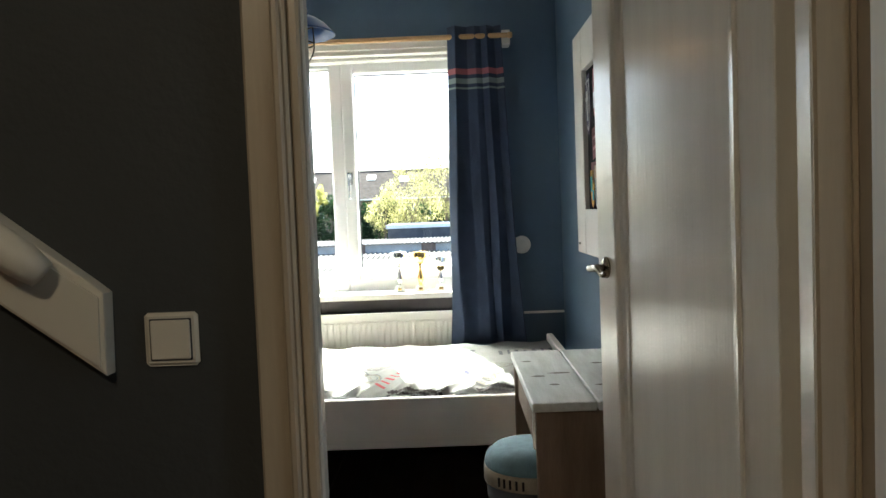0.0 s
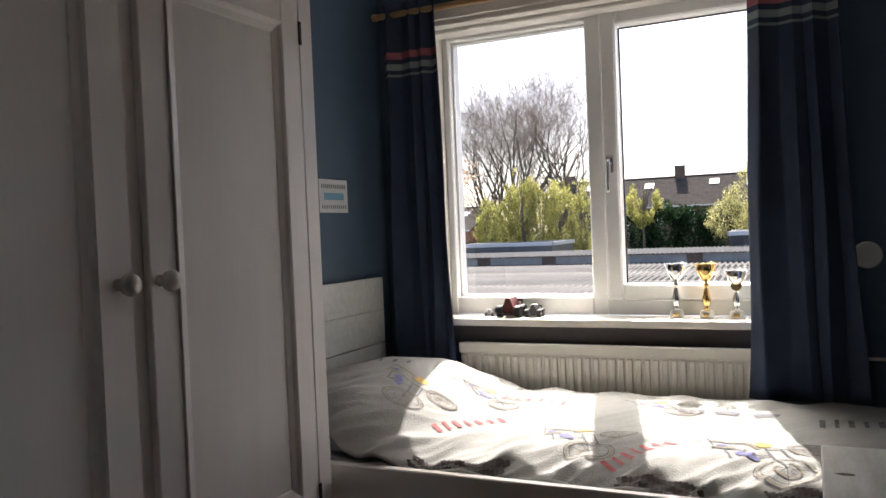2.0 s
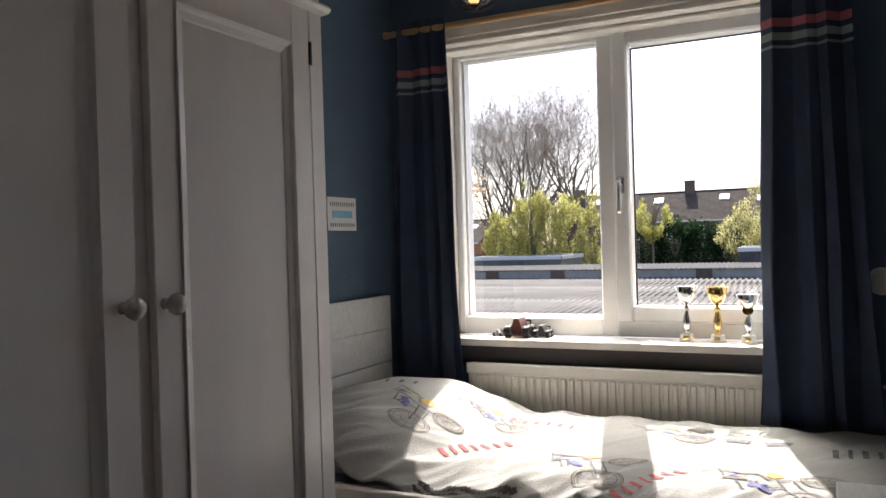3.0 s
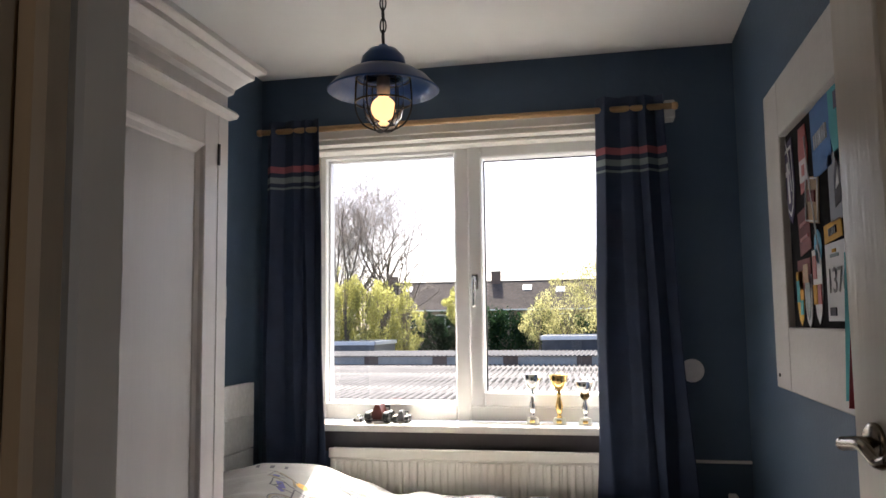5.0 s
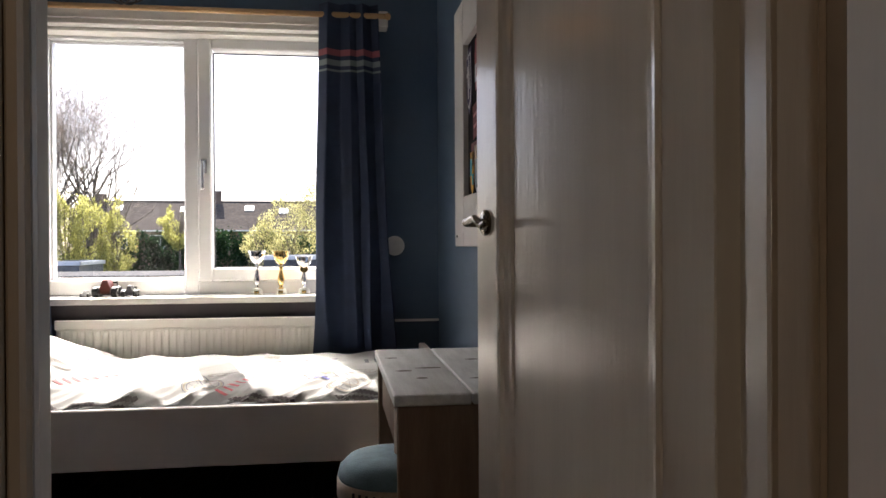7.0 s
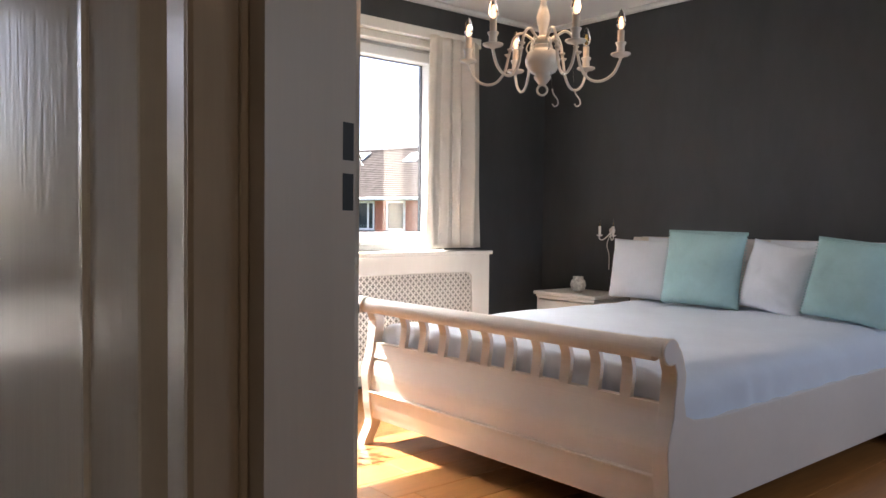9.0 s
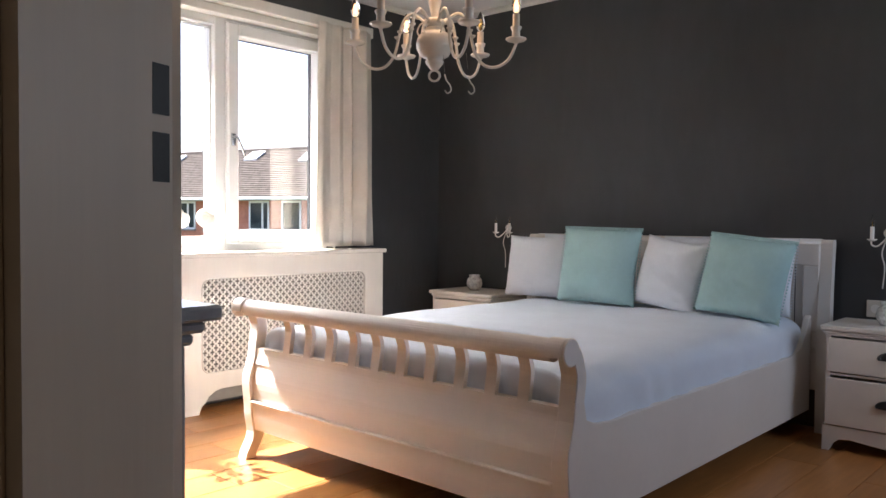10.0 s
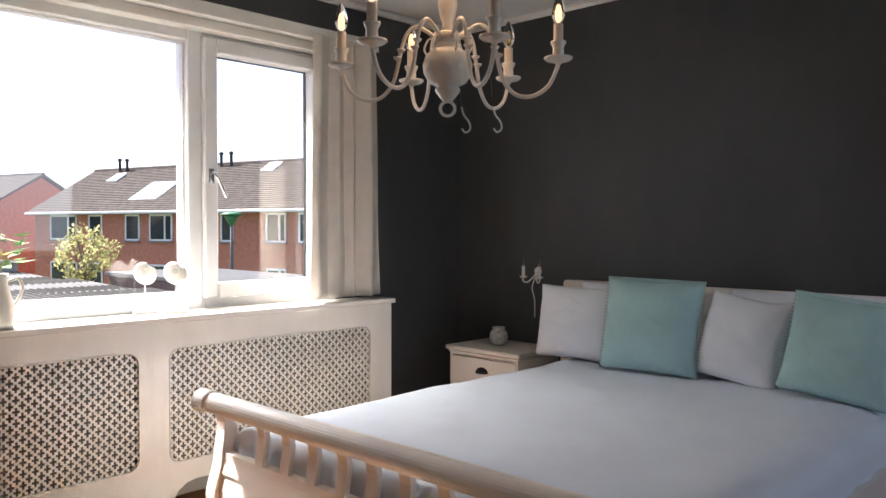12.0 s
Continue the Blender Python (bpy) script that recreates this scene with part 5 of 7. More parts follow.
def curved_board(z0, z1, y0, y1, t, n=10, bm=None, off=0.0):
    zs = [z0 + (z1 - z0) * k / n for k in range(n + 1)]
    outline = [(sleigh_line(z) + off, z) for z in zs] + [(sleigh_line(z) + off + t, z) for z in zs[::-1]]
    bm = bm or bmesh.new()
    verts = [[bm.verts.new((x, y, z)) for x, z in outline] for y in (y0, y1)]
    fs = [bm.faces.new(verts[0]), bm.faces.new(verts[1][::-1])]
    m = len(outline)
    fs += [bm.faces.new((verts[0][i], verts[1][i], verts[1][(i + 1) % m], verts[0][(i + 1) % m])) for i in range(m)]
    bmesh.ops.recalc_face_normals(bm, faces=fs)
    return bm


sleigh = thing("sleigh_bed", (3.45, 2.70, 0), "white painted wooden sleigh bed with a slatted scrolled footboard", "bed")
for y in (BY0, BY1 - 0.058):
    ks = [k / 24 for k in range(25)]
    left = [(sleigh_line(0.64 * k) - 0.006, 0.64 * k) for k in ks]
    wide = [0.050 + 0.045 * max(0, math.sin(math.pi * min(1, (k - 0.15) / 0.6))) if k > 0.15 else 0.050 for k in ks]
    right = [(a + w, z) for (a, z), w in zip(left, wide)]
    top = [(2.352 + 0.040 * math.cos(radians(a)), 0.632 + 0.040 * math.sin(radians(a))) for a in range(-10, 215, 15)]
    bm = bmesh.new()
    vs = [[bm.verts.new((x, yy, z)) for x, z in right + top + left[::-1]] for yy in (y, y + 0.058)]
    bm.faces.new(vs[0])
    bm.faces.new(vs[1][::-1])
    m = len(vs[0])
    for i in range(m):
        bm.faces.new((vs[0][i], vs[1][i], vs[1][(i + 1) % m], vs[0][(i + 1) % m]))
    bmesh.ops.recalc_face_normals(bm, faces=bm.faces)
    rim = [e for f in list(bm.faces)[:2] for e in f.edges]
    bmesh.ops.bevel(bm, geom=rim, offset=0.003, segments=1, affect="EDGES")
    part("post", bm, BEDPAINT, sleigh)
part("roll", tube([(2.356, BY0 + 0.05, 0.633), (2.356, BY1 - 0.05, 0.633)], 0.034, 24), BEDPAINT, sleigh, smooth=False)
for y in (BY0 - 0.010, BY1):
    part("scroll_end", lathe([(0.0, 0.0), (0.038, 0.0), (0.041, 0.003), (0.041, 0.010), (0.0, 0.010)], (2.354, y, 0.632), 24, axis="y"), BEDPAINT, sleigh)
for y in (3.251, 3.119, 2.989, 2.855, 2.732, 2.604, 2.468, 2.334, 2.205, 2.077):
    part("slat", curved_board(0.44, 0.612, y - 0.021, y + 0.021, 0.018, 8), BEDPAINT, sleigh)
part("footboard_panel", curved_board(0.245, 0.395, BY0 + 0.058, BY1 - 0.058, 0.020, 6, off=0.008), BEDPAINT, sleigh)
part("footboard_rail", curved_board(0.397, 0.462, BY0 + 0.058, BY1 - 0.058, 0.032, 5), BEDPAINT, sleigh)
part("footboard_rail", curved_board(0.118, 0.243, BY0 + 0.058, BY1 - 0.058, 0.030, 6), BEDPAINT, sleigh)
part("footboard_rail_bead", tube([(2.366, BY0 + 0.06, 0.240), (2.366, BY1 - 0.06, 0.240)], 0.005, 8), BEDPAINT, sleigh)
for y in (BY0 + 0.008, BY1 - 0.036):
    side = [(2.44, 0.105), (4.47, 0.105), (4.47, 0.560), (4.44, 0.545), (4.40, 0.48), (4.33, 0.415), (4.20, 0.392), (2.62, 0.392), (2.52, 0.400), (2.44, 0.43)]
    part("side_rail", prism(side, "y", y, y + 0.028, 0.003), BEDPAINT, sleigh)
HX = 4.462
for y in (1.815, 3.525):
    hp = [(HX, 0.0), (HX - 0.005, 0.30), (HX + 0.006, 0.60), (HX + 0.022, 0.80), (HX + 0.030, 0.885), (HX + 0.024, 0.905), (HX + 0.035, 0.925), (HX + 0.075, 0.925), (HX + 0.082, 0.90), (HX + 0.075, 0.87), (HX + 0.062, 0.70), (HX + 0.050, 0.0)]
    bm = bmesh.new()
    vs = [[bm.verts.new((px, yy, pz)) for px, pz in hp] for yy in (y, y + 0.055)]
    bm.faces.new(vs[0]); bm.faces.new(vs[1][::-1])
    for i in range(len(hp)):
        bm.faces.new((vs[0][i], vs[1][i], vs[1][(i + 1) % len(hp)], vs[0][(i + 1) % len(hp)]))
    bmesh.ops.recalc_face_normals(bm, faces=bm.faces)
    part("headboard_post", bm, BEDPAINT, sleigh)
part("headboard_panel", box((HX + 0.028, 1.870, 0.20), (HX + 0.045, 3.525, 0.80)), BEDPAINT, sleigh)
part("headboard_rail", boxes(((HX + 0.015, 1.870, 0.800), (HX + 0.062, 3.525, 0.905)), ((HX + 0.015, 1.870, 0.40), (HX + 0.055, 3.525, 0.48)), *[((HX + 0.015, y, 0.48), (HX + 0.05, y + 0.075, 0.80)) for y in (1.870, 2.36, 2.66, 2.96, 3.45)], bev=0.004), BEDPAINT, sleigh)
part("headboard_roll", tube([(HX + 0.052, 1.870, 0.905), (HX + 0.052, 3.525, 0.905)], 0.024, 16), BEDPAINT, sleigh, smooth=True)
part("panel_grooves", boxes(*[((HX + 0.0262, y, 0.48), (HX + 0.0282, y + 0.004, 0.80)) for y in [1.98 + 0.08 * k for k in range(19)]]), GREYPRINT, sleigh)
part("base", boxes(((2.47, BY0 + 0.04, 0.13), (4.45, BY1 - 0.04, 0.20))), DARKWOOD, sleigh)

mat2 = solid("mattress", box((2.475, BY0 + 0.045, 0.201), (4.455, BY1 - 0.042, 0.50), 0.035, seg=3), SHEET, "thick white mattress of the sleigh bed", "mattress")


def spread_point(u, v):
    """The white bedspread: flat on top, its sides hanging down, its end tucked in behind the slats in loose folds."""
    w = (BY1 - BY0) - 0.070
    s = (v - 0.5) * 1.22
    over = max(0.0, abs(s) - 0.40)
    side = 1 if s > 0 else -1
    flat = min(abs(s), 0.40)
    y = 2.70 + side * (flat * w + 0.155 * math.sin(min(1, over / 0.15) * math.pi / 2))
    drop = 0.19 * (over / 0.21) ** 2.2
    way = 2.125 * u                      # along the cloth from its tucked end
    if way < 0.16:
        k = 1 - way / 0.16
        fold = noise.noise(Vector((y * 9, k * 1.5, 4))) * 0.6 + noise.noise(Vector((y * 24, k * 2.2, 7))) * 0.35
        x = 2.452 - 0.014 * math.sin(k * math.pi) + 0.055 * fold * k ** 0.6
        low = 0.155 * k ** 1.15
    else:
        x, low = 2.448 + (way - 0.16) * 0.9985, 0.0
        low = 0.006 * math.exp(-(way - 0.16) / 0.03)
    n = noise.noise(Vector((x * 2.0, y * 2.0, 2)))
    pull = noise.noise(Vector((x * 3.0 + y * 1.5, y * 9, 6))) * 0.004 * math.exp(-max(0.0, x - 2.45) / 0.35)
    z = 0.545 + 0.010 * n + 0.004 * noise.noise(Vector((x * 7, y * 7, 3))) + pull - low
    crease = 0.010 * math.sin(30 * x + 5 * noise.noise(Vector((x * 2, v * 3, 5)))) * min(1, drop / 0.06)
    z -= drop * (1 + 0.10 * math.sin(5 * x + 1.0) + 0.05 * math.sin(13 * x)) * (1 if way > 0.16 else way / 0.16)
    return Vector((x, y + side * crease * 0.6, z))


spread = thing("bedspread", (3.45, 2.70, 0.50), "plain white cotton bedspread, tucked in at the foot", "bedspread")
cl = part("cloth", sheet(spread_point, 200, 130), SPREAD, spread, smooth=True)
thick(cl, 0.010, 1.0)
part("stitching", tube([(4.20, 2.02 + 0.05 * k, spread_point(0.885, 0.5 + (2.02 + 0.05 * k - 2.70) / (1.22 * 1.55)).z + 0.004) for k in range(28)], 0.002, 5), MARBLE, spread)


def cushion(size, depth, mat, label, at, turn, lean, tilt=0.0, height=None, seed=0, fringe=False, peak=0.0):
    """A filled square cushion standing on its lower edge; built flat in its own space, facing -x."""
    c = thing("cushion", (0, 0, 0), label, "cushion", "cushions against the headboard")
    h = height or size
    n = 26
    bm = bmesh.new()
    grids = []
    for s in (-1, 1):
        g = []
        for i in range(n + 1):
            row = []
            for j in range(n + 1):
                u, v = 2 * i / n - 1, 2 * j / n - 1
                pin = 1 - 0.040 * (1 - u * u) * (v * v) ** 3, 1 - 0.050 * (1 - v * v) * (u * u) ** 3
                f = max(0.0, (1 - abs(u) ** 2.6) * (1 - abs(v) ** 2.6)) ** 0.62
                wr = 0.012 * noise.noise(Vector((u * 2.2 + seed, v * 2.2, s * 3.0 + seed))) + 0.012 * (0.3 - abs(noise.noise(Vector((u * 3 + v * 1.5 + seed, v * 4 - u * 2, seed)))))
                x = s * (depth / 2 * f + wr * f)
                row.append(bm.verts.new((x, u * size / 2 * pin[1], h / 2 + v * h / 2 * pin[0] + peak * (max(0, -u) * max(0, v)) ** 3)))
            g.append(row)
        grids.append(g)
        for i in range(n):
            for j in range(n):
                bm.faces.new((g[i][j], g[i + 1][j], g[i + 1][j + 1], g[i][j + 1]))
    bmesh.ops.remove_doubles(bm, verts=bm.verts, dist=0.0008)
    bmesh.ops.recalc_face_normals(bm, faces=bm.faces)
    part("cover", bm, mat, c, smooth=True)
    if fringe:
        fr = bmesh.new()
        for k in range(52):
            t = -1 + 2 * k / 51
            for y, z, dy, dz in ((t * size / 2, h, 0, 1), (size / 2 * (1 if k % 2 else -1), h / 2 + t * h / 2, (1 if k % 2 else -1), 0)):
                box((-0.0015, y - 0.003, z - 0.003 - 0.004 * dz), (0.0015, y + 0.003, z + 0.006 * dz + 0.003), bm=fr)
        part("fringe", fr, mat, c)
    c.matrix_basis = pose(*at, tilt, lean, turn)
    return c


# back row, then front row
cushion(0.52, 0.13, PILLOW_W, "white square cushion leaning on the headboard", (4.40, 3.18, 0.558), 4, 12, 0, 0.38, seed=7)
cushion(0.52, 0.13, PILLOW_W, "white square cushion leaning on the headboard", (4.40, 2.42, 0.558), -3, 12, 0, 0.38, seed=8)
cushion(0.50, 0.13, PILLOW_W, "white square cushion leaning on the headboard", (4.36, 2.20, 0.558), -6, 12, 0, 0.37, seed=9, fringe=True)
cushion(0.44, 0.17, PILLOW_W, "white linen cushion standing upright beside the green one", (4.235, 3.335, 0.560), 8, 10, 1, 0.360, seed=1)
cushion(0.45, 0.18, PILLOW_G, "sea-green linen cushion with a fringed edge", (4.150, 2.905, 0.562), 6, 12, 1, 0.412, seed=2, fringe=True)
cushion(0.37, 0.17, PILLOW_W, "white linen cushion with one corner pulled up", (4.205, 2.540, 0.560), -2, 13, 9, 0.365, seed=3, peak=0.035)
cushion(0.41, 0.18, PILLOW_G, "sea-green linen cushion leaning back and slightly turned", (4.115, 2.130, 0.562), 0, 16, 6, 0.385, seed=4, fringe=True)


def cup_pull(bm, y, z, x):
    """A half shell, open below, with a rolled lip."""
    n, m = 14, 6
    rows = []
    for i in range(n + 1):
        a = math.pi * i / n
        rows.append([bm.verts.new((x - 0.001 - 0.024 * math.sin(math.pi / 2 * j / m) * math.sin(a) ** 0.6, y + 0.042 * math.cos(a) * (1 - 0.10 * j / m), z + 0.030 * math.sin(a) * math.cos(math.pi / 2 * j / m) - 0.004)) for j in range(m + 1)])
    for a, b in zip(rows, rows[1:]):
        for j in range(m):
            bm.faces.new((a[j], b[j], b[j + 1], a[j + 1]))
    tube([r[m].co.copy() for r in rows], 0.0016, 5, bm)
    tube([r[0].co.copy() for r in rows], 0.0016, 5, bm)


def nightstand(y0, y1, open_gap):
    n = thing("nightstand", (4.38, (y0 + y1) / 2, 0), "white painted nightstand with two drawers and shell pulls", "nightstand", "nightstands beside the sleigh bed")
    x0, x1 = 4.205, 4.565
    part("top", boxes(((x0 - 0.020, y0, 0.532), (x1, y1, 0.555)), ((x0 - 0.008, y0 + 0.012, 0.518), (x1, y1 - 0.012, 0.531)), bev=0.005), BEDPAINT, n)
    part("body", boxes(((x0, y0 + 0.022, 0.09), (x1, y0 + 0.042, 0.517)), ((x0, y1 - 0.042, 0.09), (x1, y1 - 0.022, 0.517)), ((x0 + 0.30, y0 + 0.042, 0.09), (x1, y1 - 0.042, 0.517)),
                       ((x0 + 0.004, y0 + 0.042, 0.335), (x0 + 0.30, y1 - 0.042, 0.345)), ((x0, y0 + 0.042, 0.508), (x1, y1 - 0.042, 0.517))), BEDPAINT, n)
    a = [(y0 + 0.016, 0.112), (y0 + 0.016, 0.0), (y0 + 0.045, 0.0), (y0 + 0.062, 0.035), (y0 + 0.085, 0.055), (y0 + 0.13, 0.060), ((y0 + y1) / 2, 0.045), (y1 - 0.13, 0.060), (y1 - 0.085, 0.055), (y1 - 0.062, 0.035), (y1 - 0.045, 0.0), (y1 - 0.016, 0.0), (y1 - 0.016, 0.112)]
    part("apron", prism(a, "x", x0 - 0.010, x0 + 0.012, 0.002), BEDPAINT, n)
    for yy in (y0 + 0.018, y1 - 0.038):
        part("foot", prism([(x0 + 0.013, 0.09), (x0 + 0.013, 0.0), (x0 + 0.035, 0.0), (x0 + 0.07, 0.05), (x1 - 0.07, 0.05), (x1 - 0.03, 0.0), (x1, 0.0), (x1, 0.09)], "y", yy, yy + 0.02), BEDPAINT, n)
    for z0, z1, out in ((0.350, 0.500, 0.0), (0.118, 0.325, open_gap)):
        d = new("drawer")
        d.parent = n
        part("front", box((x0 - 0.006 - out, y0 + 0.030, z0), (x0 + 0.012 - out, y1 - 0.030, z1), 0.003), BEDPAINT, d)
        if out:
            part("drawer_side", boxes(((x0 + 0.012 - out, y0 + 0.05, z0 + 0.01), (x0 + 0.2, y0 + 0.06, z1 - 0.03)), ((x0 + 0.012 - out, y1 - 0.06, z0 + 0.01), (x0 + 0.2, y1 - 0.05, z1 - 0.03))), BEDPAINT, d)
        bm = bmesh.new()
        cup_pull(bm, (y0 + y1) / 2, (z0 + z1) / 2 + 0.005, x0 - 0.006 - out)
        part("pull", bm, IRON, d, "dark metal shell pull", smooth=True)
    return n


nightstand(3.640, 4.160, 0.0)
nightstand(1.235, 1.775, 0.012)
pot = thing("pot", (4.375, 3.93, 0.5555), "small silver-white crackled glass tea-light pot", "pot")
part("body", lathe([(0.0, 0.556), (0.028, 0.556), (0.046, 0.575), (0.052, 0.60), (0.046, 0.628), (0.034, 0.642), (0.037, 0.656), (0.033, 0.656), (0.028, 0.642), (0.0, 0.60)], (4.375, 3.93, 0), 28), material("crackled_glaze", (0.52, 0.52, 0.50), 0.25, vary=0.35, scale=60, bump=0.6, bump_scale=120), pot, smooth=True)
vase = thing("vase", (4.36, 1.545, 0.5555), "small round silver-white ribbed glass tea-light pot", "pot")
part("body", lathe([(0.0, 0.556), (0.028, 0.556), (0.044, 0.575), (0.050, 0.600), (0.044, 0.628), (0.030, 0.642), (0.031, 0.662), (0.027, 0.662), (0.026, 0.645), (0.0, 0.60)], (4.36, 1.545, 0), 28), material("patterned_glaze", (0.55, 0.56, 0.56), 0.2, vary=0.4, scale=80, bump=0.8, bump_scale=150), vase, smooth=True)
for y in (1.645, 3.72):
    so = thing("wall_socket", (4.575, y, 0.57), "white plastic wall socket beside the nightstand", "wall socket", "wall sockets beside the sleigh bed")
    part("plate", box((4.571, y - 0.04, 0.565), (4.5805, y + 0.04, 0.645), 0.003), SWITCH, so)
    part("recess", lathe([(0.0, 0.0), (0.019, 0.0), (0.021, -0.002), (0.0, -0.0022)], (4.5712, y, 0.605), 20, axis="x"), CERAMIC, so)


def sconce(y):
    s = thing("wall_sconce", (4.57, y, 0.93), "white metal wall sconce with two candle lamps", "wall sconce", "candle sconces over the nightstands")
    part("backplate", lathe([(0.0, 0.0), (0.024, 0.0), (0.020, -0.010), (0.0, -0.014)], (4.58, y, 0.96), 20, axis="x"), WHITE, s, smooth=True)
    for side in (-1, 1):
        yy = y + side * 0.055
        a = new("arm")
        a.parent = s
        part("scroll", tube(smooth_line([(4.568, y, 0.955), (4.545, y + side * 0.012, 0.925), (4.525, y + side * 0.035, 0.900), (4.515, yy, 0.905), (4.515, yy + side * 0.004, 0.925)], 5), 0.004, 8), WHITE, a, smooth=True)
        part("drip_plate", lathe([(0.0, 0.922), (0.010, 0.922), (0.022, 0.930), (0.022, 0.933), (0.0, 0.930)], (4.515, yy, 0), 18), WHITE, a, smooth=True)
        part("candle", lathe([(0.0, 0.930), (0.009, 0.930), (0.009, 0.990), (0.0, 0.990)], (4.515, yy, 0), 14), WHITE, a)
        part("bulb", lathe([(0.006, 0.990), (0.010, 1.003), (0.009, 1.018), (0.004, 1.035), (0.0, 1.045)], (4.515, yy, 0), 14), BULB_GLASS, a, "unlit candle bulb", smooth=True)
        part("filament", tube([(4.515, yy, 0.992), (4.515, yy, 1.012)], 0.0022, 6), GOLD, a)
    part("tail", tube(smooth_line([(4.568, y, 0.95), (4.55, y + 0.02, 0.87), (4.56, y + 0.01, 0.80), (4.575, y + 0.02, 0.70)], 6), 0.003, 6), WHITE, s, smooth=True)
    return s


sconce(3.815)
sconce(1.60)

# dresser by the west wall
dr = thing("dresser", (1.12, 2.6, 0), "grey painted dresser with a paler glossy top", "dresser")
part("top", boxes(((0.875, 2.055, 0.795), (1.362, 3.15, 0.826)), bev=0.006), DRESSER, dr)
part("cove", boxes(((0.875, 2.078, 0.770), (1.338, 3.13, 0.794)), ((0.875, 2.092, 0.745), (1.320, 3.12, 0.769)), bev=0.007), DRESSER, dr)
part("body", boxes(((0.875, 2.110, 0.09), (1.300, 3.10, 0.744)), bev=0.004), DRESSER_BODY, dr)
part("side_moulding", boxes(((0.90, 2.102, 0.14), (0.96, 2.111, 0.70)), ((1.24, 2.102, 0.09), (1.305, 2.111, 0.744)), ((0.96, 2.102, 0.14), (1.24, 2.111, 0.20)), ((0.96, 2.102, 0.66), (1.24, 2.111, 0.70)), bev=0.003), DRESSER_BODY, dr)
for k in range(3):
    d = new("drawer")
    d.parent = dr
    part("front", box((1.299, 2.14, 0.12 + 0.205 * k), (1.314, 3.07, 0.31 + 0.205 * k), 0.003), DRESSER_BODY, d)
    part("knob", lathe([(0.0, 0.0), (0.010, 0.0), (0.008, 0.012), (0.015, 0.020), (0.012, 0.030), (0.0, 0.032)], (1.314, 2.35, 0.215 + 0.205 * k), 14, axis="x"), IRON, d, smooth=True)
    part("knob", lathe([(0.0, 0.0), (0.010, 0.0), (0.008, 0.012), (0.015, 0.020), (0.012, 0.030), (0.0, 0.032)], (1.314, 2.86, 0.215 + 0.205 * k), 14, axis="x"), IRON, d, smooth=True)
for x, y in ((0.90, 2.13), (1.27, 2.13), (0.90, 3.08), (1.27, 3.08)):
    part("foot", lathe([(0.0, 0.0), (0.016, 0.0), (0.026, 0.03), (0.026, 0.06), (0.018, 0.09), (0.0, 0.09)], (x, y, 0), 14), DRESSER_BODY, dr, smooth=True)

# chandelier
HXC, HYC = 2.549, 2.596
RV, DV = Vector((0.687, -0.727, 0)), Vector((0.727, 0.687, 0))
ch = thing("chandelier", (HXC, HYC, 1.49), "white painted metal chandelier with six candle arms, most of them lit", "chandelier")
part("ball", lathe([(0.012, 1.530), (0.020, 1.540), (0.030, 1.552), (0.034, 1.562), (0.028, 1.568), (0.050, 1.580), (0.064, 1.605), (0.066, 1.625), (0.058, 1.650), (0.044, 1.662), (0.034, 1.668), (0.036, 1.676), (0.028, 1.684)], (HXC, HYC, 0), 36), WHITE, ch, smooth=True)
part("hub", lathe([(0.026, 1.682), (0.034, 1.686), (0.034, 1.706), (0.024, 1.712)], (HXC, HYC, 0), 28), WHITE, ch, smooth=True)
part("column", lathe([(0.016, 1.710), (0.014, 1.730), (0.022, 1.760), (0.026, 1.785), (0.018, 1.815), (0.011, 1.84), (0.018, 1.86), (0.018, 1.88), (0.030, 1.905), (0.032, 1.93), (0.014, 1.965), (0.010, 2.0), (0.010, 2.05)], (HXC, HYC, 0), 28), WHITE, ch, smooth=True)
part("ring", tube([(HXC + 0.019 * math.cos(a * math.pi / 10) * 0.687, HYC - 0.019 * math.cos(a * math.pi / 10) * 0.727, 1.512 + 0.019 * math.sin(a * math.pi / 10)) for a in range(21)], 0.0042, 8), WHITE, ch, smooth=True)
cb = bmesh.new()
for k in range(10):
    u = Vector((1, 0, 0)) if k % 2 else Vector((0, 1, 0))
    tube([Vector((HXC, HYC, 2.06 + 0.03 * k + 0.018 * math.sin(a * math.pi / 6))) + u * 0.009 * math.cos(a * math.pi / 6) for a in range(13)], 0.0028, 5, cb)
part("chain", cb, WHITE, ch)
part("ceiling_rose", lathe([(0.008, CEIL - 0.06), (0.03, CEIL - 0.055), (0.05, CEIL - 0.02), (0.055, CEIL), (0.0, CEIL)], (HXC, HYC, 0), 28), WHITE, ch, smooth=True)
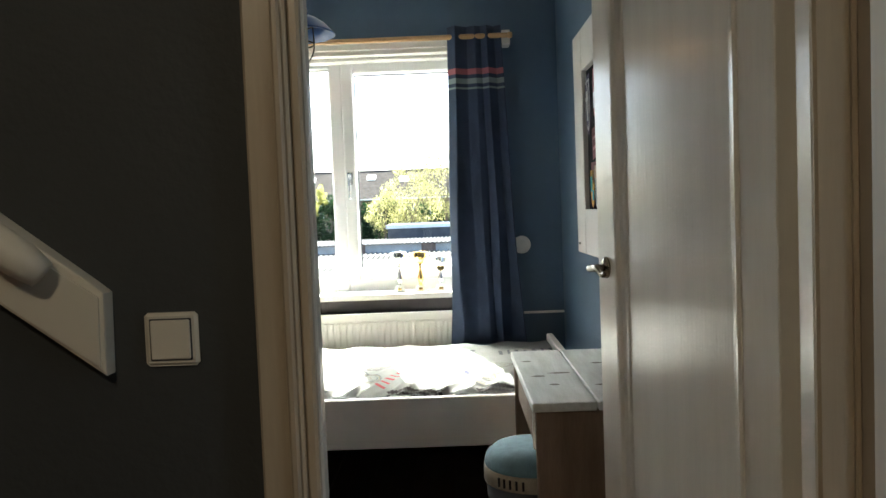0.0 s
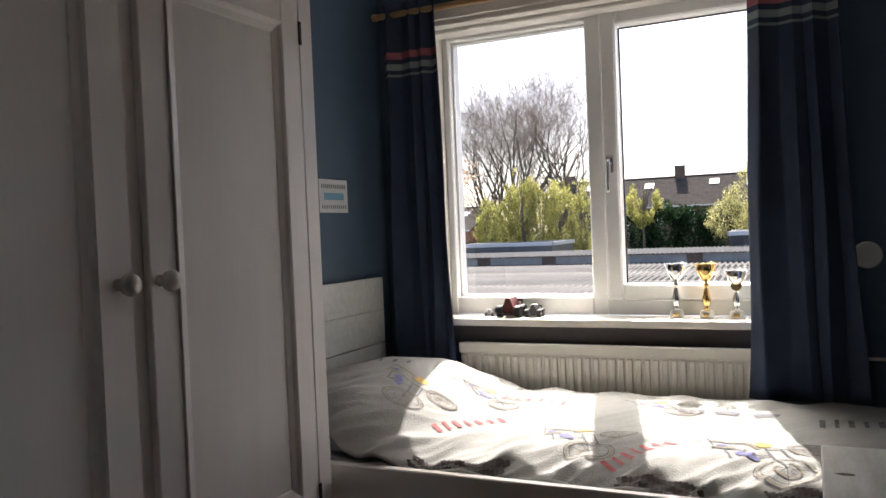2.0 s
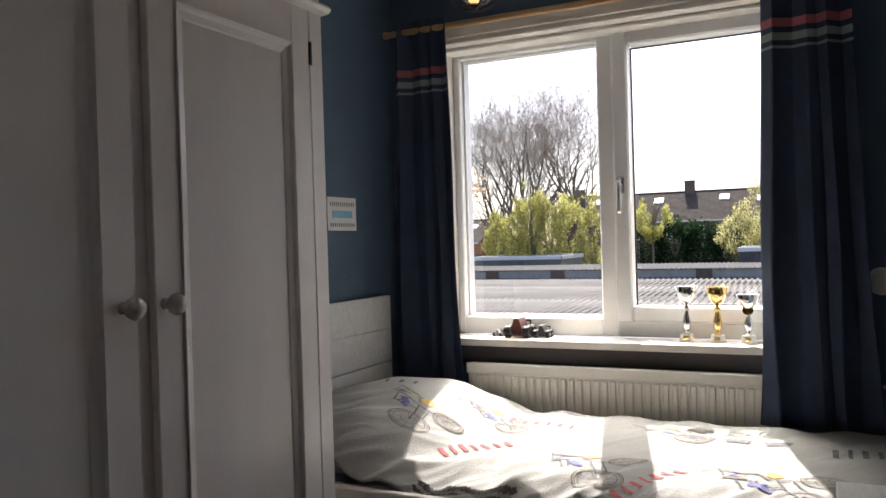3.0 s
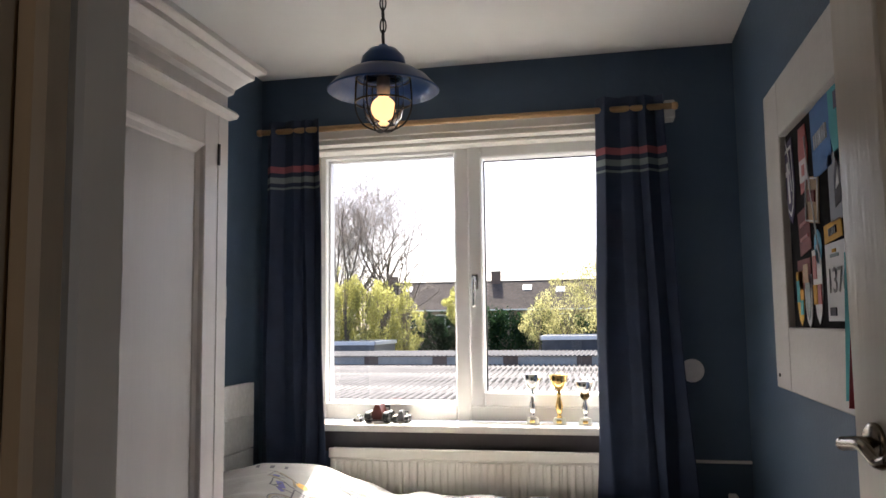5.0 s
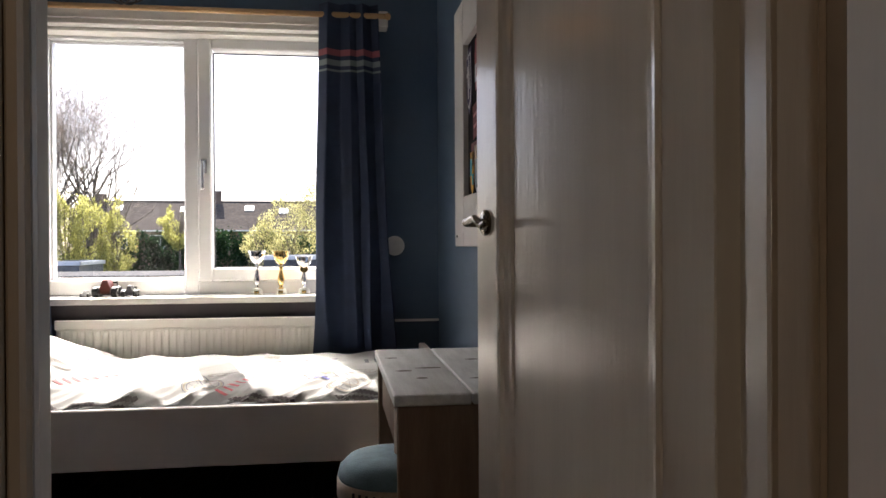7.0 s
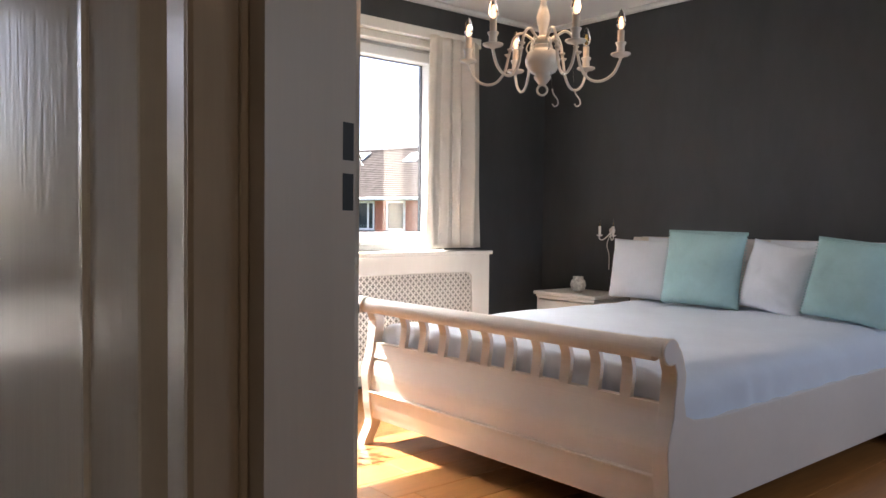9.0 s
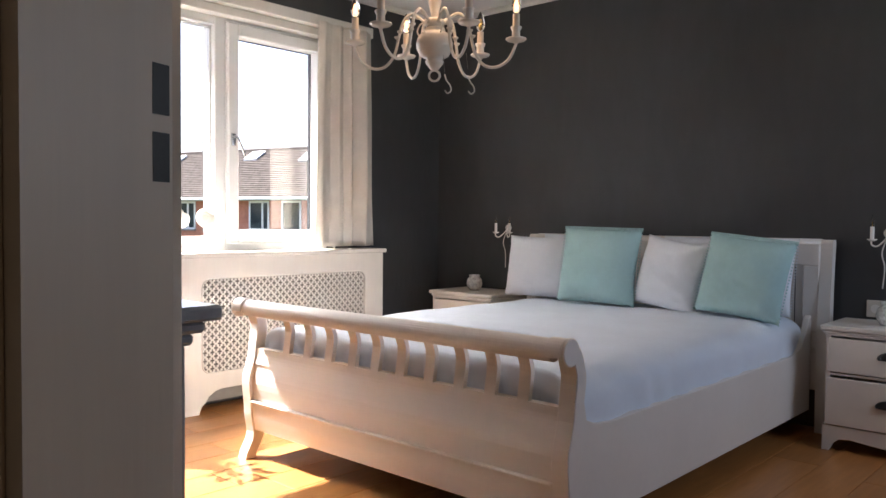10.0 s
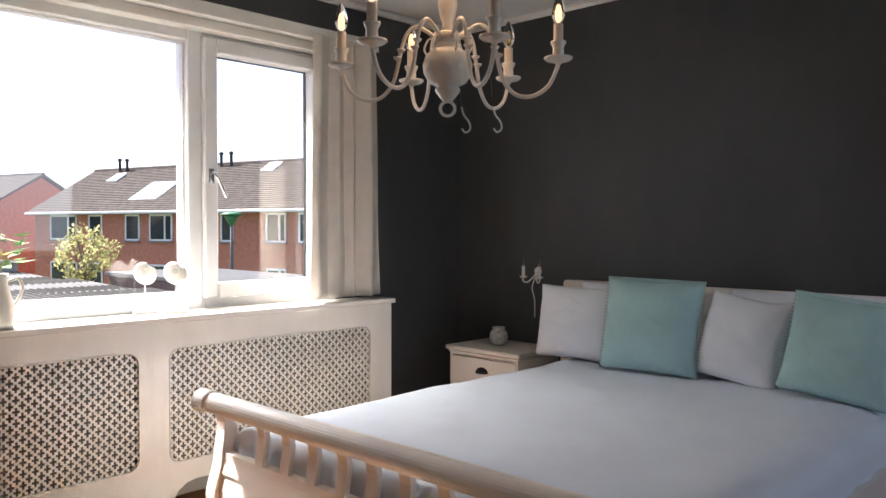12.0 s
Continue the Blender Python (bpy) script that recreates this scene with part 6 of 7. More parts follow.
for k in range(6):
    a = radians(8 + 60 * k)
    way = math.cos(a) * RV - math.sin(a) * DV
    lit = k != 5
    def at(r, z):
        return Vector((HXC, HYC, z)) + way * r
    arm = new("arm")
    arm.parent = ch
    R = 0.287
    part("branch", tube(smooth_line([at(0.030, 1.694), at(0.055, 1.715), at(0.085, 1.728), at(0.112, 1.705), at(0.128, 1.650), at(0.145, 1.585), at(0.178, 1.545), at(0.222, 1.540), at(0.262, 1.565), at(R - 0.003, 1.610), at(R, 1.625)], 5), 0.0055, 8), WHITE, arm, smooth=True)
    part("curl", tube(smooth_line([at(0.036, 1.700), at(0.052, 1.692), at(0.062, 1.668), at(0.052, 1.652), at(0.042, 1.662)], 5), 0.003, 6), WHITE, arm, smooth=True)
    for r, z in ((0.124, 1.665), (0.134, 1.645)):
        part("leaf", lathe([(0.002, -0.006), (0.011, 0.002), (0.012, 0.006), (0.006, 0.004)], tuple(at(r, z)), 10), WHITE, arm, smooth=True)
    c = at(R, 0)
    part("drip_plate", lathe([(0.005, 1.618), (0.012, 1.624), (0.030, 1.628), (0.037, 1.634), (0.036, 1.638), (0.014, 1.636), (0.0, 1.636)], tuple(c), 24), WHITE, arm, smooth=True)
    part("cup", lathe([(0.012, 1.636), (0.015, 1.648), (0.014, 1.662), (0.020, 1.674), (0.020, 1.678), (0.013, 1.680)], tuple(c), 20), WHITE, arm, smooth=True)
    part("candle", lathe([(0.0, 1.676), (0.0125, 1.676), (0.0125, 1.722), (0.0, 1.722)], tuple(c), 16), material("candle_sleeve", (0.70, 0.62, 0.52), 0.5) if k == 0 else bpy.data.materials["candle_sleeve"], arm, smooth=False)
    part("bulb", lathe([(0.009, 1.722), (0.0155, 1.736), (0.0175, 1.752), (0.013, 1.775), (0.006, 1.793), (0.0, 1.800)], tuple(c), 18), BULB_GLASS, arm, "clear candle bulb", smooth=True)
    part("filament", lathe([(0.0, 1.728), (0.006, 1.734), (0.007, 1.752), (0.004, 1.768), (0.0, 1.772)], tuple(c), 10), CANDLE_GLOW if lit else GOLD, arm, "glowing filament" if lit else "unlit filament", smooth=True)
for lat, dep, zt in ((0.036, 0.03, 1.512), (0.122, -0.04, 1.522)):
    p = Vector((HXC, HYC, 0)) + RV * lat - DV * dep
    part("hook", tube(smooth_line([p + Vector((0, 0, zt)), p + RV * 0.006 + Vector((0, 0, zt - 0.020)), p + RV * 0.020 + Vector((0, 0, zt - 0.040)), p + RV * 0.022 + Vector((0, 0, zt - 0.058)), p + RV * 0.010 + Vector((0, 0, zt - 0.066)), p + RV * 0.001 + Vector((0, 0, zt - 0.056))], 5), 0.0028, 6), WHITE, ch, smooth=True)
    part("hook_wire", tube([p + Vector((0, 0, zt)), p + Vector((-0.01, 0, 1.60))], 0.0006, 4), CHROME, ch)
cl_ = new("chandelier_bulb_light", bpy.data.lights.new("chandelier_bulb_light", "POINT"))
cl_.data.energy, cl_.data.color, cl_.data.shadow_soft_size = 0.5, (1.0, 0.60, 0.32), 0.10
cl_.location = (HXC, HYC, 1.83)


# ---- outdoors ----
setting("ground", box((-260, -200, GROUND - 0.3), (260, 420, GROUND)), GRASS)
setting("pavement", box((-60, 5.2, GROUND), (60, 13.0, GROUND + 0.03)), RENDER_GREY)


def from_eye(heading, dist, eye=(0.316, 1.28)):
    h = radians(heading)
    return eye[0] + dist * math.sin(h), eye[1] + dist * math.cos(h)


def corrugated(x0, x1, y0, y1, z0, z1, pitch, depth, per=6):
    """A corrugated sheet whose waves run along y, from height z0 at y0 to z1 at y1."""
    n = int((x1 - x0) / pitch * per)
    verts, faces = [], []
    rows = 5
    for j in range(rows):
        t = j / (rows - 1)
        for i in range(n + 1):
            verts.append((x0 + (x1 - x0) * i / n, y0 + (y1 - y0) * t, z0 + (z1 - z0) * t + depth / 2 * math.sin(2 * math.pi * i / per)))
    for j in range(rows - 1):
        for i in range(n):
            a = j * (n + 1) + i
            faces.append((a, a + 1, a + n + 2, a + n + 1))
    me = bpy.data.meshes.new("sheets")
    me.from_pydata(verts, [], faces)
    bm = bmesh.new()
    bm.from_mesh(me)
    bpy.data.meshes.remove(me)
    return bm


gar = thing("garage_row", (-8, 24, GROUND), "long row of garages under a grey corrugated cement roof", "garages")
for k in range(4):
    y0 = 13.0 + 6.3 * k
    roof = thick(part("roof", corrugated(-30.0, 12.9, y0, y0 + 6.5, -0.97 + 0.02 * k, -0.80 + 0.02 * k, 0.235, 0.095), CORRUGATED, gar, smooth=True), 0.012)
    roof.data.materials.append(CORR_DARK)
    # two of every six faces take the darker cement
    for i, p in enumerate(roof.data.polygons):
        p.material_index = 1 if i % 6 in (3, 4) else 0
part("wall", boxes(((-29.8, 13.2, GROUND), (12.7, 38.1, -1.10))), BRICK_BROWN, gar)
gar2 = thing("garage_row", (-8, 41, GROUND), "second row of garages with a pale cement band and brown panels", "garages")
part("wall", boxes(((-30.0, 38.3, GROUND), (12.9, 43.5, -0.34))), BAND, gar2)
for k in range(12):
    x = -29.0 + 3.45 * k
    part("panel", box((x, 38.24, -0.80), (x + 0.70, 38.296, -0.33)), BRICK_BROWN, gar2)
thick(part("roof", corrugated(-30.1, 13.0, 38.05, 43.8, -0.30, -0.26, 0.21, 0.06), BITUMEN, gar2), 0.03)


def flat_shed(x0, x1, y0, y1, top, wall, label):
    s = thing("shed", ((x0 + x1) / 2, (y0 + y1) / 2, GROUND), label, "shed", "flat-roofed sheds behind the garages")
    part("wall", box((x0 + 0.1, y0 + 0.1, GROUND), (x1 - 0.1, y1 - 0.1, top - 0.22)), wall, s)
    part("fascia", boxes(((x0, y0, top - 0.22), (x1, y0 + 0.06, top)), ((x0, y1 - 0.06, top - 0.22), (x1, y1, top)), ((x0, y0, top - 0.22), (x0 + 0.06, y1, top)), ((x1 - 0.06, y0, top - 0.22), (x1, y1, top)), bev=0.01), PVC, s)
    part("roof", box((x0 + 0.07, y0 + 0.07, top - 0.2), (x1 - 0.07, y1 - 0.07, top - 0.04)), RENDER_GREY, s)
    return s


flat_shed(-18.5, -12.9, 40.5 + 3.4, 48.5, 0.28, RENDER_GREY, "flat-roofed grey shed with a white fascia")
flat_shed(-3.6, 2.5, 44.0, 49.0, 0.50, BITUMEN, "dark flat-roofed shed with a pale fascia")
fr = thing("flat_roof_building", (15.2, 22, GROUND), "low building under a flat grey bitumen roof", "shed")
part("wall", box((13.3, 14.1, GROUND), (17.2, 29.9, -0.55)), BRICK_BROWN, fr)
part("roof", box((13.2, 14.0, -0.549), (17.3, 30.0, -0.40), 0.02), BITUMEN, fr)


def row_house(name, at, turn, length, depth, eave, ridge, wall_mat, label, upper, lower, chimneys, skylights, panels=(), gutters=True):
    """A terrace: its front runs along +x at y = 0 in its own space, facing -y. eave and ridge are heights over its ground."""
    h = thing(name, (0, 0, 0), label, "house", "terraced houses across the gardens")
    part("wall", prism([(0, 0), (depth, 0), (depth, eave), (depth / 2, ridge - 0.25), (0, eave)], "x", 0, length), wall_mat, h)
    bm = bmesh.new()
    for s in (0, 1):
        y0, y1 = (-0.45, depth / 2) if s == 0 else (depth + 0.45, depth / 2)
        z0 = eave - 0.12
        rows = 26
        for r in range(rows):
            ya, yb = y0 + (y1 - y0) * r / rows, y0 + (y1 - y0) * (r + 1) / rows
            za, zb = z0 + (ridge - z0) * r / rows, z0 + (ridge - z0) * (r + 1) / rows
            v = [bm.verts.new(p) for p in ((-0.25, ya, za + 0.06), (length + 0.25, ya, za + 0.06), (length + 0.25, yb, zb + 0.015), (-0.25, yb, zb + 0.015), (-0.25, ya, za - 0.10), (length + 0.25, ya, za - 0.10), (length + 0.25, yb, zb - 0.14), (-0.25, yb, zb - 0.14))]
            for f in ((0, 1, 2, 3), (4, 7, 6, 5), (0, 4, 5, 1), (3, 2, 6, 7), (0, 3, 7, 4), (1, 5, 6, 2)):
                bm.faces.new([v[i] for i in f])
    part("roof", bm, ROOF_TILE, h)
    part("ridge_cap", tube([(-0.25, depth / 2, ridge + 0.03), (length + 0.25, depth / 2, ridge + 0.03)], 0.10, 8), ROOF_TILE, h)
    if gutters:
        part("gutter", box((-0.2, -0.55, eave - 0.20), (length + 0.2, -0.40, eave - 0.06), 0.02), PVC, h)
        part("fascia", box((-0.2, -0.40, eave - 0.22), (length + 0.2, -0.003, eave - 0.13)), WHITE, h)
    for (x0, x1, z0, z1) in list(upper) + list(lower):
        w = new("window")
        w.parent = h
        n = 2 if x1 - x0 > 1.3 else 1
        part("frame", boxes(((x0, -0.05, z0), (x1, 0.02, z0 + 0.09)), ((x0, -0.05, z1 - 0.10), (x1, 0.02, z1)), ((x0, -0.05, z0), (x0 + 0.09, 0.02, z1)), ((x1 - 0.09, -0.05, z0), (x1, 0.02, z1)),
                            *([((x0 + (x1 - x0) * 0.68 - 0.05, -0.05, z0), (x0 + (x1 - x0) * 0.68 + 0.05, 0.02, z1))] if n == 2 else [])), PVC, w)
        part("pane", box((x0 + 0.08, -0.012, z0 + 0.08), (x1 - 0.08, 0.012, z1 - 0.08)), DARK_PANE, w)
        part("sill", box((x0 - 0.05, -0.12, z0 - 0.07), (x1 + 0.05, -0.003, z0)), RENDER_GREY, w)
    for x, w_, top in chimneys:
        c = new("chimney")
        c.parent = h
        y = depth / 2
        if w_ > 0.5:
            part("stack", box((x - w_ / 2, y - 0.4, ridge - 0.9), (x + w_ / 2, y + 0.4, top), 0.02), BRICK_BROWN, c)
            part("cap", box((x - w_ / 2 - 0.05, y - 0.45, top), (x + w_ / 2 + 0.05, y + 0.45, top + 0.08)), RENDER_GREY, c)
        else:
            part("flue", tube([(x, y - 0.3, ridge - 0.5), (x, y - 0.3, top)], 0.09, 10), BLACK, c)
            part("cowl", lathe([(0.0, top - 0.05), (0.14, top - 0.05), (0.15, top), (0.10, top + 0.10), (0.0, top + 0.12)], (x, y - 0.3, 0), 12), BLACK, c)
    slope = (ridge - eave) / (depth / 2)
    for x, k in skylights:
        y, z = k, eave + slope * k + 0.07
        part("skylight", prism([(y, z + 0.02), (y + 0.8, z + 0.02 + 0.8 * slope), (y + 0.8, z + 0.12 + 0.8 * slope), (y, z + 0.12)], "x", x, x + 0.9), PVC, h)
    for x0, x1, k0, k1 in panels:
        z = eave + 0.10
        for q in range(3):
            xa, xb = x0 + (x1 - x0) * q / 3, x0 + (x1 - x0) * (q + 1) / 3 - 0.04
            part("solar_panel", prism([(k0, z + slope * k0), (k1, z + slope * k1), (k1, z + slope * k1 + 0.06), (k0, z + slope * k0 + 0.06)], "x", xa, xb), SOLAR, h)
    h.matrix_basis = pose(at[0], at[1], GROUND, 0, 0, turn)
    return h


UP = [(1.6, 4.1), (5.2, 6.4), (8.4, 9.6), (10.4, 12.2), (13.5, 15.2), (15.8, 16.7), (18.9, 20.2), (21.0, 22.2), (24.6, 26.0), (27.0, 28.0)]
row_house("row_house", (18.55, 52.9), -75.8, 38, 9.0, 4.95, 7.75, BRICK, "orange brick terrace with a brown tiled roof and white windows",
          [(a, b, 3.25, 4.72) for a, b in UP], [(a, b, 0.5, 1.95) for a, b in UP if b - a > 1.2], [(2.6, 0.35, 8.35), (3.3, 0.35, 8.30), (11.6, 0.35, 8.35), (12.4, 0.35, 8.35), (22.0, 0.35, 8.3)], [(3.0, 2.9), (9.5, 3.2), (15.5, 3.3), (19.6, 3.0), (24, 3.1)], [(7.6, 10.0, 0.7, 2.6)])
row_house("row_house", (9.7, 87.9), -75.8, 30, 9.0, 4.95, 7.75, BRICK, "orange brick terrace further off with solar panels on its roof",
          [(a, b, 3.25, 4.72) for a, b in ((14.0, 15.8), (18.0, 19.2), (22.0, 23.8), (26.0, 27.5))], [], [(20.0, 0.35, 8.3), (20.8, 0.35, 8.3)], [(22.5, 3.0), (24.5, 3.1)], [(15.0, 20.8, 0.6, 3.0)])
row_house("row_house", (-24.0, 78.0), 2.0, 34, 9.0, 5.4, 8.3, BRICK_BROWN, "brown terrace with a long tiled roof and a wide chimney",
          [(3 * k + 1.0, 3 * k + 2.4, 3.6, 4.9) for k in range(10)], [], [(12.7, 0.95, 9.35), (1.5, 0.9, 9.0)], [(9.4, 2.6), (15.6, 2.8), (3.0, 2.8), (19.0, 2.4)])
row_house("house", (-36.5, 72.0), -8.0, 7.0, 8.0, 3.9, 6.1, BRICK, "small orange brick house with a tiled roof", [(1.0, 2.4, 2.2, 3.4), (4.2, 5.6, 2.2, 3.4)], [], [(3.2, 0.7, 6.9)], [(4.5, 2.2)])

sl = thing("street_lamp", (18.1, 29.4, GROUND), "grey steel street lamp with a green cap", "street lamp")
part("pole", tube([(18.1, 29.4, GROUND), (18.1, 29.4, 0.0), (18.1, 29.4, 1.45)], [0.09, 0.07, 0.05], 12), RENDER_GREY, sl, smooth=True)
part("lantern", lathe([(0.05, 1.30), (0.10, 1.35), (0.28, 1.66), (0.30, 1.70), (0.05, 1.72)], (18.1, 29.4, 0), 20), LAMP_GREEN, sl, smooth=True)
part("cap", lathe([(0.0, 1.715), (0.42, 1.72), (0.44, 1.76), (0.30, 1.83), (0.0, 1.87)], (18.1, 29.4, 0), 20), LAMP_GREEN, sl, smooth=True)


def bare_tree(x, y, height, spread_, seed, label):
    """A tall bare tree: limbs rising from a low fork, fine twigs ending on a rounded outline."""
    rnd = random.Random(seed)
    t = thing("tree", (x, y, GROUND), label, "tree", "tall bare trees")
    trunk, crown, twigs = bmesh.new(), bmesh.new(), bmesh.new()
    fork = height * 0.17
    tube([(x, y, GROUND), (x + 0.1, y, GROUND + fork * 0.6), (x, y, GROUND + fork)], [0.42, 0.34, 0.30], 10, trunk)
    mid, rz, rx = Vector((x, y, GROUND + height * 0.58)), height * 0.44, height * 0.31 * spread_
    def inside(p):
        d = p - mid
        return (d.x / rx) ** 2 + (d.y / rx) ** 2 + (d.z / rz) ** 2 < 1.0 or p.z < mid.z - rz * 0.3 and abs(d.x) < rx * 0.9
    def grow(p, way, length, r, depth):
        pts, w = [p], way.copy()
        for k in range(3):
            w = (w + Vector((rnd.uniform(-.12, .12), rnd.uniform(-.12, .12), 0.05))).normalized()
            pts.append(pts[-1] + w * length / 3)
            if not inside(pts[-1]):
                break
        out = len(pts) < 4 or not inside(pts[-1])
        end_r = r * 0.62
        tube(pts, [r - (r - end_r) * i / 3 for i in range(len(pts))], 5 if depth < 3 else 3, crown if depth < 3 else twigs)
        if depth >= 7 or (out and depth > 3):
            return
        for k in range(3 if depth < 3 else rnd.choice((2, 2, 3))):
            a = rnd.uniform(0, 6.28)
            lean = rnd.uniform(0.10, 0.30) if k == 0 else rnd.uniform(0.45, 1.0)
            side = w.orthogonal().normalized()
            side = side * math.cos(a) + w.cross(side) * math.sin(a)
            nw = (w + side * lean + Vector((0, 0, 0.02))).normalized()
            start = pts[-1] if k == 0 and not out else pts[rnd.randrange(1, len(pts))] if len(pts) > 2 else pts[0]
            grow(start, nw, length * rnd.uniform(0.68, 0.86), max(end_r * rnd.uniform(0.55, 0.8), 0.008), depth + 1)
    for k in range(7):
        a = 2 * math.pi * k / 7 + rnd.uniform(-.3, .3)
        lean = rnd.uniform(0.12, 0.55) * spread_
        grow(Vector((x, y, GROUND + fork * rnd.uniform(0.8, 1.0))), Vector((lean * math.cos(a), lean * math.sin(a), 1)).normalized(), height * 0.23, 0.21, 0)
    part("trunk", trunk, BARK, t, smooth=True)
    part("limbs", crown, BARK, t)
    tagged(part("twigs", twigs, TWIG, t), kind="stuff")
    return t


def leafy(name, x, y, z0, z1, rx, ry, count, leaf, mat, label, seed, group, gap=0.15, top_heavy=0.0, trunk_r=0.07, wispy=0.0):
    """A shrub or tree: limbs and a crown of small leaves in an uneven outline."""
    rnd = random.Random(seed)
    t = thing(name, (x, y, GROUND), label, name, group)
    wood = bmesh.new()
    tube([(x, y, GROUND), (x, y, z0 + (z1 - z0) * 0.3)], [trunk_r * 1.5, trunk_r], 8, wood)
    lims = []
    for k in range(12):
        a = rnd.uniform(0, 6.28)
        e = Vector((x + rx * 0.75 * math.cos(a) * rnd.uniform(.3, 1), y + ry * 0.75 * math.sin(a) * rnd.uniform(.3, 1), z0 + (z1 - z0) * rnd.uniform(0.5, 0.98)))
        s = Vector((x, y, z0 + (z1 - z0) * rnd.uniform(0.0, 0.28)))
        m = (s + e) / 2 + Vector((0, 0, 0.1 * (z1 - z0)))
        tube([s, m, e], [trunk_r * 0.6, trunk_r * 0.35, trunk_r * 0.12], 4, wood)
        lims.append((s, m, e))
    part("limbs", wood, BARK, t)
    verts, faces = [], []
    made = 0
    while made < count:
        u = Vector((rnd.gauss(0, 1), rnd.gauss(0, 1), rnd.gauss(0, 1))).normalized()
        rad = rnd.uniform(0.25, 1.0) ** 0.5
        p = Vector((x + rx * u.x * rad, y + ry * u.y * rad, (z0 + z1) / 2 + (z1 - z0) / 2 * u.z * rad))
        q = noise.noise(Vector((p.x * 0.9 + seed, p.y * 0.9, p.z * 0.8)))
        edge = noise.noise(Vector((u.x * 2.3 + seed, u.y * 2.3, u.z * 2.3)))
        if q < gap - 0.25 or rad > 0.80 + 0.38 * edge:
            continue
        d = Vector((rnd.uniform(-1, 1), rnd.uniform(-1, 1), rnd.uniform(-0.6, 1))).normalized()
        if wispy:
            d = (d * (1 - wispy) + Vector((u.x * 0.4, u.y * 0.4, 1.0)) * wispy).normalized()
        s = d.cross(Vector((rnd.uniform(-1, 1), rnd.uniform(-1, 1), 1))).normalized()
        ln = leaf * rnd.uniform(0.6, 1.4)
        b = len(verts)
        verts += [tuple(p), tuple(p + d * ln * 0.5 + s * ln * 0.28), tuple(p + d * ln), tuple(p + d * ln * 0.5 - s * ln * 0.28)]
        faces.append((b, b + 1, b + 2, b + 3))
        made += 1
    me = bpy.data.meshes.new("leaves")
    me.from_pydata(verts, [], faces)
    bm = bmesh.new()
    bm.from_mesh(me)
    bpy.data.meshes.remove(me)
    tagged(part("leaves", bm, mat, t), kind="stuff")
    return t


TREES = ((-21.6, 66, 17.0, 0.95, 3), (-19.6, 62, 17.8, 1.0, 11), (-16.3, 63, 17.2, 0.9, 8))
for h_, d_, hh, sp, sd in TREES:
    tx, ty = from_eye(h_, d_)
    bare_tree(tx, ty, hh, sp, sd, "tall bare tree with steeply rising grey branches")
SHRUBS = (  # heading, distance, z0, z1, rx, count
    (-20.4, 50.5, -1.6, 4.3, 1.5, 1500), (-19.3, 49.8, -1.8, 5.3, 1.2, 1300), (-18.1, 50.0, -1.8, 4.6, 1.4, 1500), (-16.6, 50.6, -2.2, 4.9, 1.5, 1500), (-15.0, 51.0, -2.4, 4.5, 1.4, 1400),
    (-21.8, 52.0, -1.0, 3.3, 1.2, 900), (-10.8, 52.0, 0.6, 3.9, 1.5, 1000))
for k, (h_, d_, z0, z1, rx, n) in enumerate(SHRUBS):
    tx, ty = from_eye(h_, d_)
    leafy("shrub", tx, ty, z0, z1, rx, 1.2, n * 4, 0.12, SPRING_LEAF, "yellow-green spring shrub with thin upright shoots", 20 + k, "spring shrubs", 0.14, wispy=0.7)
for k, (h_, d_, z0, z1, rx, n) in enumerate(((-3.2, 51.0, -0.5, 5.0, 2.3, 1500), (-0.6, 51.5, 0.0, 6.4, 2.4, 1600), (-5.2, 51.5, -0.8, 3.2, 1.6, 900))):
    tx, ty = from_eye(h_, d_)
    leafy("tree", tx, ty, z0, z1, rx, 1.5, n * 3, 0.11, PALE_LEAF, "budding tree with pale yellow-green twigs", 40 + k, "budding trees", 0.12, wispy=0.6)
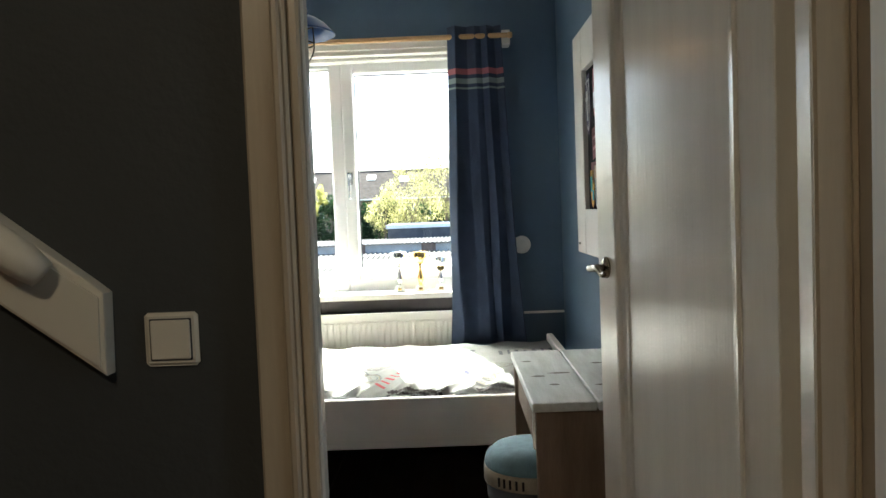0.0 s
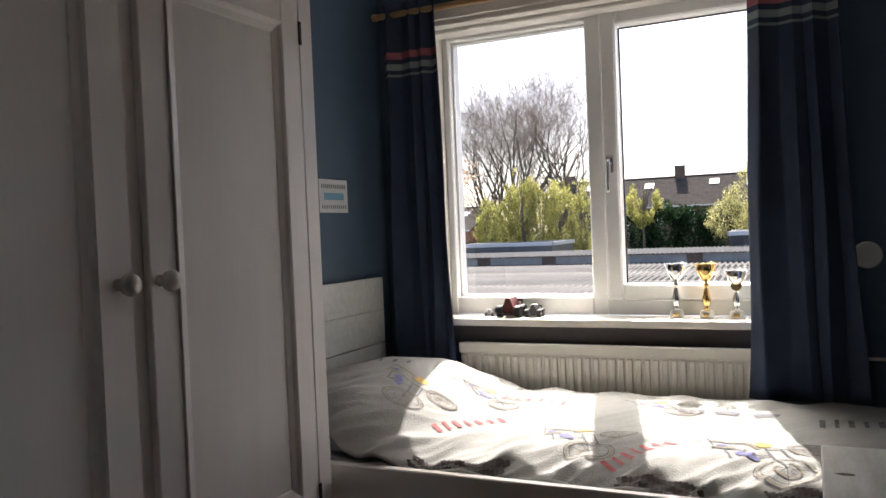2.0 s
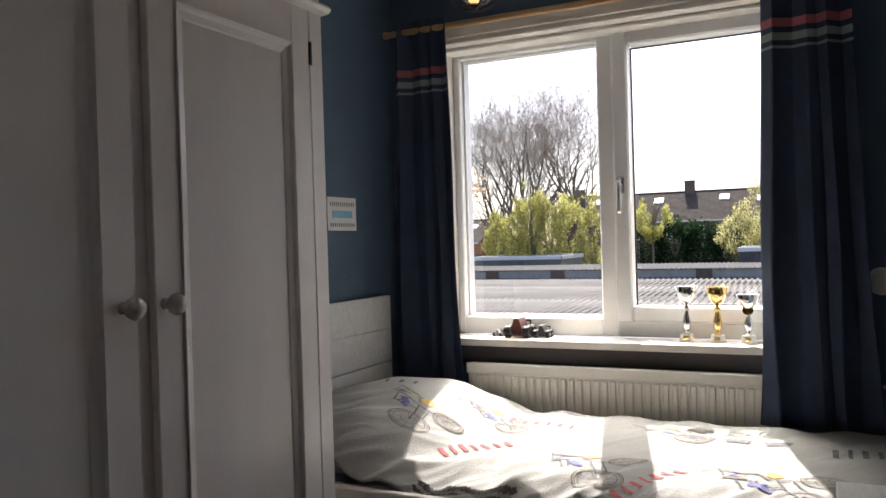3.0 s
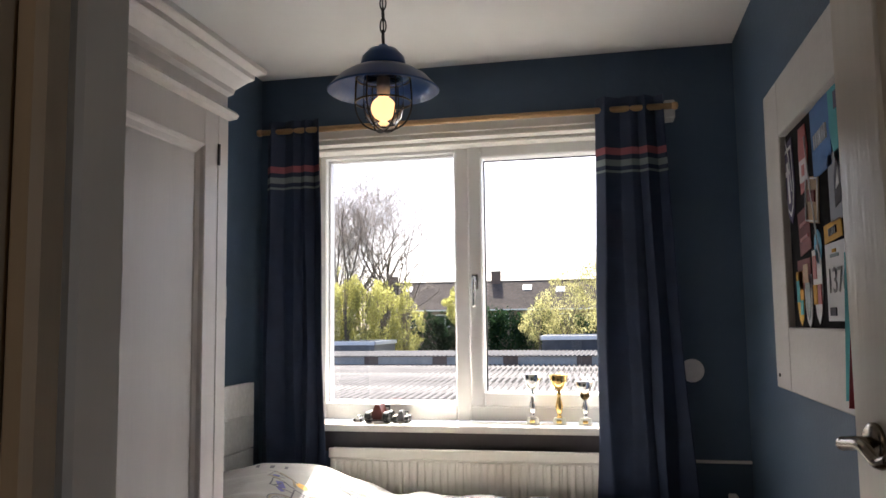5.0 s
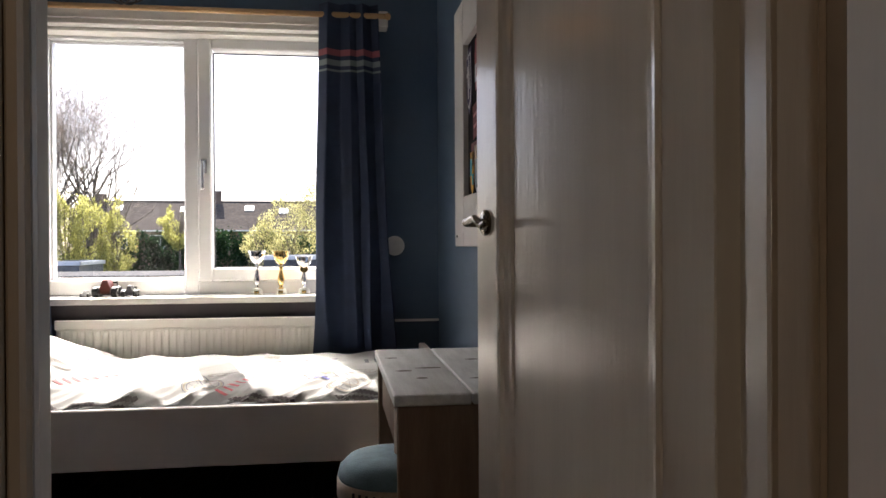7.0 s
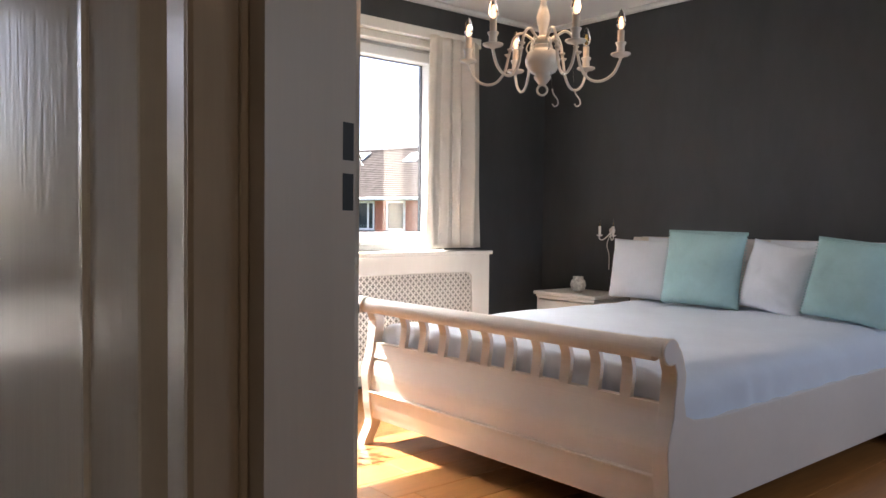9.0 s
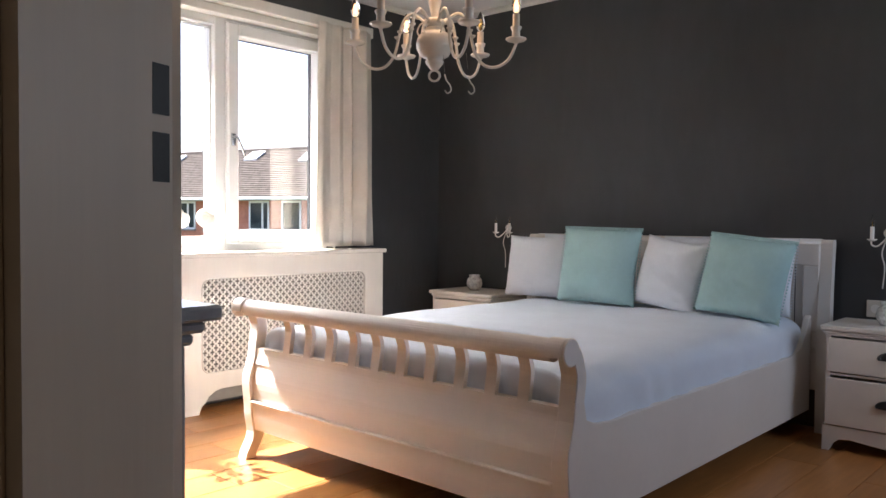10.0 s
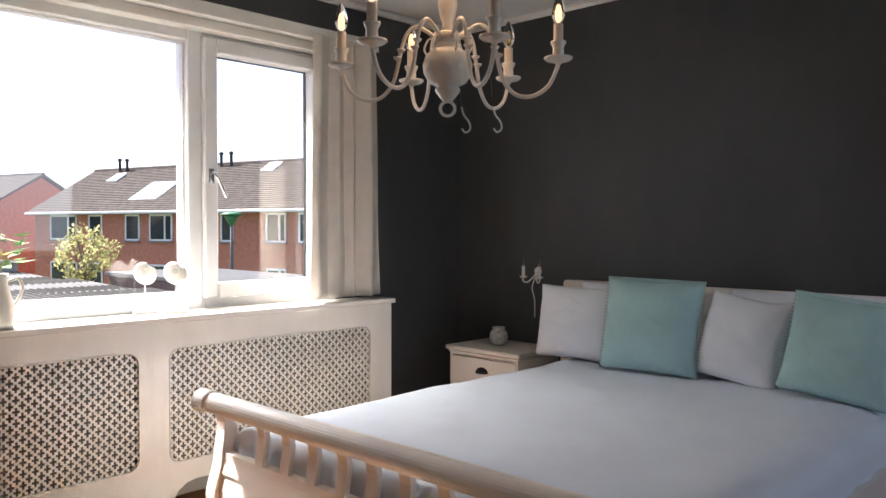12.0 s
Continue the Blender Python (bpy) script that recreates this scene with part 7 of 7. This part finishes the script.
for k, (h_, d_, z0, z1, rx, n) in enumerate(((-13.2, 53, -2.2, 2.2, 1.8, 1500), (-11.4, 53.2, -2.4, 2.5, 1.9, 1500), (-9.4, 53, -2.4, 2.9, 1.9, 1700), (-7.6, 53.3, -2.4, 2.6, 1.9, 1700), (-5.8, 53, -2.4, 2.8, 1.8, 1500), (-4.0, 53, -2.4, 2.3, 1.9, 1500), (-2.0, 53, -2.4, 2.2, 2.0, 1500), (0.2, 53, -2.4, 2.0, 2.1, 1500), (2.4, 53, -2.4, 2.4, 2.2, 1500),
                                             (-19.3, 53, -2.2, 1.4, 1.4, 1000), (-17.4, 53, -2.4, 1.3, 1.3, 1000), (-15.4, 53, -2.2, 1.5, 1.5, 1000), (-21.2, 53, -2.2, 0.9, 1.5, 900), (-23.0, 53, -2.2, 0.6, 1.5, 900), (-24.8, 53, -2.2, 0.9, 1.5, 900))):
    tx, ty = from_eye(h_, d_)
    leafy("hedge_tree", tx, ty, z0, z1, rx, 1.4, int(n * 1.4), 0.26, HEDGE_LEAF, "dense dark evergreen bush", 60 + k, "evergreen hedge", -0.1)
tx, ty = from_eye(-25.0, 46)
leafy("blossom_tree", tx, ty, 0.8, 6.6, 2.4, 1.6, 900, 0.22, BLOSSOM, "tree with pale orange-white spring blossom", 90, "", 0.25, wispy=0.3)
leafy("shrub", 14.4, 34.8, -1.6, 1.55, 1.5, 1.3, 1500, 0.16, PALE_LEAF, "rounded brownish garden bush", 95, "spring shrubs", 0.0, wispy=0.3)
leafy("shrub", 9.3, 33.0, -1.4, 1.2, 1.6, 1.3, 1200, 0.20, SPRING_LEAF, "green leafy garden shrub", 96, "spring shrubs", 0.05)


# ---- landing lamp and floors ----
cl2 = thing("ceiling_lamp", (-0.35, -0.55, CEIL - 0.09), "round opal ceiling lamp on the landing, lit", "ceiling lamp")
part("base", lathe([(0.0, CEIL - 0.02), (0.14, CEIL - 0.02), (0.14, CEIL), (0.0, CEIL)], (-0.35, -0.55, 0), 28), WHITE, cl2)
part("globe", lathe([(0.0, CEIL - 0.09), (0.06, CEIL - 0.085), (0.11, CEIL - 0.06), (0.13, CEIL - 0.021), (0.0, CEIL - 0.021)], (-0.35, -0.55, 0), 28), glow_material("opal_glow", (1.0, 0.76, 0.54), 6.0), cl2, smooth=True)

floor_boards("floor_bedroom", RX0 - 0.12, RX1, -0.4, FACE, "x", 0.19, 1.28, OAK)
floor_boards("floor_blue_room", BX0, BX1, 1.30, 4.36, "y", 0.19, 1.28, OAKDARK)
floor_boards("floor_landing", -2.6, 0.74, -1.6, 1.30, "y", 0.19, 1.28, OAKDARK)
